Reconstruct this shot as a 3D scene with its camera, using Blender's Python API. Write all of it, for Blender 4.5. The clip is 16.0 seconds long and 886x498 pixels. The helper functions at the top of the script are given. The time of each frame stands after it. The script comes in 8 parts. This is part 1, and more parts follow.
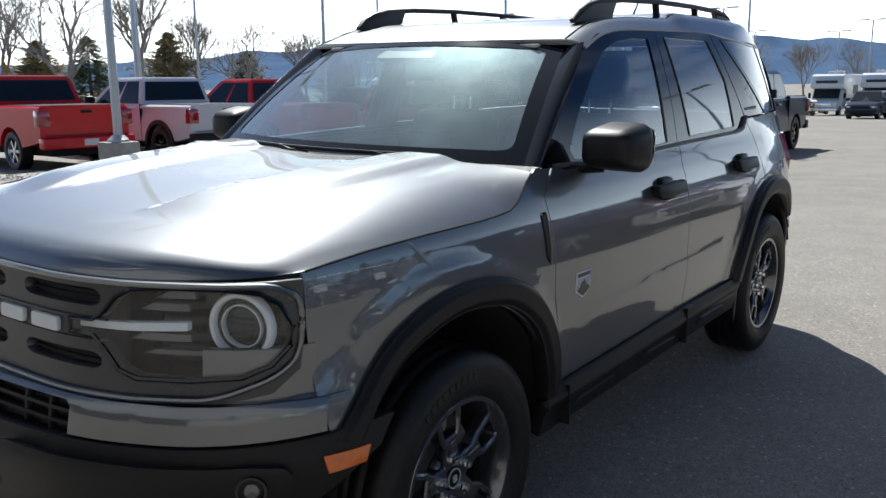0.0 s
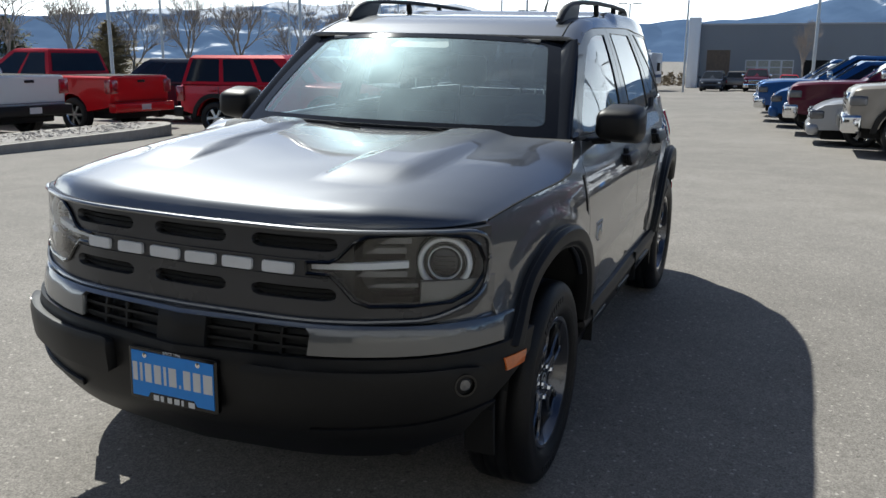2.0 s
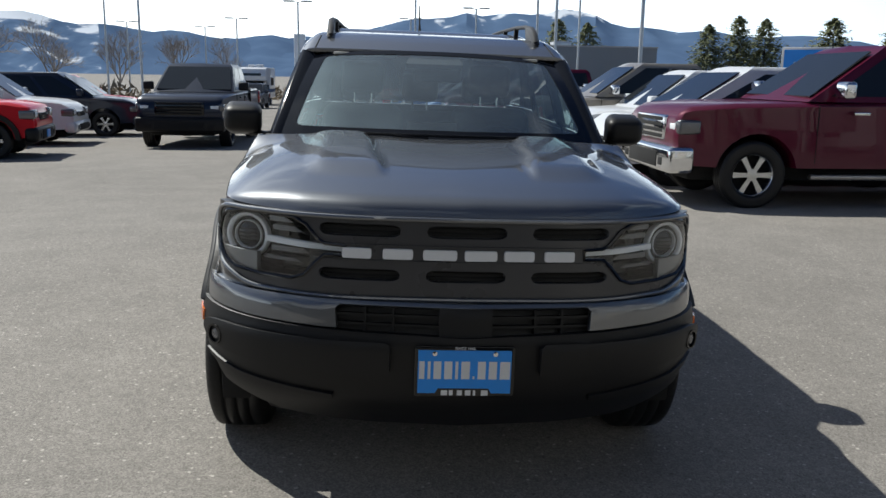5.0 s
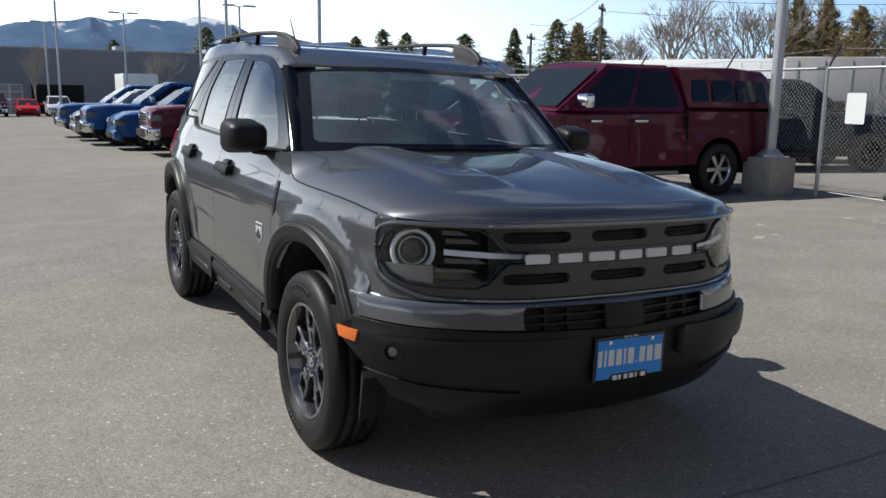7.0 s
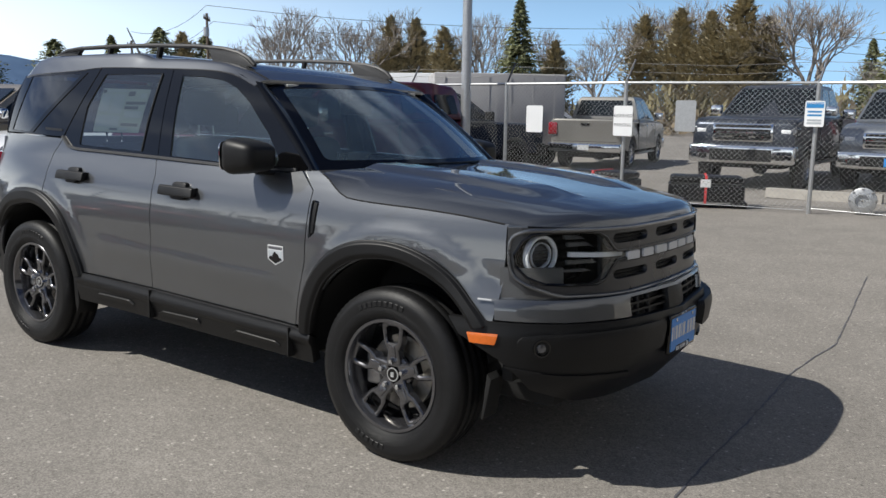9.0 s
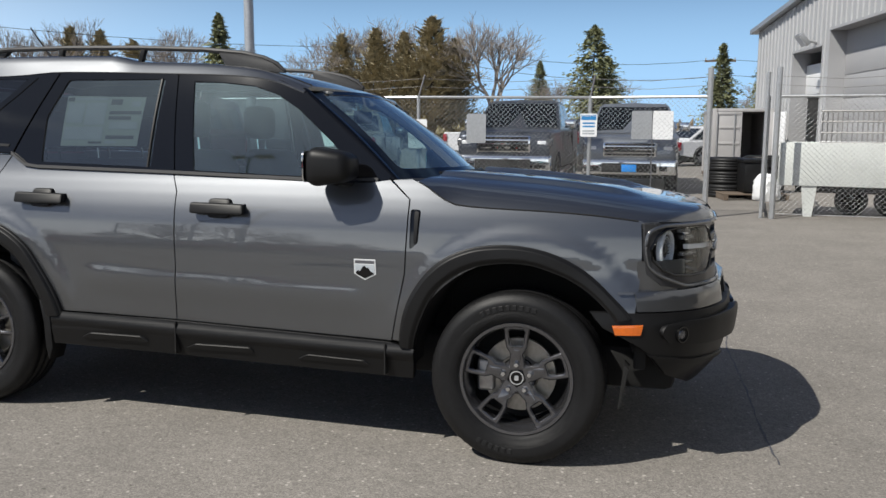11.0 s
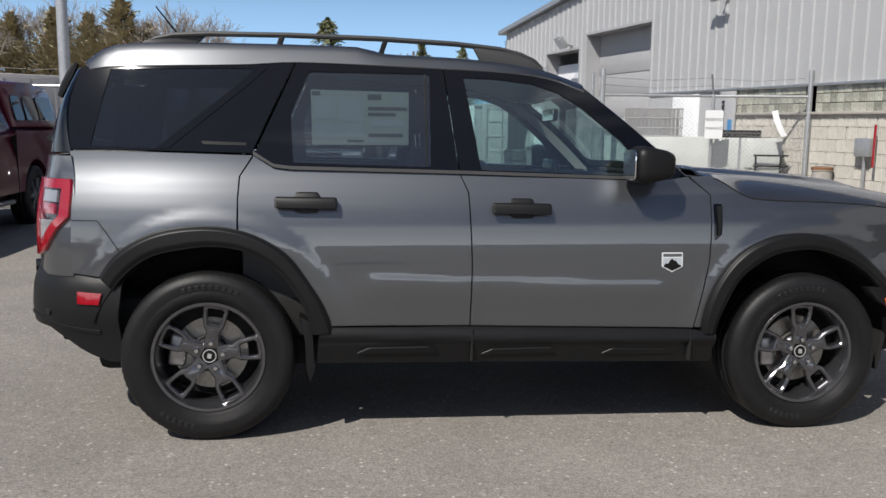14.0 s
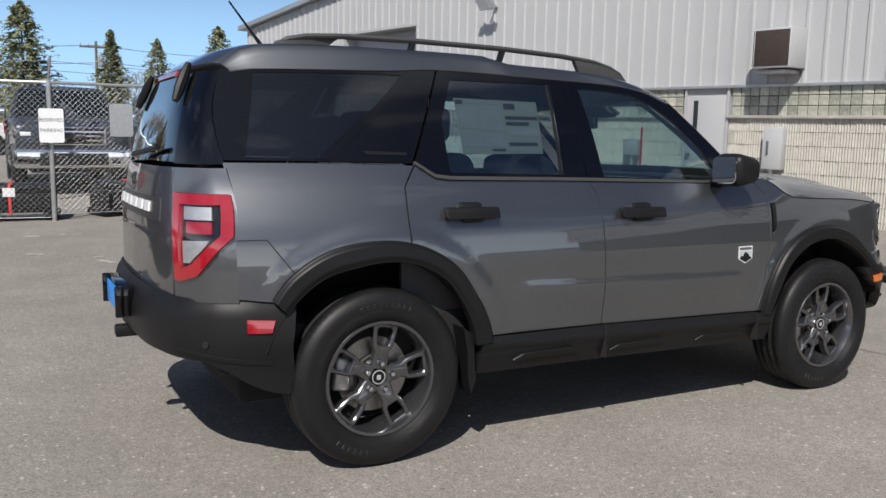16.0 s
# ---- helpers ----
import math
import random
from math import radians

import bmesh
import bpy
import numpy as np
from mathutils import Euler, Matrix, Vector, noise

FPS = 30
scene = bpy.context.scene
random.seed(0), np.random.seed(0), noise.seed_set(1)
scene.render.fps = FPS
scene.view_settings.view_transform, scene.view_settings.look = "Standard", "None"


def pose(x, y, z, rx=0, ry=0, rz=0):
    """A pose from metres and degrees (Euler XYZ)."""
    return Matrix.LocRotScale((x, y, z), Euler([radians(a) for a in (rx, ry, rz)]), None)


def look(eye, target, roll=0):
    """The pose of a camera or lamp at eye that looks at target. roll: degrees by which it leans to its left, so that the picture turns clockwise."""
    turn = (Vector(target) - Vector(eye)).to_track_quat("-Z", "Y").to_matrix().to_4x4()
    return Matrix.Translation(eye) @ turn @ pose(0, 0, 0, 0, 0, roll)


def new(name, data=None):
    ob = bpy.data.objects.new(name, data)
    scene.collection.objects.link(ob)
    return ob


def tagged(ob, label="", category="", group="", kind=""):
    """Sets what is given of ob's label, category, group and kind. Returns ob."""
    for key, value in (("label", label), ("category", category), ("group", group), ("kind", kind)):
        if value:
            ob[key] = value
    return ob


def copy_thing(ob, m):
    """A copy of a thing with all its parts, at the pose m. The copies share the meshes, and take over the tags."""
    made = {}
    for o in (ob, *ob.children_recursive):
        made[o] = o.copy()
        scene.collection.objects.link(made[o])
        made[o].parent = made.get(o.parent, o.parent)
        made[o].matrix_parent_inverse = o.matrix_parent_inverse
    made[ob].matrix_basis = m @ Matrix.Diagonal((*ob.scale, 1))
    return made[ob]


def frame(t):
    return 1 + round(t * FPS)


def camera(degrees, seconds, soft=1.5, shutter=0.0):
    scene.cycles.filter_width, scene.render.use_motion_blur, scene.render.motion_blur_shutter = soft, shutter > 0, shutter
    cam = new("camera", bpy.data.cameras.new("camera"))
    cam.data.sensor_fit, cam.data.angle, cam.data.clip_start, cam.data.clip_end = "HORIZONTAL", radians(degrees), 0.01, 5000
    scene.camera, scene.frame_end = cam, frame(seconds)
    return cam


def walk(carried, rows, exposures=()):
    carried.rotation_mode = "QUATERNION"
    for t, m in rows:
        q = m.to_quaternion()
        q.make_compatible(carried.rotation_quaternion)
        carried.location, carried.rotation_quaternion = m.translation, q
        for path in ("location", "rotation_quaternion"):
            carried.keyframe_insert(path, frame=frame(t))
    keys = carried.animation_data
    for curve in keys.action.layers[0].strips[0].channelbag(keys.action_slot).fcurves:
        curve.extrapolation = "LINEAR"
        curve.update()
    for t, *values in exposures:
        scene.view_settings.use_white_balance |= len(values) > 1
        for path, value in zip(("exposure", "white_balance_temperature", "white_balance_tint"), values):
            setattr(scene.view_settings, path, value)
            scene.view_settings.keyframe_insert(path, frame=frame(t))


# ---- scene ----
cam = camera(55.7, 16.0)
PATH = [
    (0, (3.035, 2.159, 1.351), (1.476, 0.967, 0.97), -0.6),
    (0.5, (3.3, 2.1, 1.364), (1.691, 0.982, 0.961), -0.4),
    (1, (3.563, 1.998, 1.368), (1.9, 0.97, 0.945), -0.3),
    (1.5, (3.82, 1.831, 1.392), (2.085, 0.941, 0.947), 0.2),
    (2, (4.057, 1.618, 1.411), (2.253, 0.875, 0.968), 0.4),
    (2.5, (4.28, 1.382, 1.414), (2.428, 0.766, 0.975), 0.6),
    (3, (4.452, 1.095, 1.406), (2.558, 0.621, 0.976), 0.5),
    (3.5, (4.593, 0.777, 1.411), (2.662, 0.477, 0.984), 0.7),
    (3.7, (4.636, 0.641, 1.41), (2.695, 0.409, 0.987), 0.8),
    (5.8, (4.729, -0.905, 1.378), (2.817, -0.462, 0.994), 0.8),
    (6, (4.694, -1.082, 1.373), (2.804, -0.552, 0.994), 0.8),
    (6.5, (4.582, -1.515, 1.385), (2.76, -0.782, 1.01), 1.1),
    (7, (4.435, -1.946, 1.405), (2.703, -1.015, 1.038), 1.0),
    (7.5, (4.252, -2.368, 1.41), (2.655, -1.217, 1.06), 1.1),
    (8, (4.012, -2.769, 1.412), (2.56, -1.438, 1.07), 1.0),
    (8.5, (3.723, -3.129, 1.412), (2.415, -1.655, 1.076), 0.9),
    (9, (3.384, -3.462, 1.408), (2.252, -1.846, 1.08), 0.9),
    (9.2, (3.24, -3.581, 1.399), (2.18, -1.915, 1.08), 0.9),
    (11.3, (1.597, -4.268, 1.343), (1.201, -2.329, 1.06), 0.4),
    (11.5, (1.424, -4.325, 1.346), (1.088, -2.374, 1.061), 0.5),
    (12, (0.986, -4.415, 1.348), (0.786, -2.446, 1.06), 0.5),
    (12.5, (0.541, -4.447, 1.359), (0.446, -2.471, 1.069), 0.4),
    (13, (0.091, -4.454, 1.37), (0.108, -2.476, 1.076), 0.5),
    (13.5, (-0.353, -4.444, 1.358), (-0.229, -2.469, 1.065), 0.6),
    (14, (-0.801, -4.399, 1.354), (-0.548, -2.437, 1.059), 0.7),
    (14.5, (-1.281, -4.317, 1.366), (-0.851, -2.386, 1.072), 0.8),
    (15, (-1.76, -4.189, 1.375), (-1.141, -2.309, 1.086), 1.0),
    (15.5, (-2.228, -4.038, 1.361), (-1.443, -2.221, 1.072), 1.1),
    (16, (-2.676, -3.843, 1.375), (-1.729, -2.106, 1.085), 1.1),
]
walk(cam, [(t, look(eye, target, roll)) for t, eye, target, roll in PATH], exposures=((0, 0.62, 6250, 4), (1, 0.52, 6250, 4), (2, 0.38, 6280, 4), (3.5, 0.26, 6300, 4), (7, 0.20, 6380, 6), (9, 0.11, 6450, 7), (12.5, 0.05, 6520, 8), (14, 0.12, 6500, 9), (16, 0.23, 6500, 9)))

# ---------------- light ----------------
SUN_AZ, SUN_EL = radians(229), radians(48)
world = bpy.data.worlds.new("sky")
scene.world = world
world.use_nodes = True
wn = world.node_tree.nodes
sky = wn.new("ShaderNodeTexSky")
sky.sky_type = "NISHITA"
sky.sun_disc = False
sky.sun_elevation = SUN_EL
sky.sun_rotation = radians(90) - SUN_AZ
sky.altitude = 1000
sky.dust_density = 0.6
sky.ozone_density = 2.2
wl = world.node_tree.links
# pale haze low in the sky and a thin veil of high cloud
way, level, low, veil, amount, haze = wn.new("ShaderNodeTexCoord"), wn.new("ShaderNodeSeparateXYZ"), wn.new("ShaderNodeMapRange"), wn.new("ShaderNodeTexNoise"), wn.new("ShaderNodeMapRange"), wn.new("ShaderNodeMix")
squash = wn.new("ShaderNodeMapping")
squash.inputs["Scale"].default_value = (1.0, 1.0, 3.5)
haze.data_type = "RGBA"
hue, side = wn.new("ShaderNodeMix"), wn.new("ShaderNodeMapRange")
hue.data_type = "RGBA"
hue.inputs[6].default_value, hue.inputs[7].default_value = (8.5, 14.0, 21.0, 1), (36.0, 36.8, 37.6, 1)
side.interpolation_type = "SMOOTHSTEP"
side.inputs["From Min"].default_value, side.inputs["From Max"].default_value = -0.22, 0.64
wl.new(side.outputs["Result"], hue.inputs["Factor"]); wl.new(hue.outputs[2], haze.inputs[7])
low.interpolation_type = "SMOOTHERSTEP"
low.inputs["From Min"].default_value, low.inputs["From Max"].default_value = 0.30, 0.0
low.inputs["To Min"].default_value, low.inputs["To Max"].default_value = 0.0, 0.94
veil.inputs["Scale"].default_value, veil.inputs["Detail"].default_value = 2.2, 7
amount.inputs["From Min"].default_value, amount.inputs["From Max"].default_value = 0.52, 0.80
amount.inputs["To Max"].default_value = 0.4
both = wn.new("ShaderNodeMath"); both.operation = "MAXIMUM"
wl.new(way.outputs["Generated"], level.inputs[0]); wl.new(level.outputs["Z"], low.inputs["Value"])
wl.new(way.outputs["Generated"], squash.inputs["Vector"]); wl.new(squash.outputs[0], veil.inputs["Vector"]); wl.new(veil.outputs["Fac"], amount.inputs["Value"])
wl.new(low.outputs["Result"], both.inputs[0]); wl.new(amount.outputs["Result"], both.inputs[1])
# forward scatter: the sky whitens towards the sun
toward, glow, most = wn.new("ShaderNodeVectorMath"), wn.new("ShaderNodeMapRange"), wn.new("ShaderNodeMath")
toward.operation, most.operation = "DOT_PRODUCT", "MAXIMUM"
toward.inputs[1].default_value = (math.cos(SUN_EL) * math.cos(SUN_AZ), math.cos(SUN_EL) * math.sin(SUN_AZ), math.sin(SUN_EL))
glow.interpolation_type = "SMOOTHSTEP"
glow.inputs["From Min"].default_value, glow.inputs["From Max"].default_value = 0.40, 1.0
glow.inputs["To Min"].default_value, glow.inputs["To Max"].default_value = 0.0, 0.12
wl.new(way.outputs["Generated"], toward.inputs[0]); wl.new(toward.outputs["Value"], glow.inputs["Value"]); wl.new(toward.outputs["Value"], side.inputs["Value"])
wl.new(both.outputs[0], most.inputs[0]); wl.new(glow.outputs["Result"], most.inputs[1])
wl.new(most.outputs[0], haze.inputs["Factor"]); clear_air = wn.new("ShaderNodeMix")
clear_air.data_type, clear_air.blend_type = "RGBA", "MULTIPLY"
clear_air.inputs["Factor"].default_value, clear_air.inputs[7].default_value = 1.0, (0.47, 0.65, 0.96, 1)
wl.new(sky.outputs["Color"], clear_air.inputs[6]); wl.new(clear_air.outputs[2], haze.inputs[6])
wn["Background"].inputs["Strength"].default_value = 0.050
wl.new(haze.outputs[2], wn["Background"].inputs["Color"])
sun_data = bpy.data.lights.new("sun", "SUN")
sun_data.energy, sun_data.angle, sun_data.color = 5.0, radians(0.53), (1.0, 0.95, 0.885)
sun = new("sun", sun_data)
SUN_DIR = Vector((math.cos(SUN_EL) * math.cos(SUN_AZ), math.cos(SUN_EL) * math.sin(SUN_AZ), math.sin(SUN_EL)))
sun.matrix_world = look(SUN_DIR * 60, (0, 0, 0))

# ---------------- materials ----------------
def nodes_of(name):
    m = bpy.data.materials.new(name)
    m.use_nodes = True
    return m, m.node_tree.nodes, m.node_tree.links, m.node_tree.nodes["Principled BSDF"]


def surface(name, color, rough=0.6, metal=0.0, var=0.12, scale=3.0, bump=0.0, bscale=60.0, coat=0.0, per_piece=0.0, rvar=0.1, spec=0.5):
    """A procedural surface: colour and gloss vary at two scales, with fine relief."""
    m, n, l, p = nodes_of(name)
    tc = n.new("ShaderNodeTexCoord")
    big, fine = n.new("ShaderNodeTexNoise"), n.new("ShaderNodeTexNoise")
    big.inputs["Scale"].default_value, big.inputs["Detail"].default_value = scale, 5
    fine.inputs["Scale"].default_value, fine.inputs["Detail"].default_value = bscale, 3
    for t in (big, fine):
        l.new(tc.outputs["Object"], t.inputs["Vector"])
    add = n.new("ShaderNodeMath"); add.operation = "ADD"
    l.new(big.outputs["Fac"], add.inputs[0]); l.new(fine.outputs["Fac"], add.inputs[1])
    last = add.outputs[0]
    if per_piece:
        info, mul, add2 = n.new("ShaderNodeObjectInfo"), n.new("ShaderNodeMath"), n.new("ShaderNodeMath")
        mul.operation, add2.operation = "MULTIPLY_ADD", "ADD"
        mul.inputs[1].default_value, mul.inputs[2].default_value = per_piece, -per_piece / 2
        l.new(info.outputs["Random"], mul.inputs[0]); l.new(mul.outputs[0], add2.inputs[0]); l.new(last, add2.inputs[1])
        last = add2.outputs[0]
    ramp = n.new("ShaderNodeMapRange")
    ramp.inputs["From Min"].default_value, ramp.inputs["From Max"].default_value = 0.6, 1.4
    ramp.inputs["To Min"].default_value, ramp.inputs["To Max"].default_value = 1 - var, 1 + var
    ramp.clamp = False
    l.new(last, ramp.inputs["Value"])
    mix = n.new("ShaderNodeMix"); mix.data_type = "RGBA"; mix.blend_type = "MULTIPLY"
    mix.inputs["Factor"].default_value = 1
    mix.inputs[6].default_value = (*color, 1)
    l.new(ramp.outputs["Result"], mix.inputs[7])
    l.new(mix.outputs[2], p.inputs["Base Color"])
    rr = n.new("ShaderNodeMapRange")
    rr.inputs["To Min"].default_value, rr.inputs["To Max"].default_value = max(0.01, rough - rvar * rough), min(1, rough + rvar * rough)
    l.new(big.outputs["Fac"], rr.inputs["Value"]); l.new(rr.outputs["Result"], p.inputs["Roughness"])
    p.inputs["Metallic"].default_value = metal
    p.inputs["Specular IOR Level"].default_value = spec
    p.inputs["Coat Weight"].default_value = coat
    p.inputs["Coat Roughness"].default_value = 0.02
    p.inputs["Coat IOR"].default_value = 1.6
    if bump:
        b = n.new("ShaderNodeBump")
        b.inputs["Strength"].default_value, b.inputs["Distance"].default_value = min(1, bump * 100), bump
        l.new(fine.outputs["Fac"], b.inputs["Height"]); l.new(b.outputs["Normal"], p.inputs["Normal"])
    return m


def glass(name, tint, gloss=1.0, dust_glare=0.0, face=0.085):
    """Thin glazing: tinted see-through, with a mirror gloss that grows at grazing angles."""
    m, n, l, p = nodes_of(name)
    n.remove(p)
    tr, gl, mix, lw = n.new("ShaderNodeBsdfTransparent"), n.new("ShaderNodeBsdfGlossy"), n.new("ShaderNodeMixShader"), n.new("ShaderNodeLayerWeight")
    tr.inputs["Color"].default_value = (*tint, 1)
    gl.inputs["Roughness"].default_value = 0.015
    gl.inputs["Color"].default_value = (gloss, gloss, gloss, 1)
    lw.inputs["Blend"].default_value = 0.5
    pw, fr = n.new("ShaderNodeMath"), n.new("ShaderNodeMath")
    pw.operation, fr.operation = "POWER", "MULTIPLY_ADD"
    pw.inputs[1].default_value, fr.inputs[1].default_value, fr.inputs[2].default_value = 4.0, 0.9, face
    l.new(lw.outputs["Facing"], pw.inputs[0]); l.new(pw.outputs[0], fr.inputs[0])
    clear = tr.outputs[0]
    # thin teal dust film that also stands in for sky glare on the glass
    if dust_glare:
        df, mx, sheen, blend = n.new("ShaderNodeBsdfDiffuse"), n.new("ShaderNodeMixShader"), n.new("ShaderNodeBsdfGlossy"), n.new("ShaderNodeMixShader")
        df.inputs["Color"].default_value = (0.46, 0.60, 0.60, 1)
        sheen.inputs["Color"].default_value, sheen.inputs["Roughness"].default_value = (0.60, 0.80, 0.84, 1), 0.42
        blend.inputs[0].default_value = 0.55
        l.new(df.outputs[0], blend.inputs[1]); l.new(sheen.outputs[0], blend.inputs[2])
        film, tc, spread = n.new("ShaderNodeTexNoise"), n.new("ShaderNodeTexCoord"), n.new("ShaderNodeMapRange")
        film.inputs["Scale"].default_value, film.inputs["Detail"].default_value = 6, 6
        spread.inputs["To Min"].default_value, spread.inputs["To Max"].default_value = dust_glare * 0.4, dust_glare * 1.6
        l.new(tc.outputs["Object"], film.inputs["Vector"]); l.new(film.outputs["Fac"], spread.inputs["Value"]); l.new(spread.outputs["Result"], mx.inputs[0])
        l.new(clear, mx.inputs[1]); l.new(blend.outputs[0], mx.inputs[2])
        clear = mx.outputs[0]
    l.new(fr.outputs[0], mix.inputs[0]); l.new(clear, mix.inputs[1]); l.new(gl.outputs[0], mix.inputs[2])
    l.new(mix.outputs[0], n["Material Output"].inputs["Surface"])
    return m


def paint(name, color, metal=0.0, rough=0.32, coat=0.4, spec=0.15, coat_ior=1.6):
    m = surface(name, color, rough=rough, metal=metal, var=0.04, scale=1.2, bscale=900, coat=coat, spec=spec)
    m.node_tree.nodes["Principled BSDF"].inputs["Coat IOR"].default_value = coat_ior
    return m


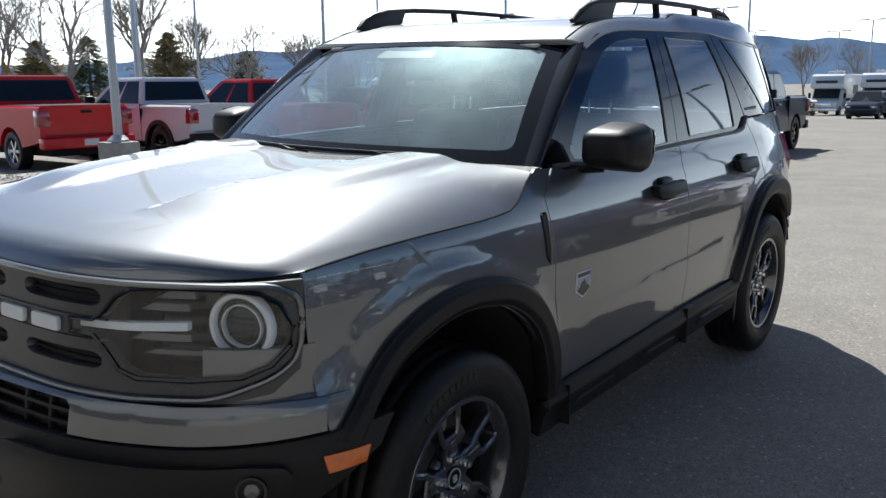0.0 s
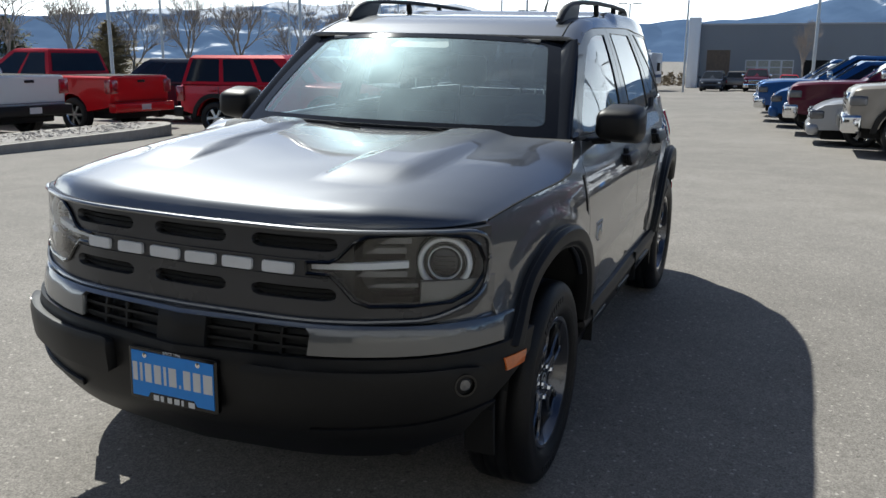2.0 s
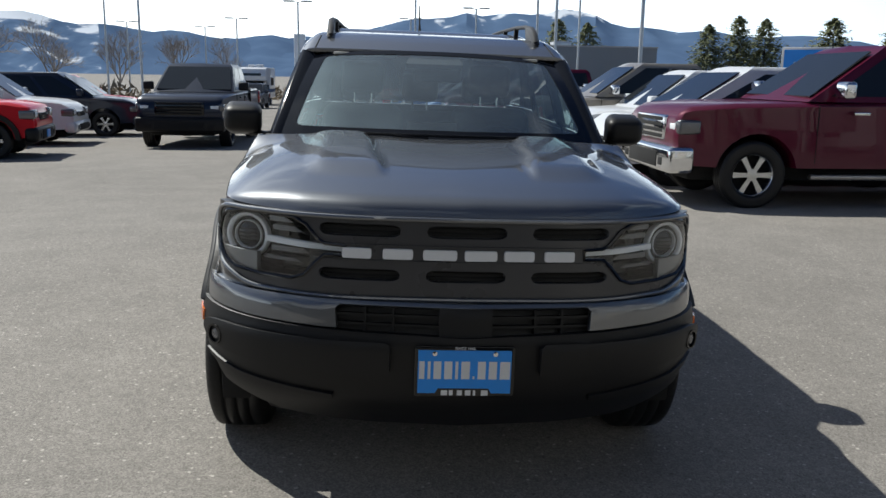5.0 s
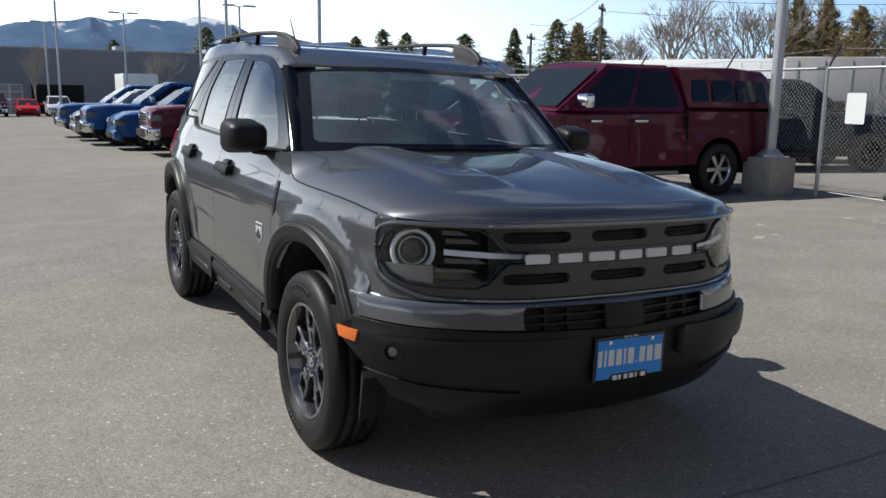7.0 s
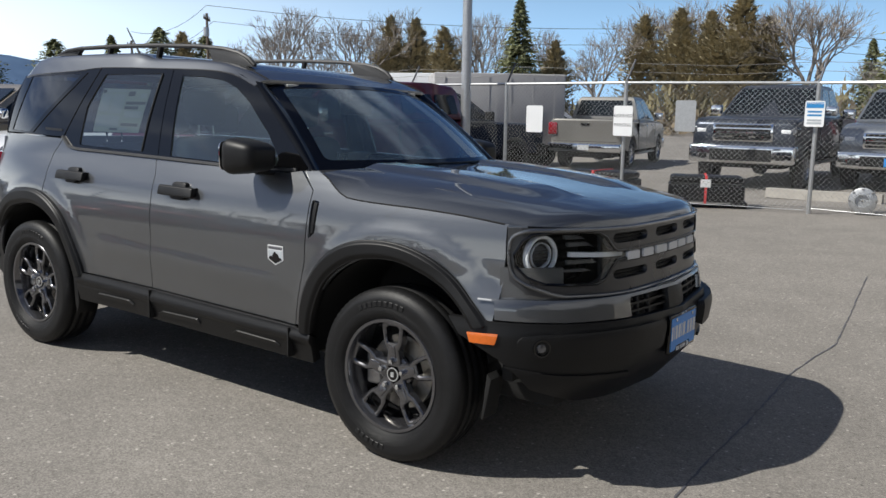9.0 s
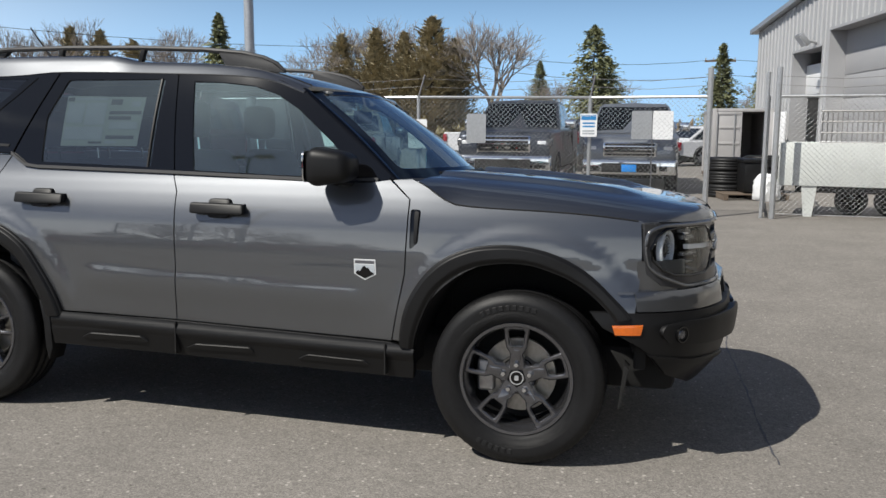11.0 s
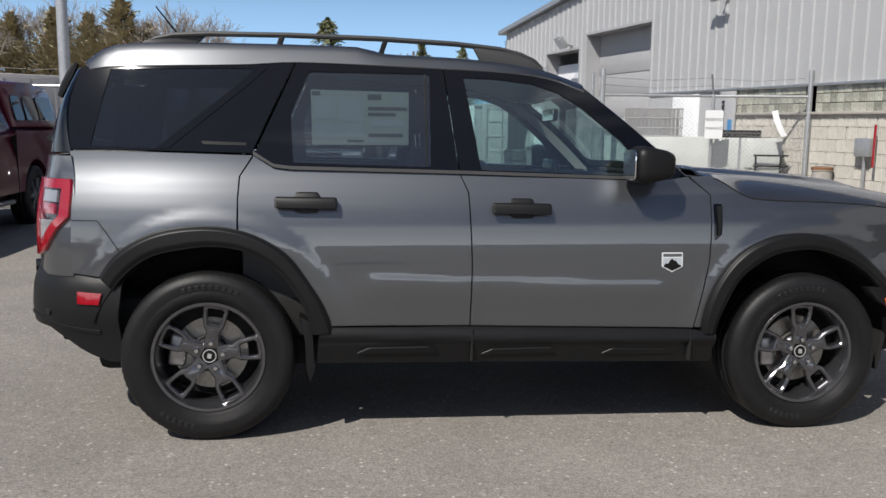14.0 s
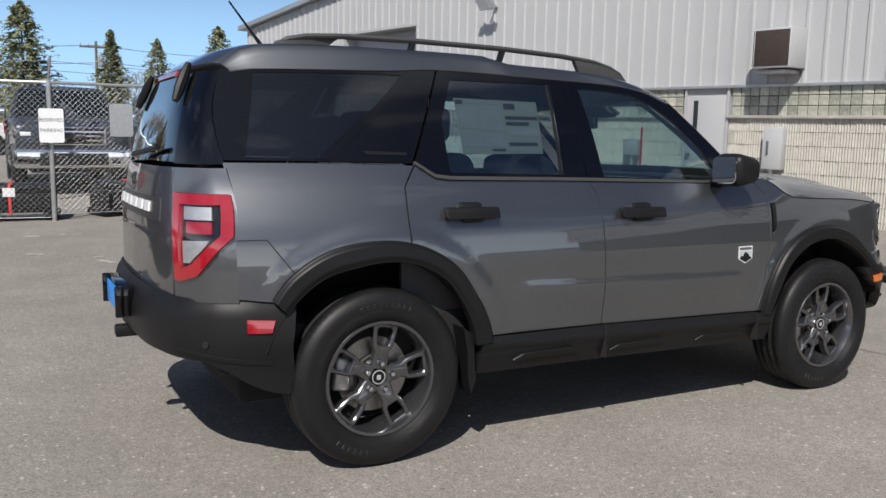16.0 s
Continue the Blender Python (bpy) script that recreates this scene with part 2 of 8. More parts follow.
M = {
    "grey_paint": paint("grey metallic paint", (0.113, 0.118, 0.126), 0.9, 0.43, 1.0, 0.5, 1.75),
    "red_paint": paint("red paint", (0.52, 0.006, 0.013)),
    "red_metal": paint("red metallic paint", (0.52, 0.008, 0.018), 0.1),
    "white_paint": paint("white paint", (0.62, 0.63, 0.65)),
    "maroon_paint": paint("maroon metallic paint", (0.085, 0.005, 0.022), 0.2),
    "tan_paint": paint("champagne metallic paint", (0.27, 0.245, 0.21), 0.4),
    "bronze_paint": paint("grey-brown metallic paint", (0.25, 0.24, 0.22), 0.4),
    "dark_paint": paint("dark grey metallic paint", (0.045, 0.052, 0.066), 0.5),
    "slate_paint": paint("blue-grey metallic paint", (0.20, 0.22, 0.25), 0.6),
    "navy_paint": paint("dark blue paint", (0.012, 0.018, 0.035), 0.2),
    "blue_paint": paint("blue metallic paint", (0.02, 0.09, 0.26), 0.3),
    "silver_paint": paint("silver metallic paint", (0.36, 0.37, 0.39), 0.6),
    "trim": surface("black grained plastic", (0.0068, 0.0068, 0.0072), rough=0.46, spec=0.28, var=0.15, scale=4, bump=0.0006, bscale=700),
    "rail": surface("satin grey-black rail", (0.045, 0.045, 0.046), rough=0.5, spec=0.3, var=0.1, scale=6),
    "gloss_black": surface("gloss black trim", (0.003, 0.003, 0.0035), rough=0.06, var=0.1, scale=5, spec=0.5),
    "grille": surface("dark graphite grille paint", (0.052, 0.053, 0.057), rough=0.28, metal=0.4, var=0.08, scale=6, bscale=500),
    "rust": surface("rusty steel", (0.20, 0.10, 0.05), rough=0.85, var=0.4, scale=20, bump=0.001, bscale=120),
    "mesh": surface("black mesh", (0.006, 0.006, 0.006), rough=0.6),
    # near-black for undersides and seams; also stands in for shade inside openings
    "void": surface("dark underside and shade fill", (0.006, 0.006, 0.006), rough=0.9),
    "rubber": surface("tyre rubber", (0.010, 0.010, 0.0105), rough=0.5, spec=0.35, var=0.3, scale=9, bump=0.0008, bscale=260),
    "rim_dark": surface("dark graphite alloy", (0.10, 0.10, 0.108), rough=0.24, metal=0.8, var=0.08, scale=12, coat=0.9),
    "alloy": surface("bright alloy", (0.55, 0.56, 0.57), rough=0.25, metal=0.95, var=0.08, scale=10),
    "chrome": surface("chrome", (0.72, 0.73, 0.74), rough=0.07, metal=1.0, var=0.04, scale=8),
    "steel": surface("dull steel", (0.36, 0.35, 0.34), rough=0.45, metal=0.9, var=0.2, scale=14),
    "disc": surface("brake steel", (0.30, 0.285, 0.26), rough=0.4, metal=0.9, var=0.2, scale=14),
    "galv": surface("galvanised steel", (0.46, 0.47, 0.48), rough=0.42, metal=0.7, var=0.15, scale=20),
    "mesh_wire": surface("dull fence wire", (0.25, 0.255, 0.26), rough=0.5, metal=0.6, var=0.15, scale=20),
    "badge": surface("white badge lettering", (0.58, 0.59, 0.60), rough=0.35, var=0.03),
    "silver": surface("satin silver", (0.5, 0.5, 0.5), rough=0.35, metal=0.5, var=0.05),
    "clear": glass("clear lamp lens", (0.92, 0.94, 0.95), face=0.045),
    "windshield": glass("green-tinted windscreen", (0.70, 0.80, 0.79), dust_glare=0.10, face=0.16),
    "door_glass": glass("lightly tinted door glass", (0.62, 0.80, 0.79), dust_glare=0.025, face=0.13),
    "rear_glass": glass("tinted rear door glass", (0.36, 0.41, 0.42), dust_glare=0.01, face=0.12),
    "privacy": glass("dark privacy glass", (0.10, 0.115, 0.125), face=0.075),
    "far_glass": surface("dark vehicle glazing", (0.012, 0.015, 0.018), rough=0.06, var=0.1, scale=3, spec=0.45),
    "amber": surface("amber reflector", (0.62, 0.13, 0.01), rough=0.25, var=0.1, scale=60, coat=0.6),
    "red_lamp": surface("red lamp plastic", (0.27, 0.004, 0.012), rough=0.15, var=0.1, scale=30, coat=1.0),
    "lamp_white": surface("white light guide", (0.74, 0.76, 0.78), rough=0.25, var=0.03),
    "lamp_inner": surface("satin lamp housing", (0.16, 0.162, 0.17), rough=0.25, metal=0.7, var=0.1, scale=20),
    "seat": surface("dark woven seat cloth", (0.03, 0.031, 0.034), rough=0.9, var=0.25, scale=12, bump=0.001, bscale=400),
    "dash": surface("dark dashboard plastic", (0.022, 0.023, 0.025), rough=0.6, var=0.2, scale=8),
    "liner": surface("pale headliner cloth", (0.42, 0.42, 0.40), rough=0.95, var=0.06),
    "plate_blue": surface("blue dealer plate", (0.012, 0.22, 0.68), rough=0.35, var=0.04, scale=9),
    "sign_white": surface("white sign sheet", (0.78, 0.79, 0.80), rough=0.4, var=0.04, scale=5),
    "sign_blue": surface("blue sign print", (0.03, 0.22, 0.5), rough=0.4),
    "ink": surface("faded dark print", (0.08, 0.08, 0.09), rough=0.6),
    "pale_ink": surface("pale printed blocks", (0.38, 0.41, 0.44), rough=0.6),
    "paper": surface("window sticker paper", (0.36, 0.40, 0.37), rough=0.7, var=0.04, scale=20),
    "concrete": surface("weathered concrete", (0.33, 0.31, 0.28), rough=0.9, var=0.25, scale=6, bump=0.004, bscale=90),
    "siding": surface("pale grey metal siding", (0.385, 0.39, 0.40), rough=0.5, var=0.07, scale=0.7, bscale=40),
    "pad": surface("dark brown evaporative pad", (0.035, 0.026, 0.022), rough=0.95, var=0.35, scale=14, bscale=80),
    "siding_dark": surface("grey building wall", (0.20, 0.215, 0.235), rough=0.7, var=0.08, scale=0.2),
    "block": surface("fluted concrete block", (0.43, 0.41, 0.37), rough=0.95, var=0.2, scale=8, bump=0.006, bscale=70, per_piece=0.18),
    "glass_block": surface("greenish glass block", (0.31, 0.31, 0.26), rough=0.18, var=0.35, scale=9, bscale=30, per_piece=0.7, coat=0.6),
    "door_grey": surface("grey painted steel door", (0.36, 0.36, 0.37), rough=0.5, var=0.06, scale=2),
    "bark": surface("grey brown bark", (0.10, 0.08, 0.065), rough=0.95, var=0.3, scale=5),
    "twig": surface("grey twigs", (0.30, 0.265, 0.235), rough=0.95, var=0.3, scale=2),
    "needles": surface("dark conifer needles", (0.225, 0.235, 0.13), rough=1.0, spec=0.05, var=0.5, scale=1.2, bscale=8),
    "needles_brown": surface("olive brown conifer needles", (0.38, 0.33, 0.215), rough=1.0, spec=0.05, var=0.5, scale=1.2, bscale=8),
    "scrub": surface("olive evergreen scrub", (0.20, 0.175, 0.10), rough=1.0, spec=0.05, var=0.5, scale=0.8, bscale=6),
    "brush": surface("dry brush", (0.17, 0.135, 0.09), rough=0.95, var=0.4, scale=0.8, bscale=6),
    "yellow_brush": surface("yellowing willow twigs", (0.26, 0.20, 0.075), rough=0.95, var=0.35, scale=0.8),
    "gravel": surface("pale gravel", (0.34, 0.32, 0.30), rough=0.95, var=0.5, scale=14, bump=0.02, bscale=40),
    "wood": surface("weathered pole wood", (0.13, 0.10, 0.075), rough=0.9, var=0.3, scale=4),
    "orange": surface("orange cone plastic", (0.75, 0.12, 0.03), rough=0.5),
    "red_tag": surface("red paper tag", (0.65, 0.05, 0.05), rough=0.6),
    "pale_bed": surface("pale painted truck bed", (0.55, 0.57, 0.55), rough=0.55, var=0.12, scale=2),
    "container": surface("grey shipping container paint", (0.38, 0.37, 0.37), rough=0.6, var=0.12, scale=1.5),
}


def asphalt():
    m, n, l, p = nodes_of("worn asphalt")
    tc = n.new("ShaderNodeTexCoord")
    def noise_at(s, d=4, rough=0.55):
        t = n.new("ShaderNodeTexNoise"); t.inputs["Scale"].default_value, t.inputs["Detail"].default_value, t.inputs["Roughness"].default_value = s, d, rough
        l.new(tc.outputs["Object"], t.inputs["Vector"]); return t.outputs["Fac"]
    def span(src, a, b, lo, hi):
        r = n.new("ShaderNodeMapRange")
        r.inputs["From Min"].default_value, r.inputs["From Max"].default_value, r.inputs["To Min"].default_value, r.inputs["To Max"].default_value = a, b, lo, hi
        l.new(src, r.inputs["Value"]); return r.outputs["Result"]
    def sums(op, a, b):
        k = n.new("ShaderNodeMath"); k.operation = op
        for i, v in enumerate((a, b)):
            if isinstance(v, (int, float)):
                k.inputs[i].default_value = v
            else:
                l.new(v, k.inputs[i])
        return k.outputs[0]
    big, mid, fine, grit = noise_at(0.16, 6), noise_at(1.7, 7, 0.6), noise_at(24, 4, 0.6), noise_at(170, 2)
    tone = sums("ADD", sums("MULTIPLY", big, 0.55), sums("MULTIPLY", mid, 0.45))
    ramp = n.new("ShaderNodeValToRGB")
    ramp.color_ramp.elements[0].position, ramp.color_ramp.elements[0].color = 0.32, (0.172, 0.160, 0.145, 1)
    ramp.color_ramp.elements[1].position, ramp.color_ramp.elements[1].color = 0.68, (0.262, 0.243, 0.220, 1)
    l.new(tone, ramp.inputs["Fac"])
    # stones of the mix, each a little lighter or darker than the binder
    vor = n.new("ShaderNodeTexVoronoi"); vor.inputs["Scale"].default_value = 160
    l.new(tc.outputs["Object"], vor.inputs["Vector"])
    sep = n.new("ShaderNodeSeparateColor"); l.new(vor.outputs["Color"], sep.inputs[0])
    stone = span(sep.outputs[0], 0.0, 1.0, 0.72, 1.25)
    # a few pale chips and dark pits
    chips = n.new("ShaderNodeTexVoronoi"); chips.inputs["Scale"].default_value = 34
    l.new(tc.outputs["Object"], chips.inputs["Vector"])
    csep = n.new("ShaderNodeSeparateColor"); l.new(chips.outputs["Color"], csep.inputs[0])
    spot = sums("MULTIPLY", span(csep.outputs[0], 0.74, 0.82, 0.0, 1.0), span(chips.outputs["Distance"], 0.30, 0.16, 0.0, 1.0))
    pale = sums("ADD", 1.0, sums("MULTIPLY", spot, 0.85))
    pit = sums("MULTIPLY", span(csep.outputs[1], 0.86, 0.92, 0.0, 1.0), span(chips.outputs["Distance"], 0.30, 0.16, 0.0, 1.0))
    dark = sums("SUBTRACT", 1.0, sums("MULTIPLY", pit, 0.40))
    grain = sums("MULTIPLY", span(grit, 0.3, 0.7, 0.86, 1.14), span(fine, 0.3, 0.7, 0.90, 1.10))
    amount = sums("MULTIPLY", sums("MULTIPLY", stone, grain), sums("MULTIPLY", pale, dark))
    mix = n.new("ShaderNodeMix"); mix.data_type, mix.blend_type = "RGBA", "MULTIPLY"; mix.inputs["Factor"].default_value = 1
    l.new(ramp.outputs["Color"], mix.inputs[6]); l.new(amount, mix.inputs[7])
    l.new(mix.outputs[2], p.inputs["Base Color"])
    p.inputs["Roughness"].default_value = 0.92
    p.inputs["Specular IOR Level"].default_value = 0.3
    b = n.new("ShaderNodeBump"); b.inputs["Strength"].default_value, b.inputs["Distance"].default_value = 0.6, 0.0022
    l.new(sums("ADD", grit, sums("MULTIPLY", sep.outputs[0], 0.6)), b.inputs["Height"]); l.new(b.outputs["Normal"], p.inputs["Normal"])
    return m


def tyre_tread():
    """Rubber with slanted tread grooves round the shoulder and fine rings on the sidewall."""
    m = surface("patterned tyre rubber", (0.008, 0.008, 0.0085), rough=0.5, spec=0.28, var=0.3, scale=9)
    n, l = m.node_tree.nodes, m.node_tree.links
    p = n["Principled BSDF"]
    tc, sep = n.new("ShaderNodeTexCoord"), n.new("ShaderNodeSeparateXYZ")
    l.new(tc.outputs["Object"], sep.inputs[0])
    def sums(op, *v):
        k = n.new("ShaderNodeMath"); k.operation = op
        for i, a in enumerate(v):
            if isinstance(a, (int, float)):
                k.inputs[i].default_value = a
            else:
                l.new(a, k.inputs[i])
        return k.outputs[0]
    X, Y, Z = sep.outputs["X"], sep.outputs["Y"], sep.outputs["Z"]
    r = sums("SQRT", sums("ADD", sums("MULTIPLY", X, X), sums("MULTIPLY", Z, Z)))
    turn = sums("ADD", sums("MULTIPLY", sums("ARCTAN2", Z, X), 11.46), sums("MULTIPLY", sums("ABSOLUTE", Y), 14.0))
    block = sums("LESS_THAN", sums("FRACT", turn), 0.16)
    sipe = sums("MULTIPLY", sums("LESS_THAN", sums("FRACT", sums("MULTIPLY", turn, 3.0)), 0.16), 0.4)
    tread = sums("MULTIPLY", sums("MAXIMUM", block, sipe), sums("GREATER_THAN", r, 0.330))
    rings = sums("MULTIPLY", sums("SINE", sums("MULTIPLY", r, 1900.0)), sums("MULTIPLY", sums("LESS_THAN", r, 0.285), 0.05))
    height = sums("SUBTRACT", rings, tread)
    b = n.new("ShaderNodeBump"); b.inputs["Strength"].default_value, b.inputs["Distance"].default_value = 1.0, 0.006
    l.new(height, b.inputs["Height"]); l.new(b.outputs["Normal"], p.inputs["Normal"])
    return m


M["tyre_tread"] = tyre_tread()
M["asphalt"] = asphalt()


# ---------------- building helpers ----------------
def curve(xs, ys):
    """A smooth curve through knots."""
    k = len(xs)
    d = [(ys[i + 1] - ys[i]) / (xs[i + 1] - xs[i]) for i in range(k - 1)]
    t = [d[0]] + [0 if d[i - 1] * d[i] <= 0 else 2 * d[i - 1] * d[i] / (d[i - 1] + d[i]) for i in range(1, k - 1)] + [d[-1]]
    def at(x):
        if x <= xs[0]:
            return ys[0] + (x - xs[0]) * t[0]
        if x >= xs[-1]:
            return ys[-1] + (x - xs[-1]) * t[-1]
        i = 0
        while x > xs[i + 1]:
            i += 1
        h = xs[i + 1] - xs[i]; u = (x - xs[i]) / h
        return ((1 + 2 * u) * (1 - u) ** 2 * ys[i] + u * (1 - u) ** 2 * h * t[i] + u * u * (3 - 2 * u) * ys[i + 1] + u * u * (u - 1) * h * t[i + 1])
    return at


def smooth(a, b, x):
    u = min(1, max(0, (x - a) / (b - a)))
    return u * u * (3 - 2 * u)


def lerp(a, b, u):
    return a + (b - a) * u


def mesh_object(name, mesh, material, parent=None, label=""):
    ob = new(name, mesh)
    mesh.materials.append(material)
    if parent:
        ob.parent = parent
    if label:
        tagged(ob, label)
    return ob


def part(name, bm, material, parent=None, label="", soft=True):
    mesh = bpy.data.meshes.new(name)
    bmesh.ops.recalc_face_normals(bm, faces=bm.faces)
    for f in bm.faces:
        f.smooth = soft
    if soft:
        for e in bm.edges:
            if len(e.link_faces) == 2 and e.calc_face_angle(0) > 0.6:
                e.smooth = False
    bm.to_mesh(mesh)
    bm.free()
    return mesh_object(name, mesh, material, parent, label)


def thing(name, label, category, m=None, group="", kind=""):
    ob = new(name)
    ob.empty_display_size = 0.2
    tagged(ob, label, category, group, kind)
    if m is not None:
        ob.matrix_world = m
    return ob


def put_box(bm, lo, hi, bevel=0.0, seg=2, turn=None):
    made = bmesh.ops.create_cube(bm, size=1)["verts"]
    c = [(a + b) / 2 for a, b in zip(lo, hi)]
    s = [b - a for a, b in zip(lo, hi)]
    bmesh.ops.transform(bm, matrix=Matrix.Translation(c) @ Matrix.Diagonal((*s, 1)), verts=made)
    if bevel:
        edges = list({e for v in made for e in v.link_edges})
        made = list({v for f in bmesh.ops.bevel(bm, geom=edges, offset=bevel, segments=seg, affect="EDGES", profile=0.5)["faces"] for v in f.verts} | {v for v in made if v.is_valid})
    if turn is not None:
        bmesh.ops.transform(bm, matrix=turn, verts=[v for v in made if v.is_valid])
    return made


def box_bm(lo, hi, bevel=0.0, seg=2):
    bm = bmesh.new()
    put_box(bm, lo, hi, bevel, seg)
    return bm


def prism(bm, pts, place, depth0, depth1, bevel=0.0, seg=2):
    """A flat outline, given in two numbers, pushed out between two depths; place(u, v, w) sets it in space."""
    a = [bm.verts.new(place(u, v, depth0)) for u, v in pts]
    b = [bm.verts.new(place(u, v, depth1)) for u, v in pts]
    k = len(pts)
    top = bm.faces.new(b)
    bot = bm.faces.new(list(reversed(a)))
    for i in range(k):
        bm.faces.new((a[i], a[(i + 1) % k], b[(i + 1) % k], b[i]))
    if bevel:
        rim = list(top.edges) + list(bot.edges)
        bmesh.ops.bevel(bm, geom=rim, offset=bevel, segments=seg, affect="EDGES", profile=0.5)
    return bm


def rounded(pts, r, k=4):
    """An outline with its corners rounded."""
    out = []
    n = len(pts)
    for i in range(n):
        p, a, b = Vector(pts[i]), Vector(pts[i - 1]), Vector(pts[(i + 1) % n])
        ra = min(r, (a - p).length * 0.45, (b - p).length * 0.45)
        q0, q1 = p + (a - p).normalized() * ra, p + (b - p).normalized() * ra
        for j in range(k + 1):
            u = j / k
            v = q0 * (1 - u) ** 2 + p * (2 * u * (1 - u)) + q1 * u * u
            out.append((v.x, v.y))
    return out


def arc(cx, cz, r, a0, a1, k, rz=None):
    return [(cx + r * math.cos(radians(lerp(a0, a1, i / k))), cz + (rz or r) * math.sin(radians(lerp(a0, a1, i / k)))) for i in range(k + 1)]


def panel(name, loops, fn, step, material, parent, label="", lip=0.014, outward=1.0):
    """A sheet cut to an outline (further loops are holes), laid on the curved surface fn(u, v), with its edges turned inwards."""
    bm = bmesh.new()
    for loop in loops:
        vs = [bm.verts.new((u, v, 0)) for u, v in loop]
        for i in range(len(vs)):
            bm.edges.new((vs[i], vs[(i + 1) % len(vs)]))
    bmesh.ops.triangle_fill(bm, use_beauty=True, use_dissolve=False, edges=list(bm.edges), normal=(0, 0, 1))
    for ax, st in ((0, step[0]), (1, step[1])):
        lo, hi = min(v.co[ax] for v in bm.verts), max(v.co[ax] for v in bm.verts)
        c = math.ceil(lo / st + 1e-6) * st
        while c < hi - 1e-6:
            no = [0, 0, 0]; no[ax] = 1
            co = [0, 0, 0]; co[ax] = c
            bmesh.ops.bisect_plane(bm, geom=list(bm.verts) + list(bm.edges) + list(bm.faces), dist=1e-5, plane_co=co, plane_no=no)
            c += st
    bm.verts.index_update()
    e = 2e-3
    pos, nor = [], []
    for v in bm.verts:
        u, w = v.co.x, v.co.y
        p = Vector(fn(u, w))
        n = (Vector(fn(u + e, w)) - Vector(fn(u - e, w))).cross(Vector(fn(u, w + e)) - Vector(fn(u, w - e)))
        n = n.normalized() * outward if n.length > 1e-12 else Vector((0, 0, 1))
        pos.append(p); nor.append(n)
    faces = []
    for f in bm.faces:
        ids = [v.index for v in f.verts]
        a, b, c = pos[ids[0]], pos[ids[1]], pos[ids[2]]
        if (b - a).cross(c - a).dot(nor[ids[0]]) < 0:
            ids.reverse()
        faces.append(ids)
    if lip:
        for ed in [ed for ed in bm.edges if len(ed.link_faces) == 1]:
            i, j = ed.verts[0].index, ed.verts[1].index
            centre = sum((pos[v.index] for v in ed.link_faces[0].verts), Vector()) / len(ed.link_faces[0].verts)
            d = (pos[j] - pos[i]).normalized()
            out = d.cross(nor[i])
            if out.dot((pos[i] + pos[j]) / 2 - centre) < 0:
                out = -out
                i, j = j, i
            k = len(pos)
            soft_n = (out + nor[i] * 0.6).normalized()
            pos += [pos[i], pos[j], pos[j] - nor[j] * lip + out * 0.001, pos[i] - nor[i] * lip + out * 0.001]
            nor += [soft_n, soft_n, out, out]
            faces.append([k, k + 3, k + 2, k + 1] if (pos[k + 1] - pos[k]).cross(pos[k + 3] - pos[k]).dot(out) < 0 else [k, k + 1, k + 2, k + 3])
    bm.free()
    mesh = bpy.data.meshes.new(name)
    mesh.from_pydata(pos, [], faces)
    mesh.polygons.foreach_set("use_smooth", [True] * len(mesh.polygons))
    mesh.update()
    mesh.normals_split_custom_set_from_vertices(nor)
    return mesh_object(name, mesh, material, parent, label)


def sheet(name, fn, nu, nv, material, parent, label="", outward=1.0, u0=0.0, u1=1.0, v0=0.0, v1=1.0, lip=0.014):
    """A four-sided sheet on the curved surface fn(u, v)."""
    return panel(name, [[(u0, v0), (u1, v0), (u1, v1), (u0, v1)]], fn, ((u1 - u0) / nu, (v1 - v0) / nv), material, parent, label, lip, outward)


def put_tube(bm, pts, r, k=8, caps=True, flat=1.0):
    """A tube along points; r is one radius or one for each point; flat squeezes it upwards."""
    pts = [Vector(p) for p in pts]
    rs = r if isinstance(r, (list, tuple)) else [r] * len(pts)
    rings = []
    for i, p in enumerate(pts):
        d = (pts[min(i + 1, len(pts) - 1)] - pts[max(i - 1, 0)]).normalized()
        side = d.cross((0, 0, 1))
        side = side.normalized() if side.length > 1e-3 else Vector((1, 0, 0))
        up = side.cross(d).normalized()
        rings.append([bm.verts.new(p + side * (rs[i] * math.cos(a)) + up * (rs[i] * flat * math.sin(a))) for a in (2 * math.pi * j / k for j in range(k))])
    for a, b in zip(rings, rings[1:]):
        for j in range(k):
            bm.faces.new((a[j], a[(j + 1) % k], b[(j + 1) % k], b[j]))
    if caps:
        bm.faces.new(list(reversed(rings[0]))); bm.faces.new(rings[-1])


def tube(pts, r, k=8, flat=1.0):
    bm = bmesh.new()
    put_tube(bm, pts, r, k, True, flat)
    return bm


def lathe(profile, k, bm=None, cap=False):
    """A profile of (radius, y) turned about the y axis."""
    bm = bm or bmesh.new()
    rings = [[bm.verts.new((r * math.cos(2 * math.pi * j / k), y, r * math.sin(2 * math.pi * j / k))) for j in range(k)] for r, y in profile]
    for a, b in zip(rings, rings[1:]):
        for j in range(k):
            bm.faces.new((a[j], a[(j + 1) % k], b[(j + 1) % k], b[j]))
    if cap:
        bm.faces.new(rings[0]); bm.faces.new(rings[-1])
    return bm

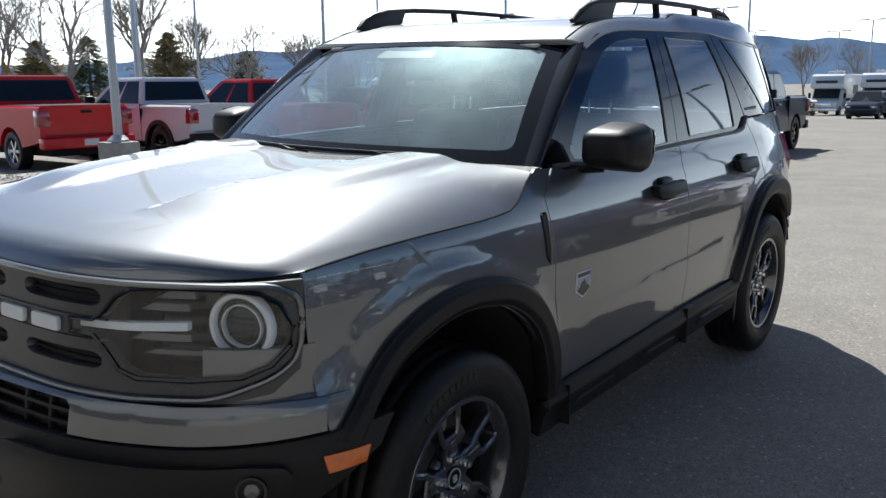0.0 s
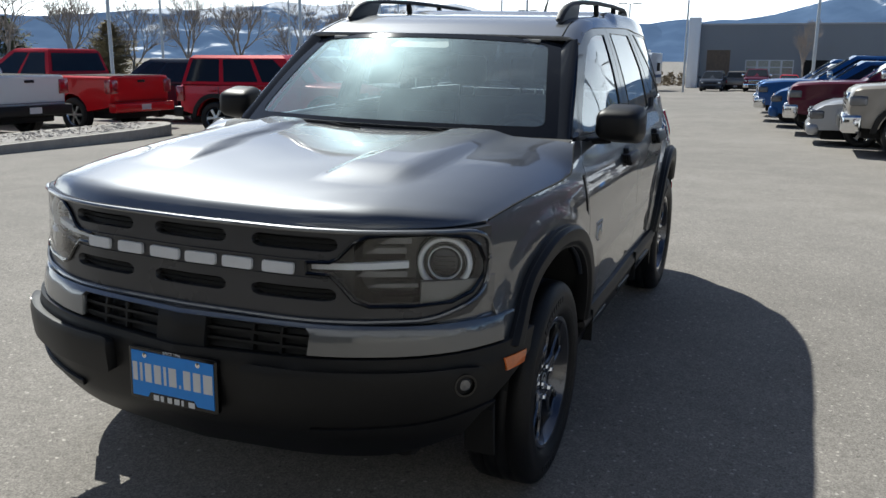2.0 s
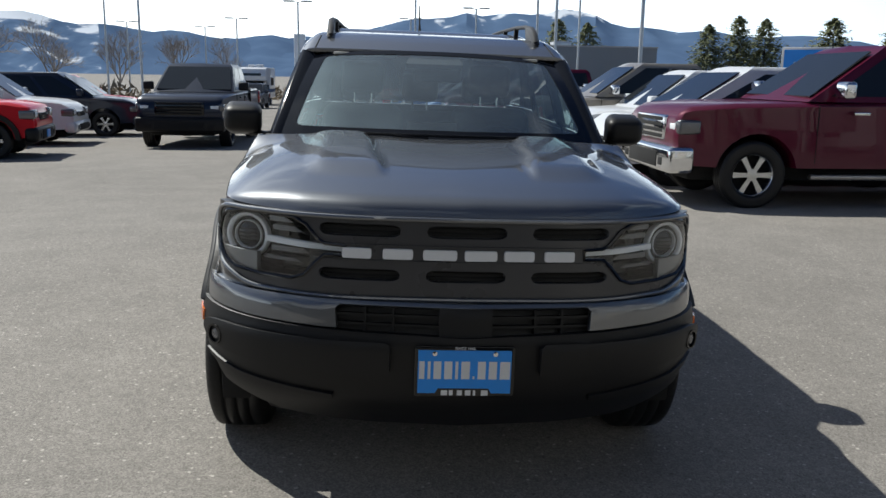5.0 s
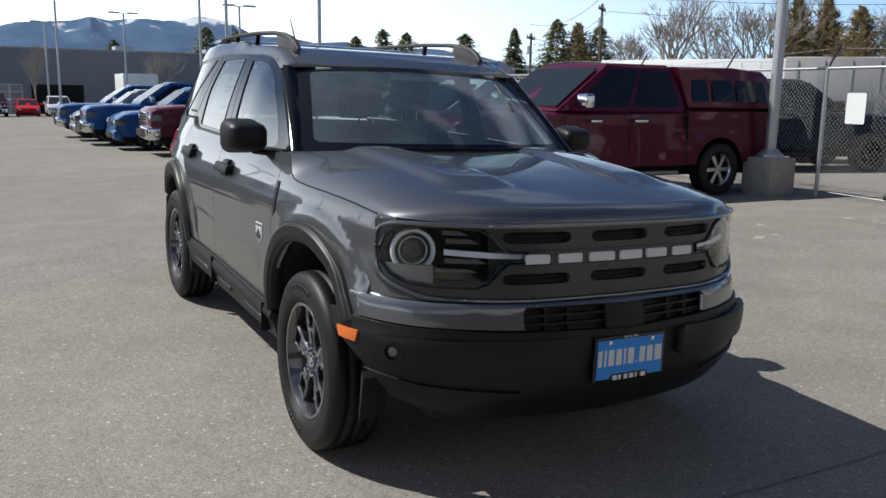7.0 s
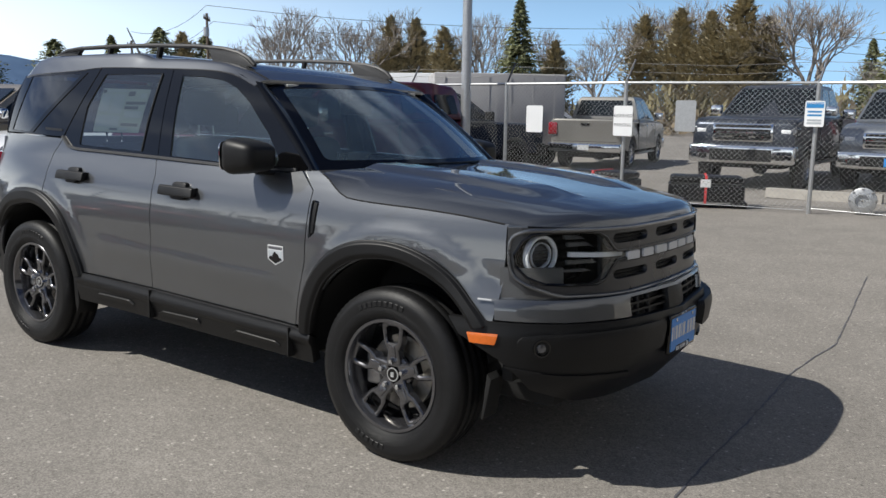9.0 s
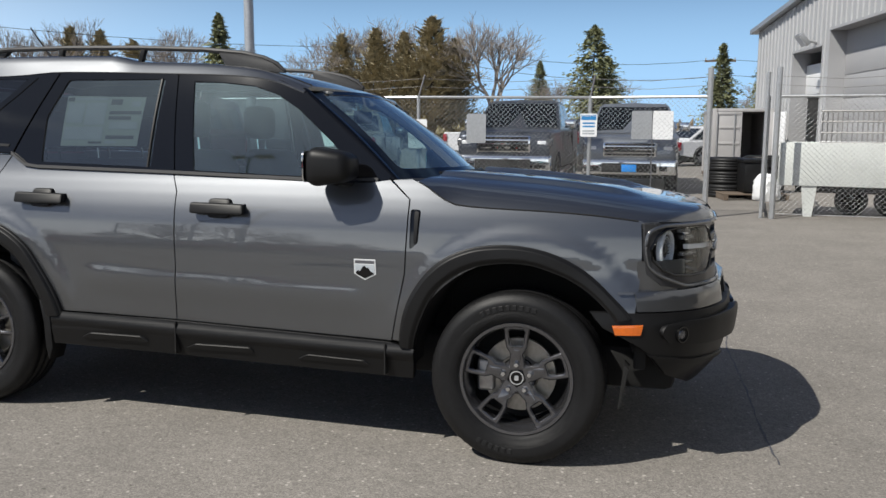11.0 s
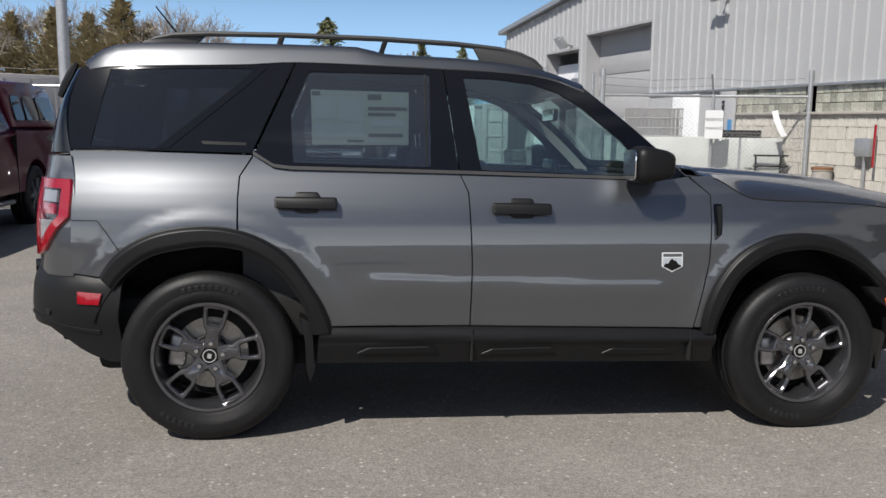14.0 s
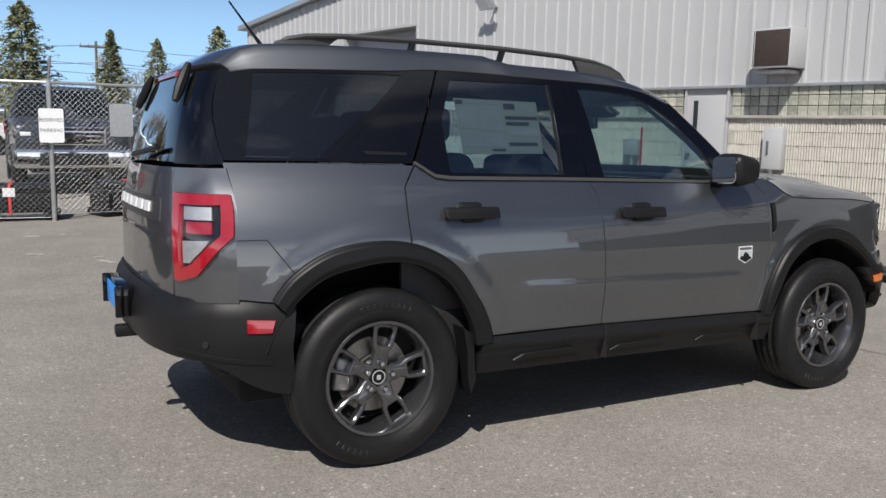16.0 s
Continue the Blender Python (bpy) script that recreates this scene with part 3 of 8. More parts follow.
# ---------------- ground ----------------
def ground_z(x, y):
    """Round the parked car the lot falls to its nose and left side; further off it falls gently from the workshop to the showroom."""
    near = 1 - smooth(2.2, 6.5, math.hypot(x, y))
    far = 0.016 * min(7.0, max(x, -110.0)) + 0.006 * min(0.0, max(y, -40.0)) + 0.012 * min(0.0, max(y, -16.0) + 10)
    return (-0.027 - 0.022 * y - 0.013 * x) * near + far * (1 - near)


def build_ground():
    bm = bmesh.new()
    def axis():
        a = [i * 0.4 for i in range(-20, 21)]
        step, c = 0.8, 8.0
        while c < 4000:
            c += step; step *= 1.35
            a += [c, -c]
        return sorted(a)
    ax = axis()
    grid = [[bm.verts.new((x, y, ground_z(x, y))) for y in ax] for x in ax]
    for i in range(len(ax) - 1):
        for j in range(len(ax) - 1):
            bm.faces.new((grid[i][j], grid[i + 1][j], grid[i + 1][j + 1], grid[i][j + 1]))
    ob = part("ground", bm, M["asphalt"])
    tagged(ob, "worn grey-brown asphalt of a large vehicle lot", "ground", kind="structure")


build_ground()

# ---------------- the parked car: surfaces ----------------
WB = 1.335
HUB = 0.345
prof = curve([0.2, 0.35, 0.5, 0.65, 0.80, 0.90, 0.97, 1.03, 1.08, 1.13, 1.18, 1.24], [0.85, 0.88, 0.896, 0.904, 0.905, 0.897, 0.884, 0.865, 0.845, 0.824, 0.808, 0.795])


def taper(x, z):
    d = 0.0
    if x > 0.9:
        k, w = (x - 0.9) / 0.9, smooth(0.56, 0.80, z)
        d += 0.077 * k ** 2 * w + 0.036 * k ** 5 * (1 - w)
    if x < -1.2:
        d += 0.075 * ((-1.2 - x) / 0.7) ** 2
    return d


def side_y(x, z):
    y = prof(z) - taper(x, z)
    # the raised lip of the body round each wheel
    for cx, rr in ((WB, 0.585), (-WB, 0.62)):
        r = math.hypot(x - cx, z - HUB)
        y += 0.008 * (1 - smooth(rr - 0.035, rr + 0.03, r)) * smooth(0.25, 0.6, z)
    # the long pressed line low on the doors
    if -0.72 < x < 0.72:
        z0 = lerp(0.692, 0.646, (x + 0.67) / 1.34)
        fade = smooth(-0.72, -0.62, x) * (1 - smooth(0.6, 0.7, x))
        y += 0.0045 * fade * smooth(0.0, 0.04, z0 + 0.027 - z) * (1 - smooth(0.05, 0.17, z0 + 0.027 - z))
    return y


def glass_y(x, z):
    d = 0.03 * smooth(0.0, 0.75, x) if x > 0 else 0.0
    if x < -1.2:
        d += 0.075 * ((-1.2 - x) / 0.7) ** 2
    return 0.775 - 0.34 * (z - 1.256) + 0.012 * math.sin((z - 1.13) / 0.45 * math.pi) - d


def on_side(s, off=0.0):
    return lambda x, z: (x, s * (side_y(x, z) + off), z)


def on_glass(s, off=0.0):
    return lambda x, z: (x, s * (glass_y(x, z) + off), z)


g_y = curve([0, 0.35, 0.6, 0.75, 0.87, 0.95, 1.0], [0, 0.32, 0.52, 0.6387, 0.7386, 0.8019, 0.828])
g_x = curve([0, 0.35, 0.6, 0.75, 0.87, 0.95, 1.0], [2.13, 2.115, 2.07, 2.01, 1.945, 1.875, 1.815])
b_y = curve([0, 0.3, 0.5, 0.65, 0.78, 0.88, 1.0], [0, 0.4, 0.62, 0.75, 0.835, 0.885, 0.907])
b_x = curve([0, 0.3, 0.5, 0.65, 0.78, 0.88, 1.0], [2.20, 2.155, 2.075, 1.985, 1.88, 1.765, 1.60])
b_prof = curve([0.22, 0.30, 0.38, 0.46, 0.56, 0.60, 0.68, 0.715], [-0.16, -0.08, -0.02, 0.0, 0.012, 0.0, -0.012, -0.035])
r_y = curve([0, 0.35, 0.6, 0.78, 0.9, 1.0], [0, 0.42, 0.66, 0.79, 0.85, 0.885])
r_x = curve([0, 0.35, 0.6, 0.78, 0.9, 1.0], [-2.17, -2.15, -2.09, -1.98, -1.86, -1.68])
t_y = curve([0, 0.4, 0.65, 0.8, 0.92, 1.0], [0, 0.36, 0.57, 0.685, 0.772, 0.815])
t_x = curve([0, 0.4, 0.65, 0.8, 0.92, 1.0], [-2.125, -2.115, -2.085, -2.04, -1.965, -1.88])
t_back = curve([0.5, 0.9, 1.15, 1.22, 1.4, 1.58], [0.0, 0.0, 0.03, 0.045, 0.10, 0.175])


def sgn(v):
    return 1 if v >= 0 else -1


def grille_at(off=0.0):
    return lambda s, z: (g_x(abs(s)) + off - 0.06 * (z - 0.84), sgn(s) * g_y(abs(s)), z)


def bumper_at(off=0.0):
    return lambda s, z: (b_x(abs(s)) + (b_prof(z) + off) * (1 - 0.6 * abs(s) ** 3), sgn(s) * (b_y(abs(s)) + (b_prof(z) * 0.7 + off) * abs(s) ** 3), z)


def rear_bumper_at(off=0.0):
    pr0 = curve([0.3, 0.42, 0.55, 0.66, 0.72], [-0.018, -0.006, 0.012, 0.0, -0.03])
    pr = lambda z: pr0(max(0.3, min(0.72, z)))
    return lambda s, z: (r_x(abs(s)) - (pr(z) + off) * (1 - 0.6 * abs(s) ** 3), sgn(s) * (r_y(abs(s)) + (pr(z) + off) * abs(s) ** 3), z)


def tail_at(off=0.0):
    def at(s, z):
        k = prof(z) / 0.885 if z < 1.2 else glass_y(-1.885, z) / 0.815
        a = abs(s)
        tx = lerp(t_x(a), -2.125 + 0.082 * a ** 4, smooth(1.0, 1.5, z))
        return (tx - off * (1 - a ** 3) + t_back(z), sgn(s) * (t_y(abs(s)) * k + off * abs(s) ** 3), z)
    return at


def inverse(f, value):
    lo, hi = 0.0, 1.0
    for _ in range(30):
        mid = (lo + hi) / 2
        lo, hi = (mid, hi) if f(mid) < value else (lo, mid)
    return lo


def gs(y):
    return sgn(y) * inverse(g_y, abs(y))


def bs(y):
    return sgn(y) * inverse(b_y, abs(y))


def ts(y):
    return sgn(y) * inverse(t_y, abs(y))


def mirror2(pts):
    return [(-u, v) for u, v in pts]


hood_line = curve([0.86, 0.93, 0.972, 1.055, 1.20, 1.411, 1.62, 1.80], [1.132, 1.098, 1.070, 1.030, 1.019, 1.012, 0.999, 0.979])
hood_c = curve([0, 0.1, 0.4, 0.6, 0.8, 0.90, 0.945, 0.972, 0.988, 1.0], [1.138, 1.134, 1.110, 1.086, 1.056, 1.036, 1.025, 1.012, 0.995, 0.968])


def hood_at(u, v):
    xe = lerp(0.885, 1.80, u)
    ye, ze = side_y(xe, hood_line(xe)), hood_line(xe)
    a = abs(v)
    y = v * ye
    front = g_x(inverse(g_y, min(0.828, 0.828 * a))) - 0.01
    x = lerp(0.945 - 0.06 * a * a, front, u)
    zc = hood_c(u)
    ridge = smooth(0.285, 0.335, abs(y) + 0.10 * (u - 0.3)) * (1 - smooth(0.50, 0.60, abs(y) + 0.04 * u)) * (1 - smooth(0.62, 0.80, u))
    crown = 0.006 * (1 - smooth(0.0, 0.3, abs(y))) * (1 - u)
    return (x, y, zc - (zc - ze) * a ** 6.5 + 0.020 * ridge - crown)


roof_c = curve([-1.94, -1.86, -1.78, -1.6, -1.1, -0.72, -0.56, -0.3, 0.0, 0.2, 0.37], [1.590, 1.652, 1.678, 1.689, 1.692, 1.688, 1.657, 1.648, 1.627, 1.588, 1.532])
roof_e = curve([-1.94, -1.86, -1.2, -0.97, -0.32, 0.0, 0.2, 0.37], [1.560, 1.573, 1.590, 1.605, 1.590, 1.578, 1.556, 1.500])


roof_form = curve([0, 0.5, 0.80, 0.88, 0.915, 0.94, 0.97, 1.0], [1.0, 0.99, 0.975, 0.955, 0.90, 0.76, 0.42, 0.0])


def roof_at(x, v):
    a = abs(v)
    xx = x - 0.055 * a * a * smooth(-0.3, 0.37, x) + 0.09 * a ** 4 * smooth(1.2, 1.94, -x)
    ze = roof_e(x)
    y = v * (glass_y(xx, ze) + 0.006)
    zc = roof_c(x)
    return (xx, y, ze + (zc - ze) * roof_form(a))


def screen_at(u, v):
    """u from -1 to 1 across, v from 0 at the cowl to 1 at the roof."""
    w = lerp(0.742, 0.612, v)
    x = lerp(0.952, 0.392, v) - lerp(0.175, 0.085, v) * u * u
    return (x, u * w, 1.118 + 0.412 * v + 0.022 * math.sin(math.pi * v) - 0.025 * u * u * v)


car = thing("suv_car", "dark grey metallic compact four-door suv parked on the asphalt lot", "car")
CAR_POSE = pose(0, 0, -0.006, -1.2, 0, 0)
car.matrix_world = CAR_POSE
GREY, TRIM = M["grey_paint"], M["trim"]

# ---- painted panels of both sides ----
FW, RW = (WB, HUB), (-WB, HUB)
for s in (1, -1):
    o = -s
    on, st = on_side(s), (0.04, 0.022)
    fender = [(0.775, 1.122), (0.86, 1.127), (0.93, 1.094), (0.972, 1.066), (1.055, 1.026), (1.20, 1.015), (1.411, 1.008), (1.62, 0.995), (1.80, 0.975), (1.808, 0.86), (1.806, 0.77), (1.80, 0.70), (1.79, 0.62)]
    fender += arc(*FW, 0.470, 33, 168, 22) + [(0.796, 0.452), (0.818, 0.565), (0.854, 0.74), (0.860, 0.913), (0.862, 1.045)]
    # the opening of the fender's side vent
    slot = rounded([(0.868, 1.005), (0.912, 1.003), (0.906, 0.868), (0.870, 0.838)], 0.012, 3)
    ob = panel("front_fender", [fender, slot], on, st, GREY, car, outward=o)
    panel("vent_insert", [rounded([(0.866, 1.007), (0.914, 1.005), (0.908, 0.866), (0.868, 0.836)], 0.012, 3)], on_side(s, -0.008), (0.03, 0.03), M["gloss_black"], ob, "gloss black vent insert", outward=o)
    panel("vent_blade", [rounded([(0.886, 0.998), (0.905, 0.996), (0.900, 0.872), (0.888, 0.862)], 0.006, 2)], on_side(s, 0.004), (0.03, 0.03), TRIM, ob, outward=o)
    fdoor = [(-0.262, 1.126), (0.10, 1.116), (0.458, 1.106), (0.68, 1.110), (0.762, 1.122), (0.856, 1.044), (0.854, 0.913), (0.848, 0.74), (0.812, 0.563), (0.790, 0.448), (-0.223, 0.477), (-0.217, 0.74), (-0.230, 1.052)]
    fd = panel("front_door", [fdoor], on, st, GREY, car, outward=o)
    rdoor = [(-0.268, 1.127), (-0.988, 1.141), (-1.058, 1.150), (-1.140, 1.202), (-1.196, 1.117), (-1.203, 1.024), (-1.200, 0.85)] + arc(*RW, 0.505, 75, 18, 12) + [(-0.85, 0.486), (-0.229, 0.478), (-0.223, 0.74), (-0.236, 1.052)]
    rd = panel("rear_door", [rdoor], on, st, GREY, car, outward=o)
    quarter = [(-1.149, 1.203), (-1.588, 1.214), (-1.903, 1.216), (-1.884, 1.106), (-1.884, 0.965), (-1.886, 0.715), (-1.76, 0.70)] + arc(*RW, 0.505, 137, 76, 14) + [(-1.209, 0.85), (-1.209, 1.024), (-1.203, 1.117)]
    q = panel("quarter_panel", [quarter], on, st, GREY, car, outward=o)
    if s < 0:
        panel("fuel_door_seam", [[(-1.883, 0.930), (-1.775, 0.930), (-1.684, 0.806), (-1.680, 0.808), (-1.773, 0.9335), (-1.883, 0.9335)]], on_side(s, 0.0012), st, M["void"], q, outward=o, lip=0)
    # bright belt moulding
    belt = [(-1.145, 1.208), (-1.060, 1.155), (-0.988, 1.146), (-0.27, 1.131), (0.458, 1.110), (0.70, 1.116)]
    panel("belt_moulding", [belt + [(u, w + 0.014) for u, w in reversed(belt)]], lambda x, z, s=s: (x, s * (glass_y(x, z) + 0.016), z), (0.06, 0.05), M["rail"], car, "satin dark grey belt moulding", outward=o, lip=0.02)
    # ---- glazing of the side ----
    og, sg = on_glass(s), (0.08, 0.05)
    hole_f = [(-0.236, 1.552), (-0.172, 1.147), (0.455, 1.126), (0.560, 1.134), (0.572, 1.165), (0.478, 1.276), (0.30, 1.425), (0.19, 1.492), (0.073, 1.530), (-0.10, 1.549)]
    out_f = [(-0.262, 1.124), (0.458, 1.104), (0.735, 1.112), (0.755, 1.135), (0.50, 1.352), (0.33, 1.495), (0.20, 1.553), (0.0, 1.575), (-0.322, 1.588)]
    panel("window_frame", [out_f, hole_f], og, sg, M["gloss_black"], fd, outward=o)
    panel("window_glass", [hole_f], on_glass(s, -0.006), sg, M["door_glass"], fd, "lightly tinted front door glass", outward=o, lip=0).visible_shadow = False
    hole_r = rounded([(-0.912, 1.566), (-0.990, 1.385), (-0.980, 1.174), (-0.392, 1.158), (-0.386, 1.565)], 0.015, 3)
    out_r = [(-0.268, 1.124), (-0.985, 1.138), (-1.058, 1.148), (-1.143, 1.203), (-0.965, 1.602), (-0.328, 1.588)]
    panel("window_frame", [out_r, hole_r], og, sg, M["gloss_black"], rd, outward=o)
    panel("window_glass", [hole_r], on_glass(s, -0.006), sg, M["rear_glass"], rd, "dark tinted glass in the rear door", outward=o, lip=0)
    panel("window_divider", [[(-0.413, 1.158), (-0.406, 1.158), (-0.403, 1.565), (-0.410, 1.565)]], on_glass(s, 0.002), sg, M["trim"], rd, outward=o)
    hole_q = [(-1.752, 1.562), (-1.820, 1.238), (-1.545, 1.231), (-1.217, 1.498), (-1.14, 1.572), (-1.25, 1.574)]
    out_q = [(-1.152, 1.213), (-1.588, 1.222), (-1.906, 1.225), (-1.919, 1.30), (-1.930, 1.40), (-1.911, 1.50), (-1.876, 1.572), (-1.22, 1.588), (-1.15, 1.602), (-0.974, 1.606)]
    panel("quarter_trim", [out_q, hole_q], og, sg, M["gloss_black"], q, "gloss black quarter window surround", outward=o)
    panel("window_glass", [hole_q], on_glass(s, -0.004), sg, M["privacy"], q, "dark privacy quarter glass", outward=o, lip=0)
    panel("quarter_blade", [[(-1.545, 1.229), (-1.495, 1.229), (-1.18, 1.492), (-1.09, 1.578), (-1.14, 1.575), (-1.217, 1.498)]], on_glass(s, 0.004), sg, M["gloss_black"], q, "gloss black diagonal trim blade", outward=o, lip=0.006)
    panel("trim_vent", [rounded([(-1.36, 1.262), (-1.17, 1.256), (-1.175, 1.244), (-1.35, 1.248)], 0.004, 2)], on_glass(s, 0.003), sg, M["trim"], q, outward=o, lip=0.004)
    # ---- black cladding ----
    for (cx, cz), a_out, r_out, a_in, r_in in (
            (FW, (30, 45, 59, 74, 88, 100, 113, 126, 144, 163, 171), (0.515, 0.499, 0.504, 0.514, 0.525, 0.537, 0.553, 0.561, 0.550, 0.524, 0.512),
             (32, 54, 71, 87, 102, 116, 133, 153, 170), (0.450, 0.445, 0.443, 0.454, 0.462, 0.474, 0.477, 0.458, 0.452)),
            (RW, (13, 36, 56, 76, 94, 115, 128, 140), (0.531, 0.535, 0.562, 0.571, 0.573, 0.582, 0.579, 0.563),
             (14, 39, 57, 73, 101, 119, 135, 141), (0.446, 0.464, 0.486, 0.492, 0.484, 0.496, 0.491, 0.487))):
        ro, ri = curve(a_out, r_out), curve(a_in, r_in)
        def flare_at(u, k, s=s, cx=cx, cz=cz, ro=ro, ri=ri, a_out=a_out, a_in=a_in):
            """u runs round the arch, k from its inner to its outer edge."""
            a = lerp(lerp(a_in[0], a_in[-1], u), lerp(a_out[0], a_out[-1], u), k)
            r = lerp(ri(a), ro(a), k)
            x, z = cx + r * math.cos(radians(a)), cz + r * math.sin(radians(a))
            return (x, s * (side_y(x, z) + 0.032 - 0.017 * smooth(0.80, 1.0, k) - 0.012 * smooth(0.30, 0.0, k)), z)
        sheet("wheel_arch_flare", flare_at, 48, 12, TRIM, car, "matte black plastic wheel arch flare", outward=s, lip=0.05)
    sill = [(-0.885, 0.322), (-0.872, 0.482), (-0.235, 0.472), (0.785, 0.441), (0.895, 0.420), (0.884, 0.286), (-0.22, 0.312)]
    sill_y = lambda x, z: 0.912 - 0.30 * max(0, 0.40 - z) + 0.010 * smooth(0.395, 0.42, z + 0.03 * (x + 0.2)) - 0.012 * smooth(0.43, 0.47, z + 0.03 * (x + 0.2))
    ob = panel("sill_cladding", [sill], lambda x, z, s=s: (x, s * sill_y(x, z), z), (0.1, 0.012), TRIM, car, "matte black plastic sill cladding", outward=o, lip=0.045)
    for pad in ([(-0.718, 0.364), (-0.366, 0.364), (-0.403, 0.388), (-0.666, 0.388)], [(-0.179, 0.348), (0.158, 0.349), (0.140, 0.372), (-0.129, 0.370)], [(0.365, 0.337), (0.697, 0.332), (0.668, 0.351), (0.414, 0.360)]):
        panel("raised_pad", [rounded(pad, 0.008, 2)], lambda x, z, s=s: (x, s * (sill_y(x, z) + 0.008 + 0.10 * (z - 0.35)), z), (0.2, 0.1), TRIM, ob, outward=o, lip=0.014)
    for xx in (-0.222, 0.768):
        part("sill_joint", box_bm((xx, min(s * 0.86, s * 0.9245), 0.318 - 0.02 * xx), (xx + 0.005, max(s * 0.86, s * 0.9245), 0.470 - 0.035 * (xx + 0.22))), M["void"], ob)
    part("air_deflector", prism(bmesh.new(), [(1.735, 0.215), (1.745, 0.215), (1.775, 0.38), (1.755, 0.40)], lambda u, v, w, s=s: (u, s * w, v), 0.74, 0.84, 0.003), M["void"], car, "thin black plastic air deflector")
    part("splash_guard", prism(bmesh.new(), [(-0.958, 0.53), (-0.905, 0.50), (-0.893, 0.30), (-0.915, 0.235), (-0.930, 0.300), (-0.935, 0.42)], lambda u, v, w, s=s: (u, s * w, v), 0.79, 0.895, 0.004), TRIM, car, "thin black splash guard ahead of the rear wheel")
    # ---- door handles ----
    for x0, zc, dd in ((-0.136, 0.985, fd), (-1.053, 1.010, rd)):
        h = part("door_handle", prism(bmesh.new(), rounded([(x0, zc - 0.022), (x0 + 0.258, zc - 0.026), (x0 + 0.258, zc + 0.022), (x0, zc + 0.026)], 0.012, 3), lambda u, v, w, s=s: (u, s * (w + side_y(u, v)), v), 0.018, 0.042, 0.007), TRIM, dd, "black door handle")
        part("handle_cup", prism(bmesh.new(), rounded([(x0 + 0.08, zc - 0.04), (x0 + 0.185, zc - 0.04), (x0 + 0.185, zc + 0.043), (x0 + 0.08, zc + 0.043)], 0.02, 3), lambda u, v, w, s=s: (u, s * (w + side_y(u, v)), v), -0.004, 0.024, 0.005), TRIM, h)
        for xx in (x0 + 0.008, x0 + 0.215):
            part("handle_mount", prism(bmesh.new(), [(xx, zc - 0.02), (xx + 0.035, zc - 0.02), (xx + 0.035, zc + 0.02), (xx, zc + 0.02)], lambda u, v, w, s=s: (u, s * (w + side_y(u, v)), v), -0.01, 0.022), TRIM, h)
    # ---- shield badge on the front door ----
    shield = [(0.628, 0.790), (0.723, 0.790), (0.726, 0.728), (0.677, 0.703), (0.630, 0.728)]
    bd = panel("shield_badge", [shield], on_side(s, 0.003), (0.05, 0.05), M["badge"], fd, "white and black shield badge", outward=o, lip=0.003)
    panel("badge_field", [[(0.634, 0.768), (0.718, 0.768), (0.720, 0.731), (0.677, 0.709), (0.636, 0.731)]], on_side(s, 0.0042), (0.05, 0.05), M["pale_ink"], bd, outward=o, lip=0.001)
    panel("badge_mountain", [[(0.638, 0.734), (0.648, 0.744), (0.656, 0.739), (0.667, 0.757), (0.676, 0.764), (0.684, 0.752), (0.690, 0.757), (0.702, 0.740), (0.716, 0.733), (0.716, 0.729), (0.677, 0.7105), (0.638, 0.729)]], on_side(s, 0.0052), (0.05, 0.05), M["gloss_black"], bd, outward=o, lip=0.001)
    panel("badge_band", [[(0.634, 0.785), (0.718, 0.785), (0.718, 0.774), (0.634, 0.774)]], on_side(s, 0.0045), (0.05, 0.05), M["ink"], bd, outward=o, lip=0.001)
    # ---- exterior mirror ----
    mz = 1.175
    bm = box_bm((0.455, 0.862, mz - 0.078), (0.64, 1.040, mz + 0.082), 0.045, 4)
    for v in bm.verts:
        k = (v.co.x - 0.455) / 0.185
        v.co.z = mz + (v.co.z - mz) * lerp(1.0, 0.72, smooth(0.3, 1, k))
        v.co.y = s * (v.co.y - 0.02 * k)
    mir = part("mirror_housing", bm, TRIM, car, "matte black door mirror")
    part("mirror_arm", tube([(0.60, s * 0.775, 1.105), (0.575, s * 0.83, 1.105), (0.55, s * 0.90, 1.112)], [0.035, 0.03, 0.03], 8, 0.55), TRIM, mir)
    part("mirror_glass", prism(bmesh.new(), rounded([(0.878, mz - 0.062), (1.022, mz - 0.062), (1.026, mz + 0.066), (0.880, mz + 0.066)], 0.03, 4), lambda u, v, w, s=s: (w, s * u, v), 0.446, 0.452), M["chrome"], mir)
    # ---- roof rail ----
    rail = [(0.155, 1.606), (0.115, 1.640), (0.05, 1.668), (-0.05, 1.690), (-0.25, 1.709), (-0.6, 1.724), (-1.0, 1.730), (-1.35, 1.729), (-1.5, 1.722), (-1.58, 1.706), (-1.63, 1.680)]
    ry = lambda x: 0.555 - 0.035 * smooth(1.2, 1.65, -x) - 0.012 * smooth(-0.1, 0.2, x)
    rr = part("roof_rail", tube([(x, s * ry(x), z) for x, z in rail], [0.012] + [0.016] * 9 + [0.013], 8, 0.75), M["rail"], car, "black raised roof rail")
    gus = [(0.165, 1.595), (0.10, 1.644), (0.03, 1.670), (-0.06, 1.690), (-0.150, 1.701), (-0.172, 1.693), (-0.135, 1.625)]
    part("rail_foot", prism(bmesh.new(), gus, lambda u, v, w, s=s: (u, s * w, v), 0.537, 0.566, 0.004), M["rail"], rr)
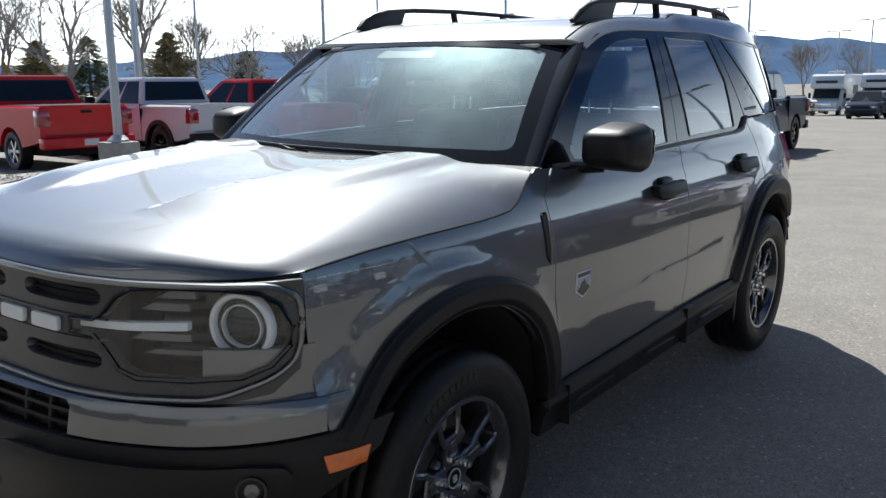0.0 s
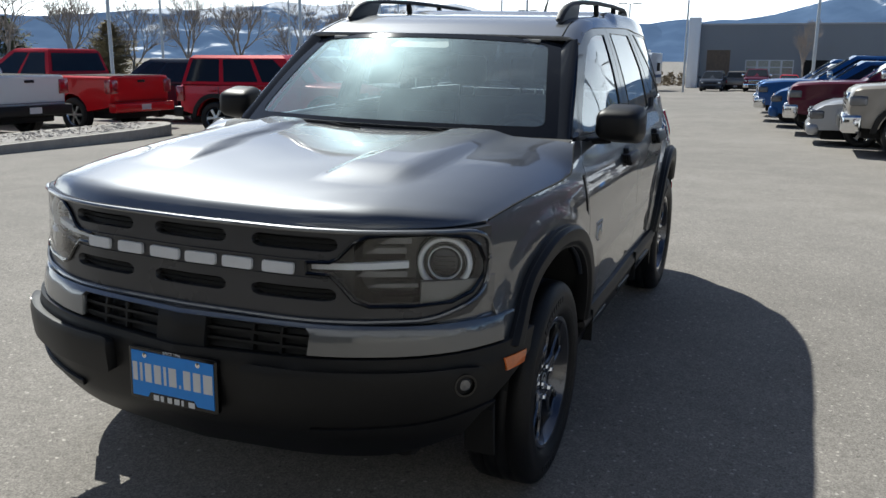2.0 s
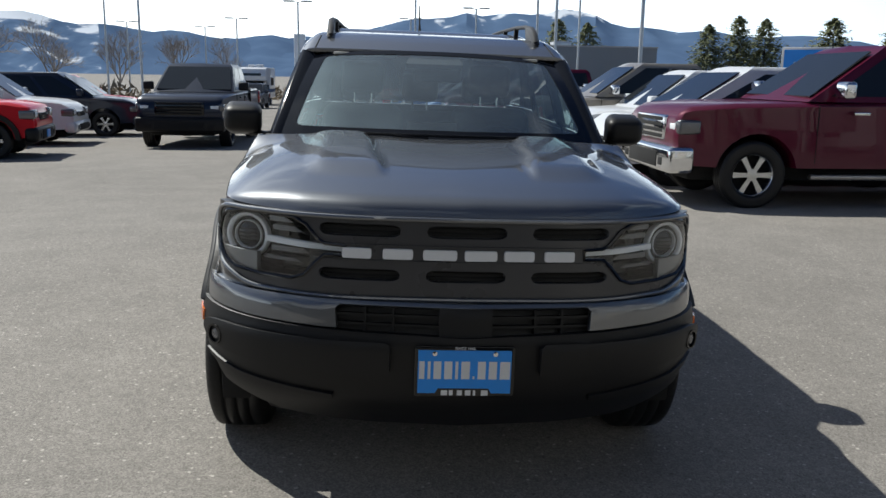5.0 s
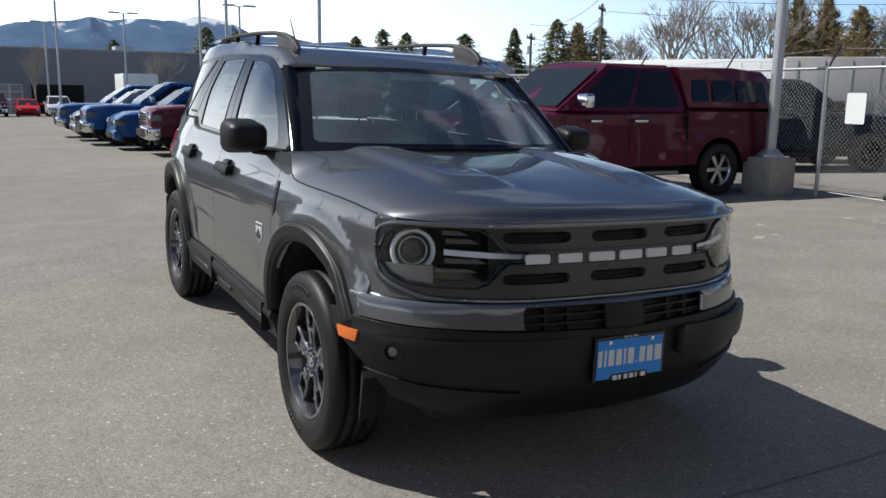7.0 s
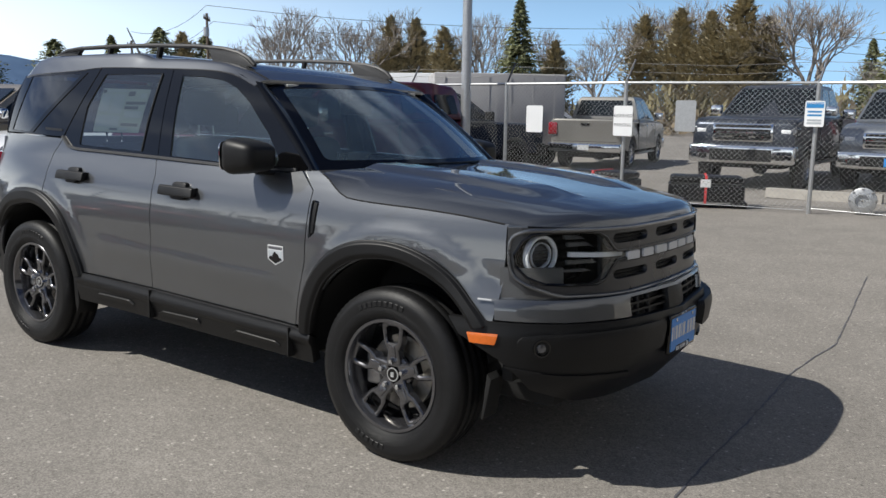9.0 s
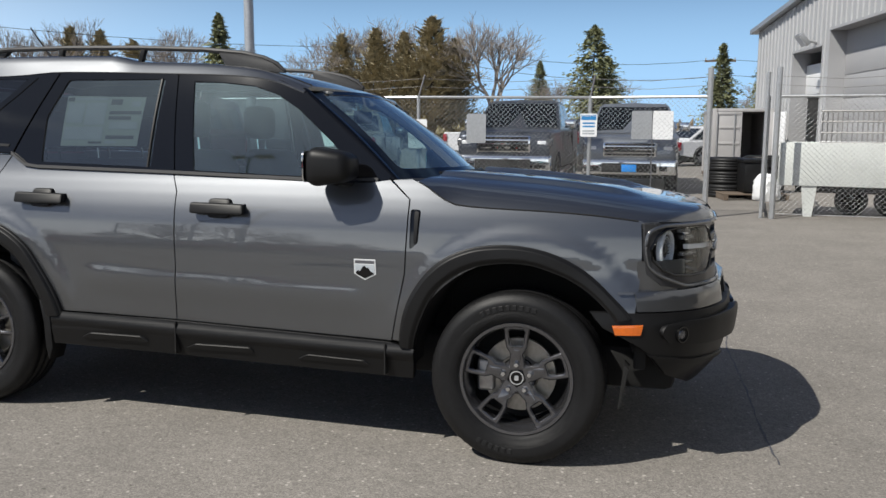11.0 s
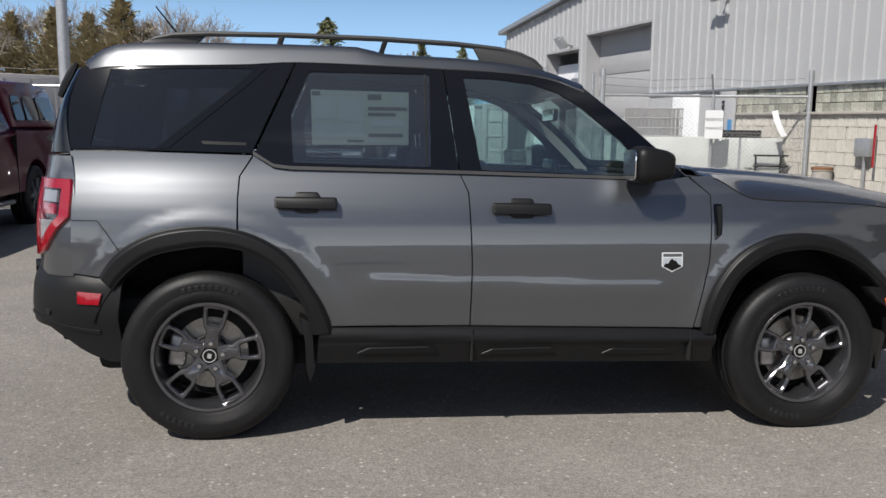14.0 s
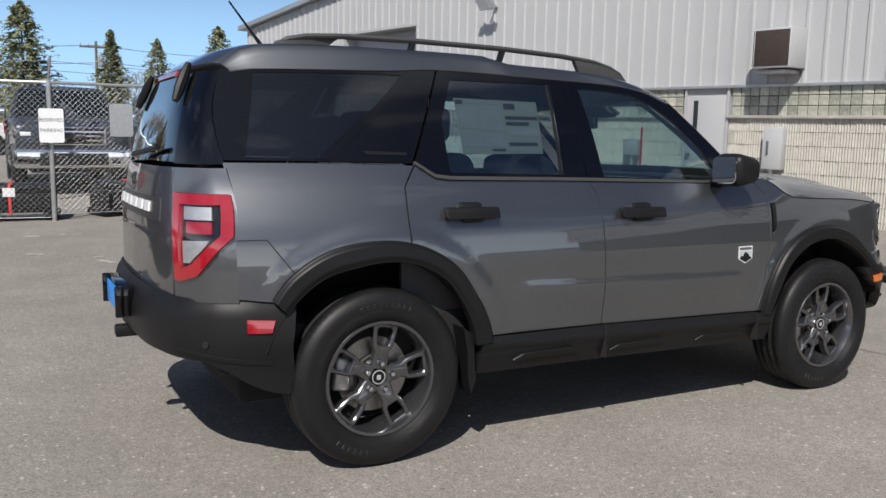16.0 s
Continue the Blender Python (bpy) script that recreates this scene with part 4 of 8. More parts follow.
    part("rail_foot", prism(bmesh.new(), [(-1.66, 1.655), (-1.63, 1.696), (-1.55, 1.715), (-1.42, 1.725), (-1.36, 1.722), (-1.40, 1.700), (-1.43, 1.672)], lambda u, v, w, s=s: (u, s * w, v), 0.512, 0.536, 0.004), M["rail"], rr)
    for xx in (-0.60, -1.06):
        part("rail_post", prism(bmesh.new(), [(xx - 0.012, 1.64), (xx + 0.012, 1.64), (xx + 0.04, 1.722), (xx + 0.015, 1.722)], lambda u, v, w, s=s: (u, s * w, v), 0.540, 0.566, 0.003), TRIM, rr)
    # ---- windscreen pillar ----
    def pillar(u, v, s=s):
        a = Vector(screen_at(s * 0.985, v))
        zz = lerp(1.122, 1.520, v)
        xd = lerp(0.752, 0.300, v) + 0.004
        b = Vector((xd, s * (glass_y(xd, zz) - 0.002), zz))
        m = a.lerp(b, u)
        return m + Vector((0.7, s * 0.7, 0.2)).normalized() * (0.018 * math.sin(math.pi * u))
    sheet("windscreen_pillar", pillar, 6, 10, M["gloss_black"], car, outward=s, lip=0.02)
    # ---- wheel housings ----
    for cx in (WB, -WB):
        bm = bmesh.new()
        ring = arc(cx, HUB, 0.490, -2, 160, 24) if cx < 0 else arc(cx, HUB, 0.468, 14, 182, 24)
        a = [bm.verts.new((x, s * 0.885, z)) for x, z in ring]
        b = [bm.verts.new((x, s * 0.50, z)) for x, z in ring]
        for i in range(len(ring) - 1):
            bm.faces.new((a[i], a[i + 1], b[i + 1], b[i]))
        bm.faces.new(b)
        part("wheel_housing", bm, M["void"], car)

# ---- hood, roof, windscreen ----
sheet("hood", lambda u, v: hood_at(1 - (1 - u) ** 1.6 if u < 1 else 1 + (u - 1) * 0.05, v), 36, 56, GREY, car, "grey metallic hood with two raised ridges", v0=-1, v1=1, lip=0.016)
sheet("roof", lambda x, v: roof_at(x, math.copysign(1 - (1 - min(1, abs(v))) ** 1.9, v)), 36, 32, GREY, car, "grey metallic roof raised at the rear", u0=-1.93, u1=0.37, v0=-1, v1=1, lip=0.02)
for s in (1, -1):
    part("hood_seam", tube([(x, s * (side_y(x, hood_line(x)) + 0.0005), hood_line(x) - 0.002) for x in (0.89, 0.93, 0.972, 1.01, 1.055, 1.12, 1.20, 1.30, 1.411, 1.52, 1.62, 1.71, 1.79)], 0.0035, 5), M["void"], car)
    part("roof_seam", tube([roof_at(x, s * 0.885)[:2] + (roof_at(x, s * 0.885)[2] + 0.0005,) for x in (0.365, 0.30, 0.22, 0.14)], 0.0035, 5), M["void"], car)
sheet("windscreen", screen_at, 12, 8, M["windshield"], car, "green-tinted windscreen", u0=-0.97, u1=0.97, v0=0.03, v1=0.985, lip=0).visible_shadow = False
frit_o = [(-1.0, 0.0), (1.0, 0.0), (1.0, 1.0), (-1.0, 1.0)]
frit_i = rounded([(-0.925, 0.10), (0.925, 0.10), (0.90, 0.945), (-0.90, 0.945)], 0.06, 4)
panel("windscreen_border", [frit_o, frit_i], lambda u, v: tuple(Vector(screen_at(u, v)) + Vector((0.0015, 0, 0.0015))), (0.12, 0.1), M["gloss_black"], car, "black ceramic windscreen border", lip=0.006)
sheet("cowl", lambda u, v: (lerp(0.86, 0.965, u) - 0.07 * v * v, v * 0.80, 1.125 - 0.01 * u), 3, 12, M["mesh"], car, v0=-1, v1=1)
for y0, y1 in ((-0.62, 0.02), (0.02, 0.62)):
    pts = [(lambda v, u: (screen_at(u, v)[0] + 0.018, screen_at(u, v)[1], screen_at(u, v)[2] + 0.012))(0.035, lerp(y0, y1, i / 6)) for i in range(7)]
    w = part("wiper", tube(pts, 0.007, 6), TRIM, car, "black wiper blade")
    part("wiper_arm", tube([pts[3], (pts[4][0] + 0.015, pts[4][1], pts[4][2] - 0.012), (0.945, pts[5][1], 1.132)], 0.008, 6), TRIM, w)
part("screen_sensor_box", prism(bmesh.new(), rounded([(-0.16, 0.83), (0.13, 0.83), (0.10, 0.985), (-0.12, 0.985)], 0.03, 4), lambda u, v, w: tuple(Vector(screen_at(u / 0.62, v)) - Vector((w, 0, w * 0.6))), 0.006, 0.04), M["dash"], car)

# ---- nose: grille band with lamps ----
LENS = [(0.385, 0.871), (0.45, 0.874), (0.473, 0.886), (0.512, 0.930), (0.55, 0.950), (0.6221, 0.956), (0.7271, 0.955), (0.7829, 0.945), (0.8059, 0.920), (0.818, 0.870), (0.816, 0.826), (0.7977, 0.786), (0.7566, 0.762), (0.6671, 0.753), (0.56, 0.753), (0.518, 0.768), (0.48, 0.812), (0.452, 0.838), (0.385, 0.840)]
lens_s = [(gs(y), z) for y, z in LENS]
band = [(gs(y), z) for y, z in [(-0.825, 0.968), (-0.5, 0.970), (0, 0.970), (0.5, 0.970), (0.825, 0.968), (0.827, 0.85), (0.824, 0.77), (0.7977, 0.722), (0.7133, 0.702), (0.5, 0.699), (0, 0.699), (-0.5, 0.699), (-0.7133, 0.702), (-0.7977, 0.722), (-0.824, 0.77), (-0.827, 0.85)]]
slots = []
for zc, h in ((0.922, 0.020), (0.780, 0.019)):
    for a, b in ((-0.470, -0.212), (-0.128, 0.128), (0.212, 0.470)):
        slots.append(rounded([(gs(a), zc - h * 0.5), (gs(a + 0.02), zc - h), (gs(b - 0.02), zc - h), (gs(b), zc - h * 0.5), (gs(b), zc + h * 0.5), (gs(b - 0.02), zc + h), (gs(a + 0.02), zc + h), (gs(a), zc + h * 0.5)], 0.012, 2))
gr = panel("grille", [band, lens_s, mirror2(lens_s)] + slots, grille_at(), (0.05, 0.05), M["grille"], car, "dark graphite grille panel with slotted openings", lip=0.035)
sheet("grille_backing", grille_at(-0.032), 24, 3, M["mesh"], gr, u0=gs(-0.5), u1=gs(0.5), v0=0.74, v1=0.955)
for zc in (0.9285, 0.9155, 0.7865, 0.7735):
    sheet("grille_bar", grille_at(-0.020), 18, 1, M["void"], gr, u0=gs(-0.48), u1=gs(0.48), v0=zc - 0.0022, v1=zc + 0.0022, lip=0.006)
sheet("grille_link", grille_at(0.006), 26, 1, M["grille"], gr, u0=gs(-0.49), u1=gs(0.49), v0=0.8245, v1=0.8285, lip=0.008)
sheet("grille_link", grille_at(0.006), 26, 1, M["grille"], gr, u0=gs(-0.49), u1=gs(0.49), v0=0.874, v1=0.878, lip=0.008)
# raised rim round the whole nose panel
nose_loop = rounded([(-0.821, 0.962), (0.821, 0.962), (0.828, 0.86), (0.819, 0.765), (0.7133, 0.712), (0.45, 0.706), (-0.45, 0.706), (-0.7133, 0.712), (-0.819, 0.765), (-0.828, 0.86)], 0.045, 6)
loop_pts = []
for (ya, za), (yb, zb) in zip(nose_loop, nose_loop[1:] + nose_loop[:1]):
    num = max(1, int(abs(yb - ya) / 0.05))
    loop_pts += [grille_at(0.006)(gs(lerp(ya, yb, i / num)), lerp(za, zb, i / num)) for i in range(num)]
part("grille_rim", tube(loop_pts + loop_pts[:2], 0.0075, 8), GREY, gr, "grey raised rim round the nose panel")
# plain raised bars where the nose carries its name
for y0, y1 in ((-0.396, -0.304), (-0.267, -0.172), (-0.139, -0.032), (-0.007, 0.097), (0.121, 0.218), (0.253, 0.351)):
    panel("name_bar", [rounded([(gs(y0), 0.834), (gs(y1), 0.834), (gs(y1), 0.866), (gs(y0), 0.866)], 0.007, 2)], grille_at(0.010), (0.05, 0.05), M["badge"], gr, "pale raised nameplate bar", lip=0.010)
for s in (1, -1):
    flip = (lambda p: p) if s > 0 else mirror2
    hl = panel("headlight", [flip(lens_s)], grille_at(-0.105), (0.04, 0.04), M["gloss_black"], car, "round-ringed headlight with a clear lens", lip=0)
    cy, cz = 0.714, 0.862
    c = Vector(grille_at(-0.074)(s * inverse(g_y, cy), cz))
    nrm = Vector((0.94, s * 0.34, 0.0)).normalized()
    tilt = nrm.to_track_quat("Y", "Z").to_matrix().to_4x4()
    def ringed(r, w, d, k=40):
        bm = lathe([(r - w, 0), (r - w, d), (r - w * 0.75, d + 0.006), (r - w * 0.25, d + 0.006), (r, d), (r, 0)], k)
        bmesh.ops.transform(bm, matrix=Matrix.Translation(c) @ tilt, verts=bm.verts)
        return bm
    part("light_ring", ringed(0.079, 0.016, 0.016), M["lamp_white"], hl, "white ring light")
    part("lamp_bezel", ringed(0.062, 0.010, 0.006), M["gloss_black"], hl)
    part("inner_ring", ringed(0.050, 0.0045, 0.010), M["lamp_white"], hl, "thin pale inner ring")
    bm = lathe([(0.045, -0.02), (0.045, -0.004), (0.038, 0.008), (0.022, 0.015), (0.0005, 0.017)], 28)
    bmesh.ops.transform(bm, matrix=Matrix.Translation(c) @ tilt, verts=bm.verts)
    part("projector", bm, M["grille"], hl, "dark projector lens")
    for dz in (-0.020, -0.007, 0.006, 0.019):
        bm = box_bm((-0.03, 0.010, dz - 0.002), (0.03, 0.017, dz + 0.002))
        bmesh.ops.transform(bm, matrix=Matrix.Translation(c) @ tilt, verts=bm.verts)
        part("projector_rib", bm, M["gloss_black"], hl)
    bar = [(0.390, 0.847), (0.390, 0.863), (0.50, 0.868), (0.645, 0.876), (0.645, 0.858), (0.50, 0.850)]
    panel("light_bar", [flip([(gs(y), z) for y, z in bar])], grille_at(-0.018), (0.05, 0.05), M["lamp_white"], hl, "white light bar", lip=0.02)
    for za, zb, ya, yb in ((0.894, 0.910, 0.525, 0.628), (0.826, 0.842, 0.50, 0.632), (0.922, 0.938, 0.56, 0.64), (0.796, 0.806, 0.53, 0.66)):
        panel("reflector", [flip([(gs(ya), za), (gs(yb), za), (gs(yb), zb), (gs(ya + 0.03), zb)])], grille_at(-0.045), (0.05, 0.05), M["lamp_inner"], hl, lip=0.02)
    panel("lamp_lens", [flip(lens_s)], grille_at(0.003), (0.04, 0.04), M["clear"], hl, "clear glossy lens", lip=0).visible_shadow = False
    part("lamp_surround", tube([grille_at(0.003)(s * inverse(g_y, y), z) for y, z in LENS + LENS[:1]], 0.006, 6), M["gloss_black"], hl)

# ---- front bumper ----
strip = [(bs(y), z) for y, z in [(-0.874, 0.700), (-0.85, 0.702), (-0.75, 0.702), (-0.5, 0.699), (0, 0.699), (0.5, 0.699), (0.75, 0.702), (0.85, 0.702), (0.874, 0.700), (0.874, 0.625), (0.7, 0.619), (0.41, 0.614)]]
lower_strip = [(bs(0.41), 0.614), (bs(0.415), 0.675), (bs(0.40), 0.690), (0, 0.690), (bs(-0.40), 0.690), (bs(-0.415), 0.675), (bs(-0.41), 0.614)]
strip = strip + lower_strip[1:] + [(bs(-0.7), 0.619), (bs(-0.874), 0.625)]
fb = panel("front_bumper", [strip], bumper_at(), (0.05, 0.03), GREY, car, "grey upper front bumper", lip=0.02)
sheet("bumper_ledge", lambda u, v: tuple(Vector(grille_at(-0.02)(u, 0.712)).lerp(Vector(bumper_at(-0.004)(u * 0.90, 0.700)), v) - Vector((0, 0, 0.02 * v * (1 - v)))), 40, 4, GREY, fb, u0=-1, u1=1, outward=-1, lip=0.01)
for s in (1, -1):
    sheet("nose_corner", lambda u, v, s=s: grille_at(-0.010)(s * u, v), 8, 4, GREY, fb, u0=gs(0.68), u1=1.012, v0=0.69, v1=0.82, outward=s, lip=0.02)
sheet("intake_backing", bumper_at(-0.05), 16, 2, M["mesh"], fb, u0=bs(-0.43), u1=bs(0.43), v0=0.585, v1=0.70)
for z in (0.655, 0.625):
    sheet("intake_bar", bumper_at(-0.02), 16, 1, TRIM, fb, u0=bs(-0.41), u1=bs(0.41), v0=z - 0.004, v1=z + 0.004, lip=0.02)
for y in (-0.32, -0.23, 0.23, 0.32):
    sheet("intake_bar", bumper_at(-0.022), 1, 2, TRIM, fb, u0=bs(y - 0.004), u1=bs(y + 0.004), v0=0.602, v1=0.69, lip=0.02)
sheet("intake_block", bumper_at(-0.006), 4, 2, TRIM, fb, u0=bs(-0.085), u1=bs(0.085), v0=0.598, v1=0.69, lip=0.03)
low = [(bs(y), z) for y, z in [(-0.905, 0.622), (-0.7, 0.614), (-0.41, 0.609), (0, 0.600), (0.41, 0.609), (0.7, 0.614), (0.905, 0.622)]] + [(bs(0.9), 0.56), (bs(0.87), 0.48), (bs(0.80), 0.36), (bs(0.60), 0.285), (bs(0.3), 0.262), (0, 0.258), (bs(-0.3), 0.262), (bs(-0.60), 0.285), (bs(-0.80), 0.36), (bs(-0.87), 0.48), (bs(-0.9), 0.56)]
lb = panel("lower_bumper", [low], bumper_at(0.012), (0.05, 0.035), TRIM, car, "matte black plastic lower front bumper", lip=0.05)
for s in (1, -1):
    flip = (lambda p: p) if s > 0 else mirror2
    horn = rounded([(bs(0.24), 0.588), (bs(0.79), 0.586), (bs(0.838), 0.577), (bs(0.848), 0.545), (bs(0.83), 0.500), (bs(0.70), 0.482), (bs(0.24), 0.470)], 0.02, 4)
    panel("bumper_wing", [flip(horn)], bumper_at(0.046), (0.05, 0.035), TRIM, lb, lip=0.045)
    fog = part("fog_lamp", lathe([(0.034, -0.03), (0.034, 0.004), (0.028, 0.004), (0.026, -0.01), (0.0005, -0.012)], 20), M["gloss_black"], car, "small round fog lamp")
    fog.matrix_local = Matrix.Translation(bumper_at(0.048)(s * inverse(b_y, 0.80), 0.535)) @ Vector((0.75, s * 0.66, 0)).normalized().to_track_quat("Y", "Z").to_matrix().to_4x4()
    part("fog_lens", lathe([(0.024, -0.008), (0.016, 0.0), (0.0005, 0.002)], 20), M["lamp_inner"], fog)
    mk = [(bs(0.872), 0.577), (bs(0.8965), 0.573), (bs(0.895), 0.535), (bs(0.876), 0.535)]
    panel("side_marker", [flip(mk)], bumper_at(0.019), (0.02, 0.02), M["amber"], car, "orange side marker lamp", lip=0.012)
    panel("bumper_crease", [flip([(bs(0.42), 0.375), (bs(0.75), 0.40), (bs(0.84), 0.43), (bs(0.86), 0.45), (bs(0.74), 0.42), (bs(0.42), 0.392)])], bumper_at(0.024), (0.05, 0.03), TRIM, lb, lip=0.012)

# ---- dealer plate ----
plate = thing("licence_plate", "blue dealer plate in a black frame on the front bumper", "plate")
plate.matrix_world = CAR_POSE
part("plate_frame", prism(bmesh.new(), rounded([(-0.162, 0.412), (0.158, 0.412), (0.158, 0.578), (-0.162, 0.578)], 0.012, 3), lambda u, v, w: (w, u, v), 2.205, 2.222, 0.003), M["gloss_black"], plate, "black plastic plate frame")
part("plate_sheet", prism(bmesh.new(), [(-0.150, 0.425), (-0.095, 0.425), (-0.085, 0.441), (0.075, 0.441), (0.085, 0.425), (0.146, 0.425), (0.146, 0.566), (-0.150, 0.566)], lambda u, v, w: (w, u, v), 2.222, 2.2245), M["plate_blue"], plate)
widths = (0.017, 0.009, 0.024, 0.025, 0.009, 0.027, 0.006, 0.025, 0.026, 0.032)
y = -0.146
for wd in widths:
    h = 0.010 if wd == 0.006 else 0.058
    part("print_bar", box_bm((2.2245, y, 0.472), (2.2253, y + wd, 0.472 + h)), M["badge"], plate)
    y += wd + 0.0098
for i, wd in enumerate((0.020, 0.012, 0.016, 0.018, 0.008, 0.022)):
    part("print_bar", box_bm((2.222, -0.075 + i * 0.0255, 0.417), (2.2232, -0.075 + i * 0.0255 + wd, 0.434)), M["badge"], plate)
for y in (-0.098, 0.094):
    bm = lathe([(0.008, 0), (0.008, 0.003), (0.0005, 0.005)], 12)
    bmesh.ops.transform(bm, matrix=Matrix.Translation((2.2245, y, 0.556)) @ Matrix.Rotation(radians(-90), 4, "Z"), verts=bm.verts)
    part("screw", bm, M["chrome"], plate)


def lettering(words, size, m, material, parent, name="lettering"):
    cu = bpy.data.curves.new(name, "FONT")
    cu.body, cu.size, cu.align_x, cu.align_y = words, size, "CENTER", "CENTER"
    cu.extrude = 0.0006
    tmp = bpy.data.objects.new(name, cu)
    scene.collection.objects.link(tmp)
    dg = bpy.context.evaluated_depsgraph_get()
    mesh = bpy.data.meshes.new_from_object(tmp.evaluated_get(dg))
    bpy.data.objects.remove(tmp)
    mesh.materials.clear()
    mesh.transform(m)
    return mesh_object(name, mesh, material, parent)


FACE_X = Matrix(((0, 0, 1, 0), (1, 0, 0, 0), (0, 1, 0, 0), (0, 0, 0, 1)))
lettering("SINCE 1946", 0.013, Matrix.Translation((2.2225, -0.002, 0.5715)) @ FACE_X, M["badge"], plate)

# ---- rear ----
tg_o = [(ts(y), z) for y, z in [(-0.60, 0.70), (0.60, 0.70), (0.615, 0.95), (0.60, 1.195), (-0.60, 1.195), (-0.615, 0.95)]]
tail = panel("tailgate", [tg_o], tail_at(), (0.06, 0.05), GREY, car, "grey tailgate", outward=-1)
sheet("tail_band", tail_at(0.006), 16, 2, M["grille"], tail, "dark graphite tailgate band", u0=ts(-0.5), u1=ts(0.5), v0=0.985, v1=1.075, outward=-1)
for i in range(6):
    y0 = 0.375 - i * 0.1335
    sheet("name_bar", tail_at(0.014), 2, 1, M["badge"], tail, "pale raised nameplate bar", u0=ts(y0 - 0.083), u1=ts(y0), v0=1.015, v1=1.055, outward=-1)
sheet("rear_window", tail_at(-0.004), 16, 6, M["privacy"], car, "dark rear window", u0=ts(-0.62), u1=ts(0.62), v0=1.215, v1=1.56, outward=-1, lip=0)
for s in (1, -1):
    flip = (lambda p: p) if s > 0 else mirror2
    panel("rear_pillar", [flip([(ts(0.61), 1.21), (1.0, 1.21), (1.0, 1.565), (ts(0.61), 1.565)])], tail_at(), (0.06, 0.06), M["gloss_black"], car, "gloss black rear pillar", outward=-1)
    lamp = [(ts(0.625), 1.102), (0.985, 1.100), (0.985, 0.948), (ts(0.73), 0.800), (ts(0.67), 0.775), (ts(0.632), 0.780)]
    core = [(ts(0.660), 1.062), (0.950, 1.062), (0.950, 0.952), (ts(0.712), 0.842), (ts(0.660), 0.820)]
    panel("corner_panel", [flip([(ts(0.618), 0.70), (1.0, 0.70), (1.0, 1.195), (ts(0.605), 1.195)]), flip(lamp)], tail_at(), (0.05, 0.05), GREY, car, outward=-1)
    tl = panel("tail_light", [flip(lamp), flip(core)], tail_at(0.020), (0.05, 0.05), M["red_lamp"], car, "red tail light with a clear core", outward=-1, lip=0.03)
    panel("lamp_well", [flip(core)], tail_at(-0.012), (0.05, 0.05), M["gloss_black"], tl, outward=-1, lip=0)
    panel("reverse_lamp", [flip([(ts(0.675), 1.054), (0.92, 1.052), (0.92, 1.005), (ts(0.675), 1.005)])], tail_at(0.002), (0.05, 0.05), M["galv"], tl, outward=-1)
    panel("lamp_lens", [flip(core)], tail_at(0.017), (0.05, 0.05), M["clear"], tl, outward=-1, lip=0).visible_shadow = False
    panel("brake_lamp", [flip([(ts(0.69), 0.998), (0.92, 0.998), (0.92, 0.955), (ts(0.69), 0.955)])], tail_at(0.006), (0.05, 0.05), M["red_lamp"], tl, outward=-1)
    panel("turn_lamp", [flip([(ts(0.672), 0.925), (0.91, 0.930), (0.88, 0.895), (ts(0.70), 0.845), (ts(0.672), 0.843)])], tail_at(0.004), (0.05, 0.05), M["galv"], tl, outward=-1)
rb = [(r0, z) for r0, z in [(-1.0, 0.70), (-0.85, 0.712), (0, 0.715), (0.85, 0.712), (1.0, 0.70), (1.0, 0.655), (0.998, 0.59), (0.994, 0.53), (0.996, 0.42), (0.999, 0.340), (0.96, 0.346), (0.925, 0.373), (0.88, 0.410), (0.84, 0.441), (0.76, 0.480), (0.5, 0.495), (0.0, 0.50), (-0.5, 0.495), (-0.76, 0.480), (-0.84, 0.441), (-0.88, 0.410), (-0.925, 0.373), (-0.96, 0.346), (-0.999, 0.340), (-0.996, 0.42), (-0.994, 0.53), (-0.998, 0.59), (-1.0, 0.655)]]
rbm = panel("rear_bumper", [rb], rear_bumper_at(), (0.03, 0.04), TRIM, car, "matte black plastic rear bumper", outward=-1, lip=0.014)
for s in (1, -1):
    flip = (lambda p: p) if s > 0 else mirror2
    panel("bumper_wing", [flip([(0.60, 0.535), (0.955, 0.478), (0.955, 0.462), (0.60, 0.52)])], rear_bumper_at(0.006), (0.06, 0.04), TRIM, rbm, outward=-1, lip=0.01)
    panel("rear_reflector", [flip([(0.905, 0.640), (0.962, 0.634), (0.957, 0.588), (0.908, 0.590)])], rear_bumper_at(0.01), (0.03, 0.03), M["red_lamp"], car, "red rear side reflector", outward=-1)
    bm = lathe([(0.013, -0.004), (0.013, 0.004), (0.009, 0.005), (0.0005, 0.004)], 14)
    sn = part("parking_sensor", bm, M["void"], rbm)
    sn.matrix_local = Matrix.Translation(rear_bumper_at(0.002)(s * 0.77, 0.545)) @ Vector((-0.75, s * 0.66, 0)).normalized().to_track_quat("Y", "Z").to_matrix().to_4x4()
    # pads on the rear screen's top edge
    part("hatch_stop", tube([tail_at(0.03)(s * inverse(t_y, 0.56), z) for z in (1.45, 1.50, 1.55, 1.60)], [0.014, 0.022, 0.022, 0.012], 8), TRIM, car)
sheet("high_brake_lamp", tail_at(0.004), 6, 1, M["red_lamp"], car, "red high-level brake lamp", u0=ts(-0.25), u1=ts(0.45), v0=1.566, v1=1.585, outward=-1)
part("rear_wiper", tube([(-2.11, 0.0, 1.235), (-2.10, -0.2, 1.25), (-2.08, -0.42, 1.27)], 0.012, 6), TRIM, car)
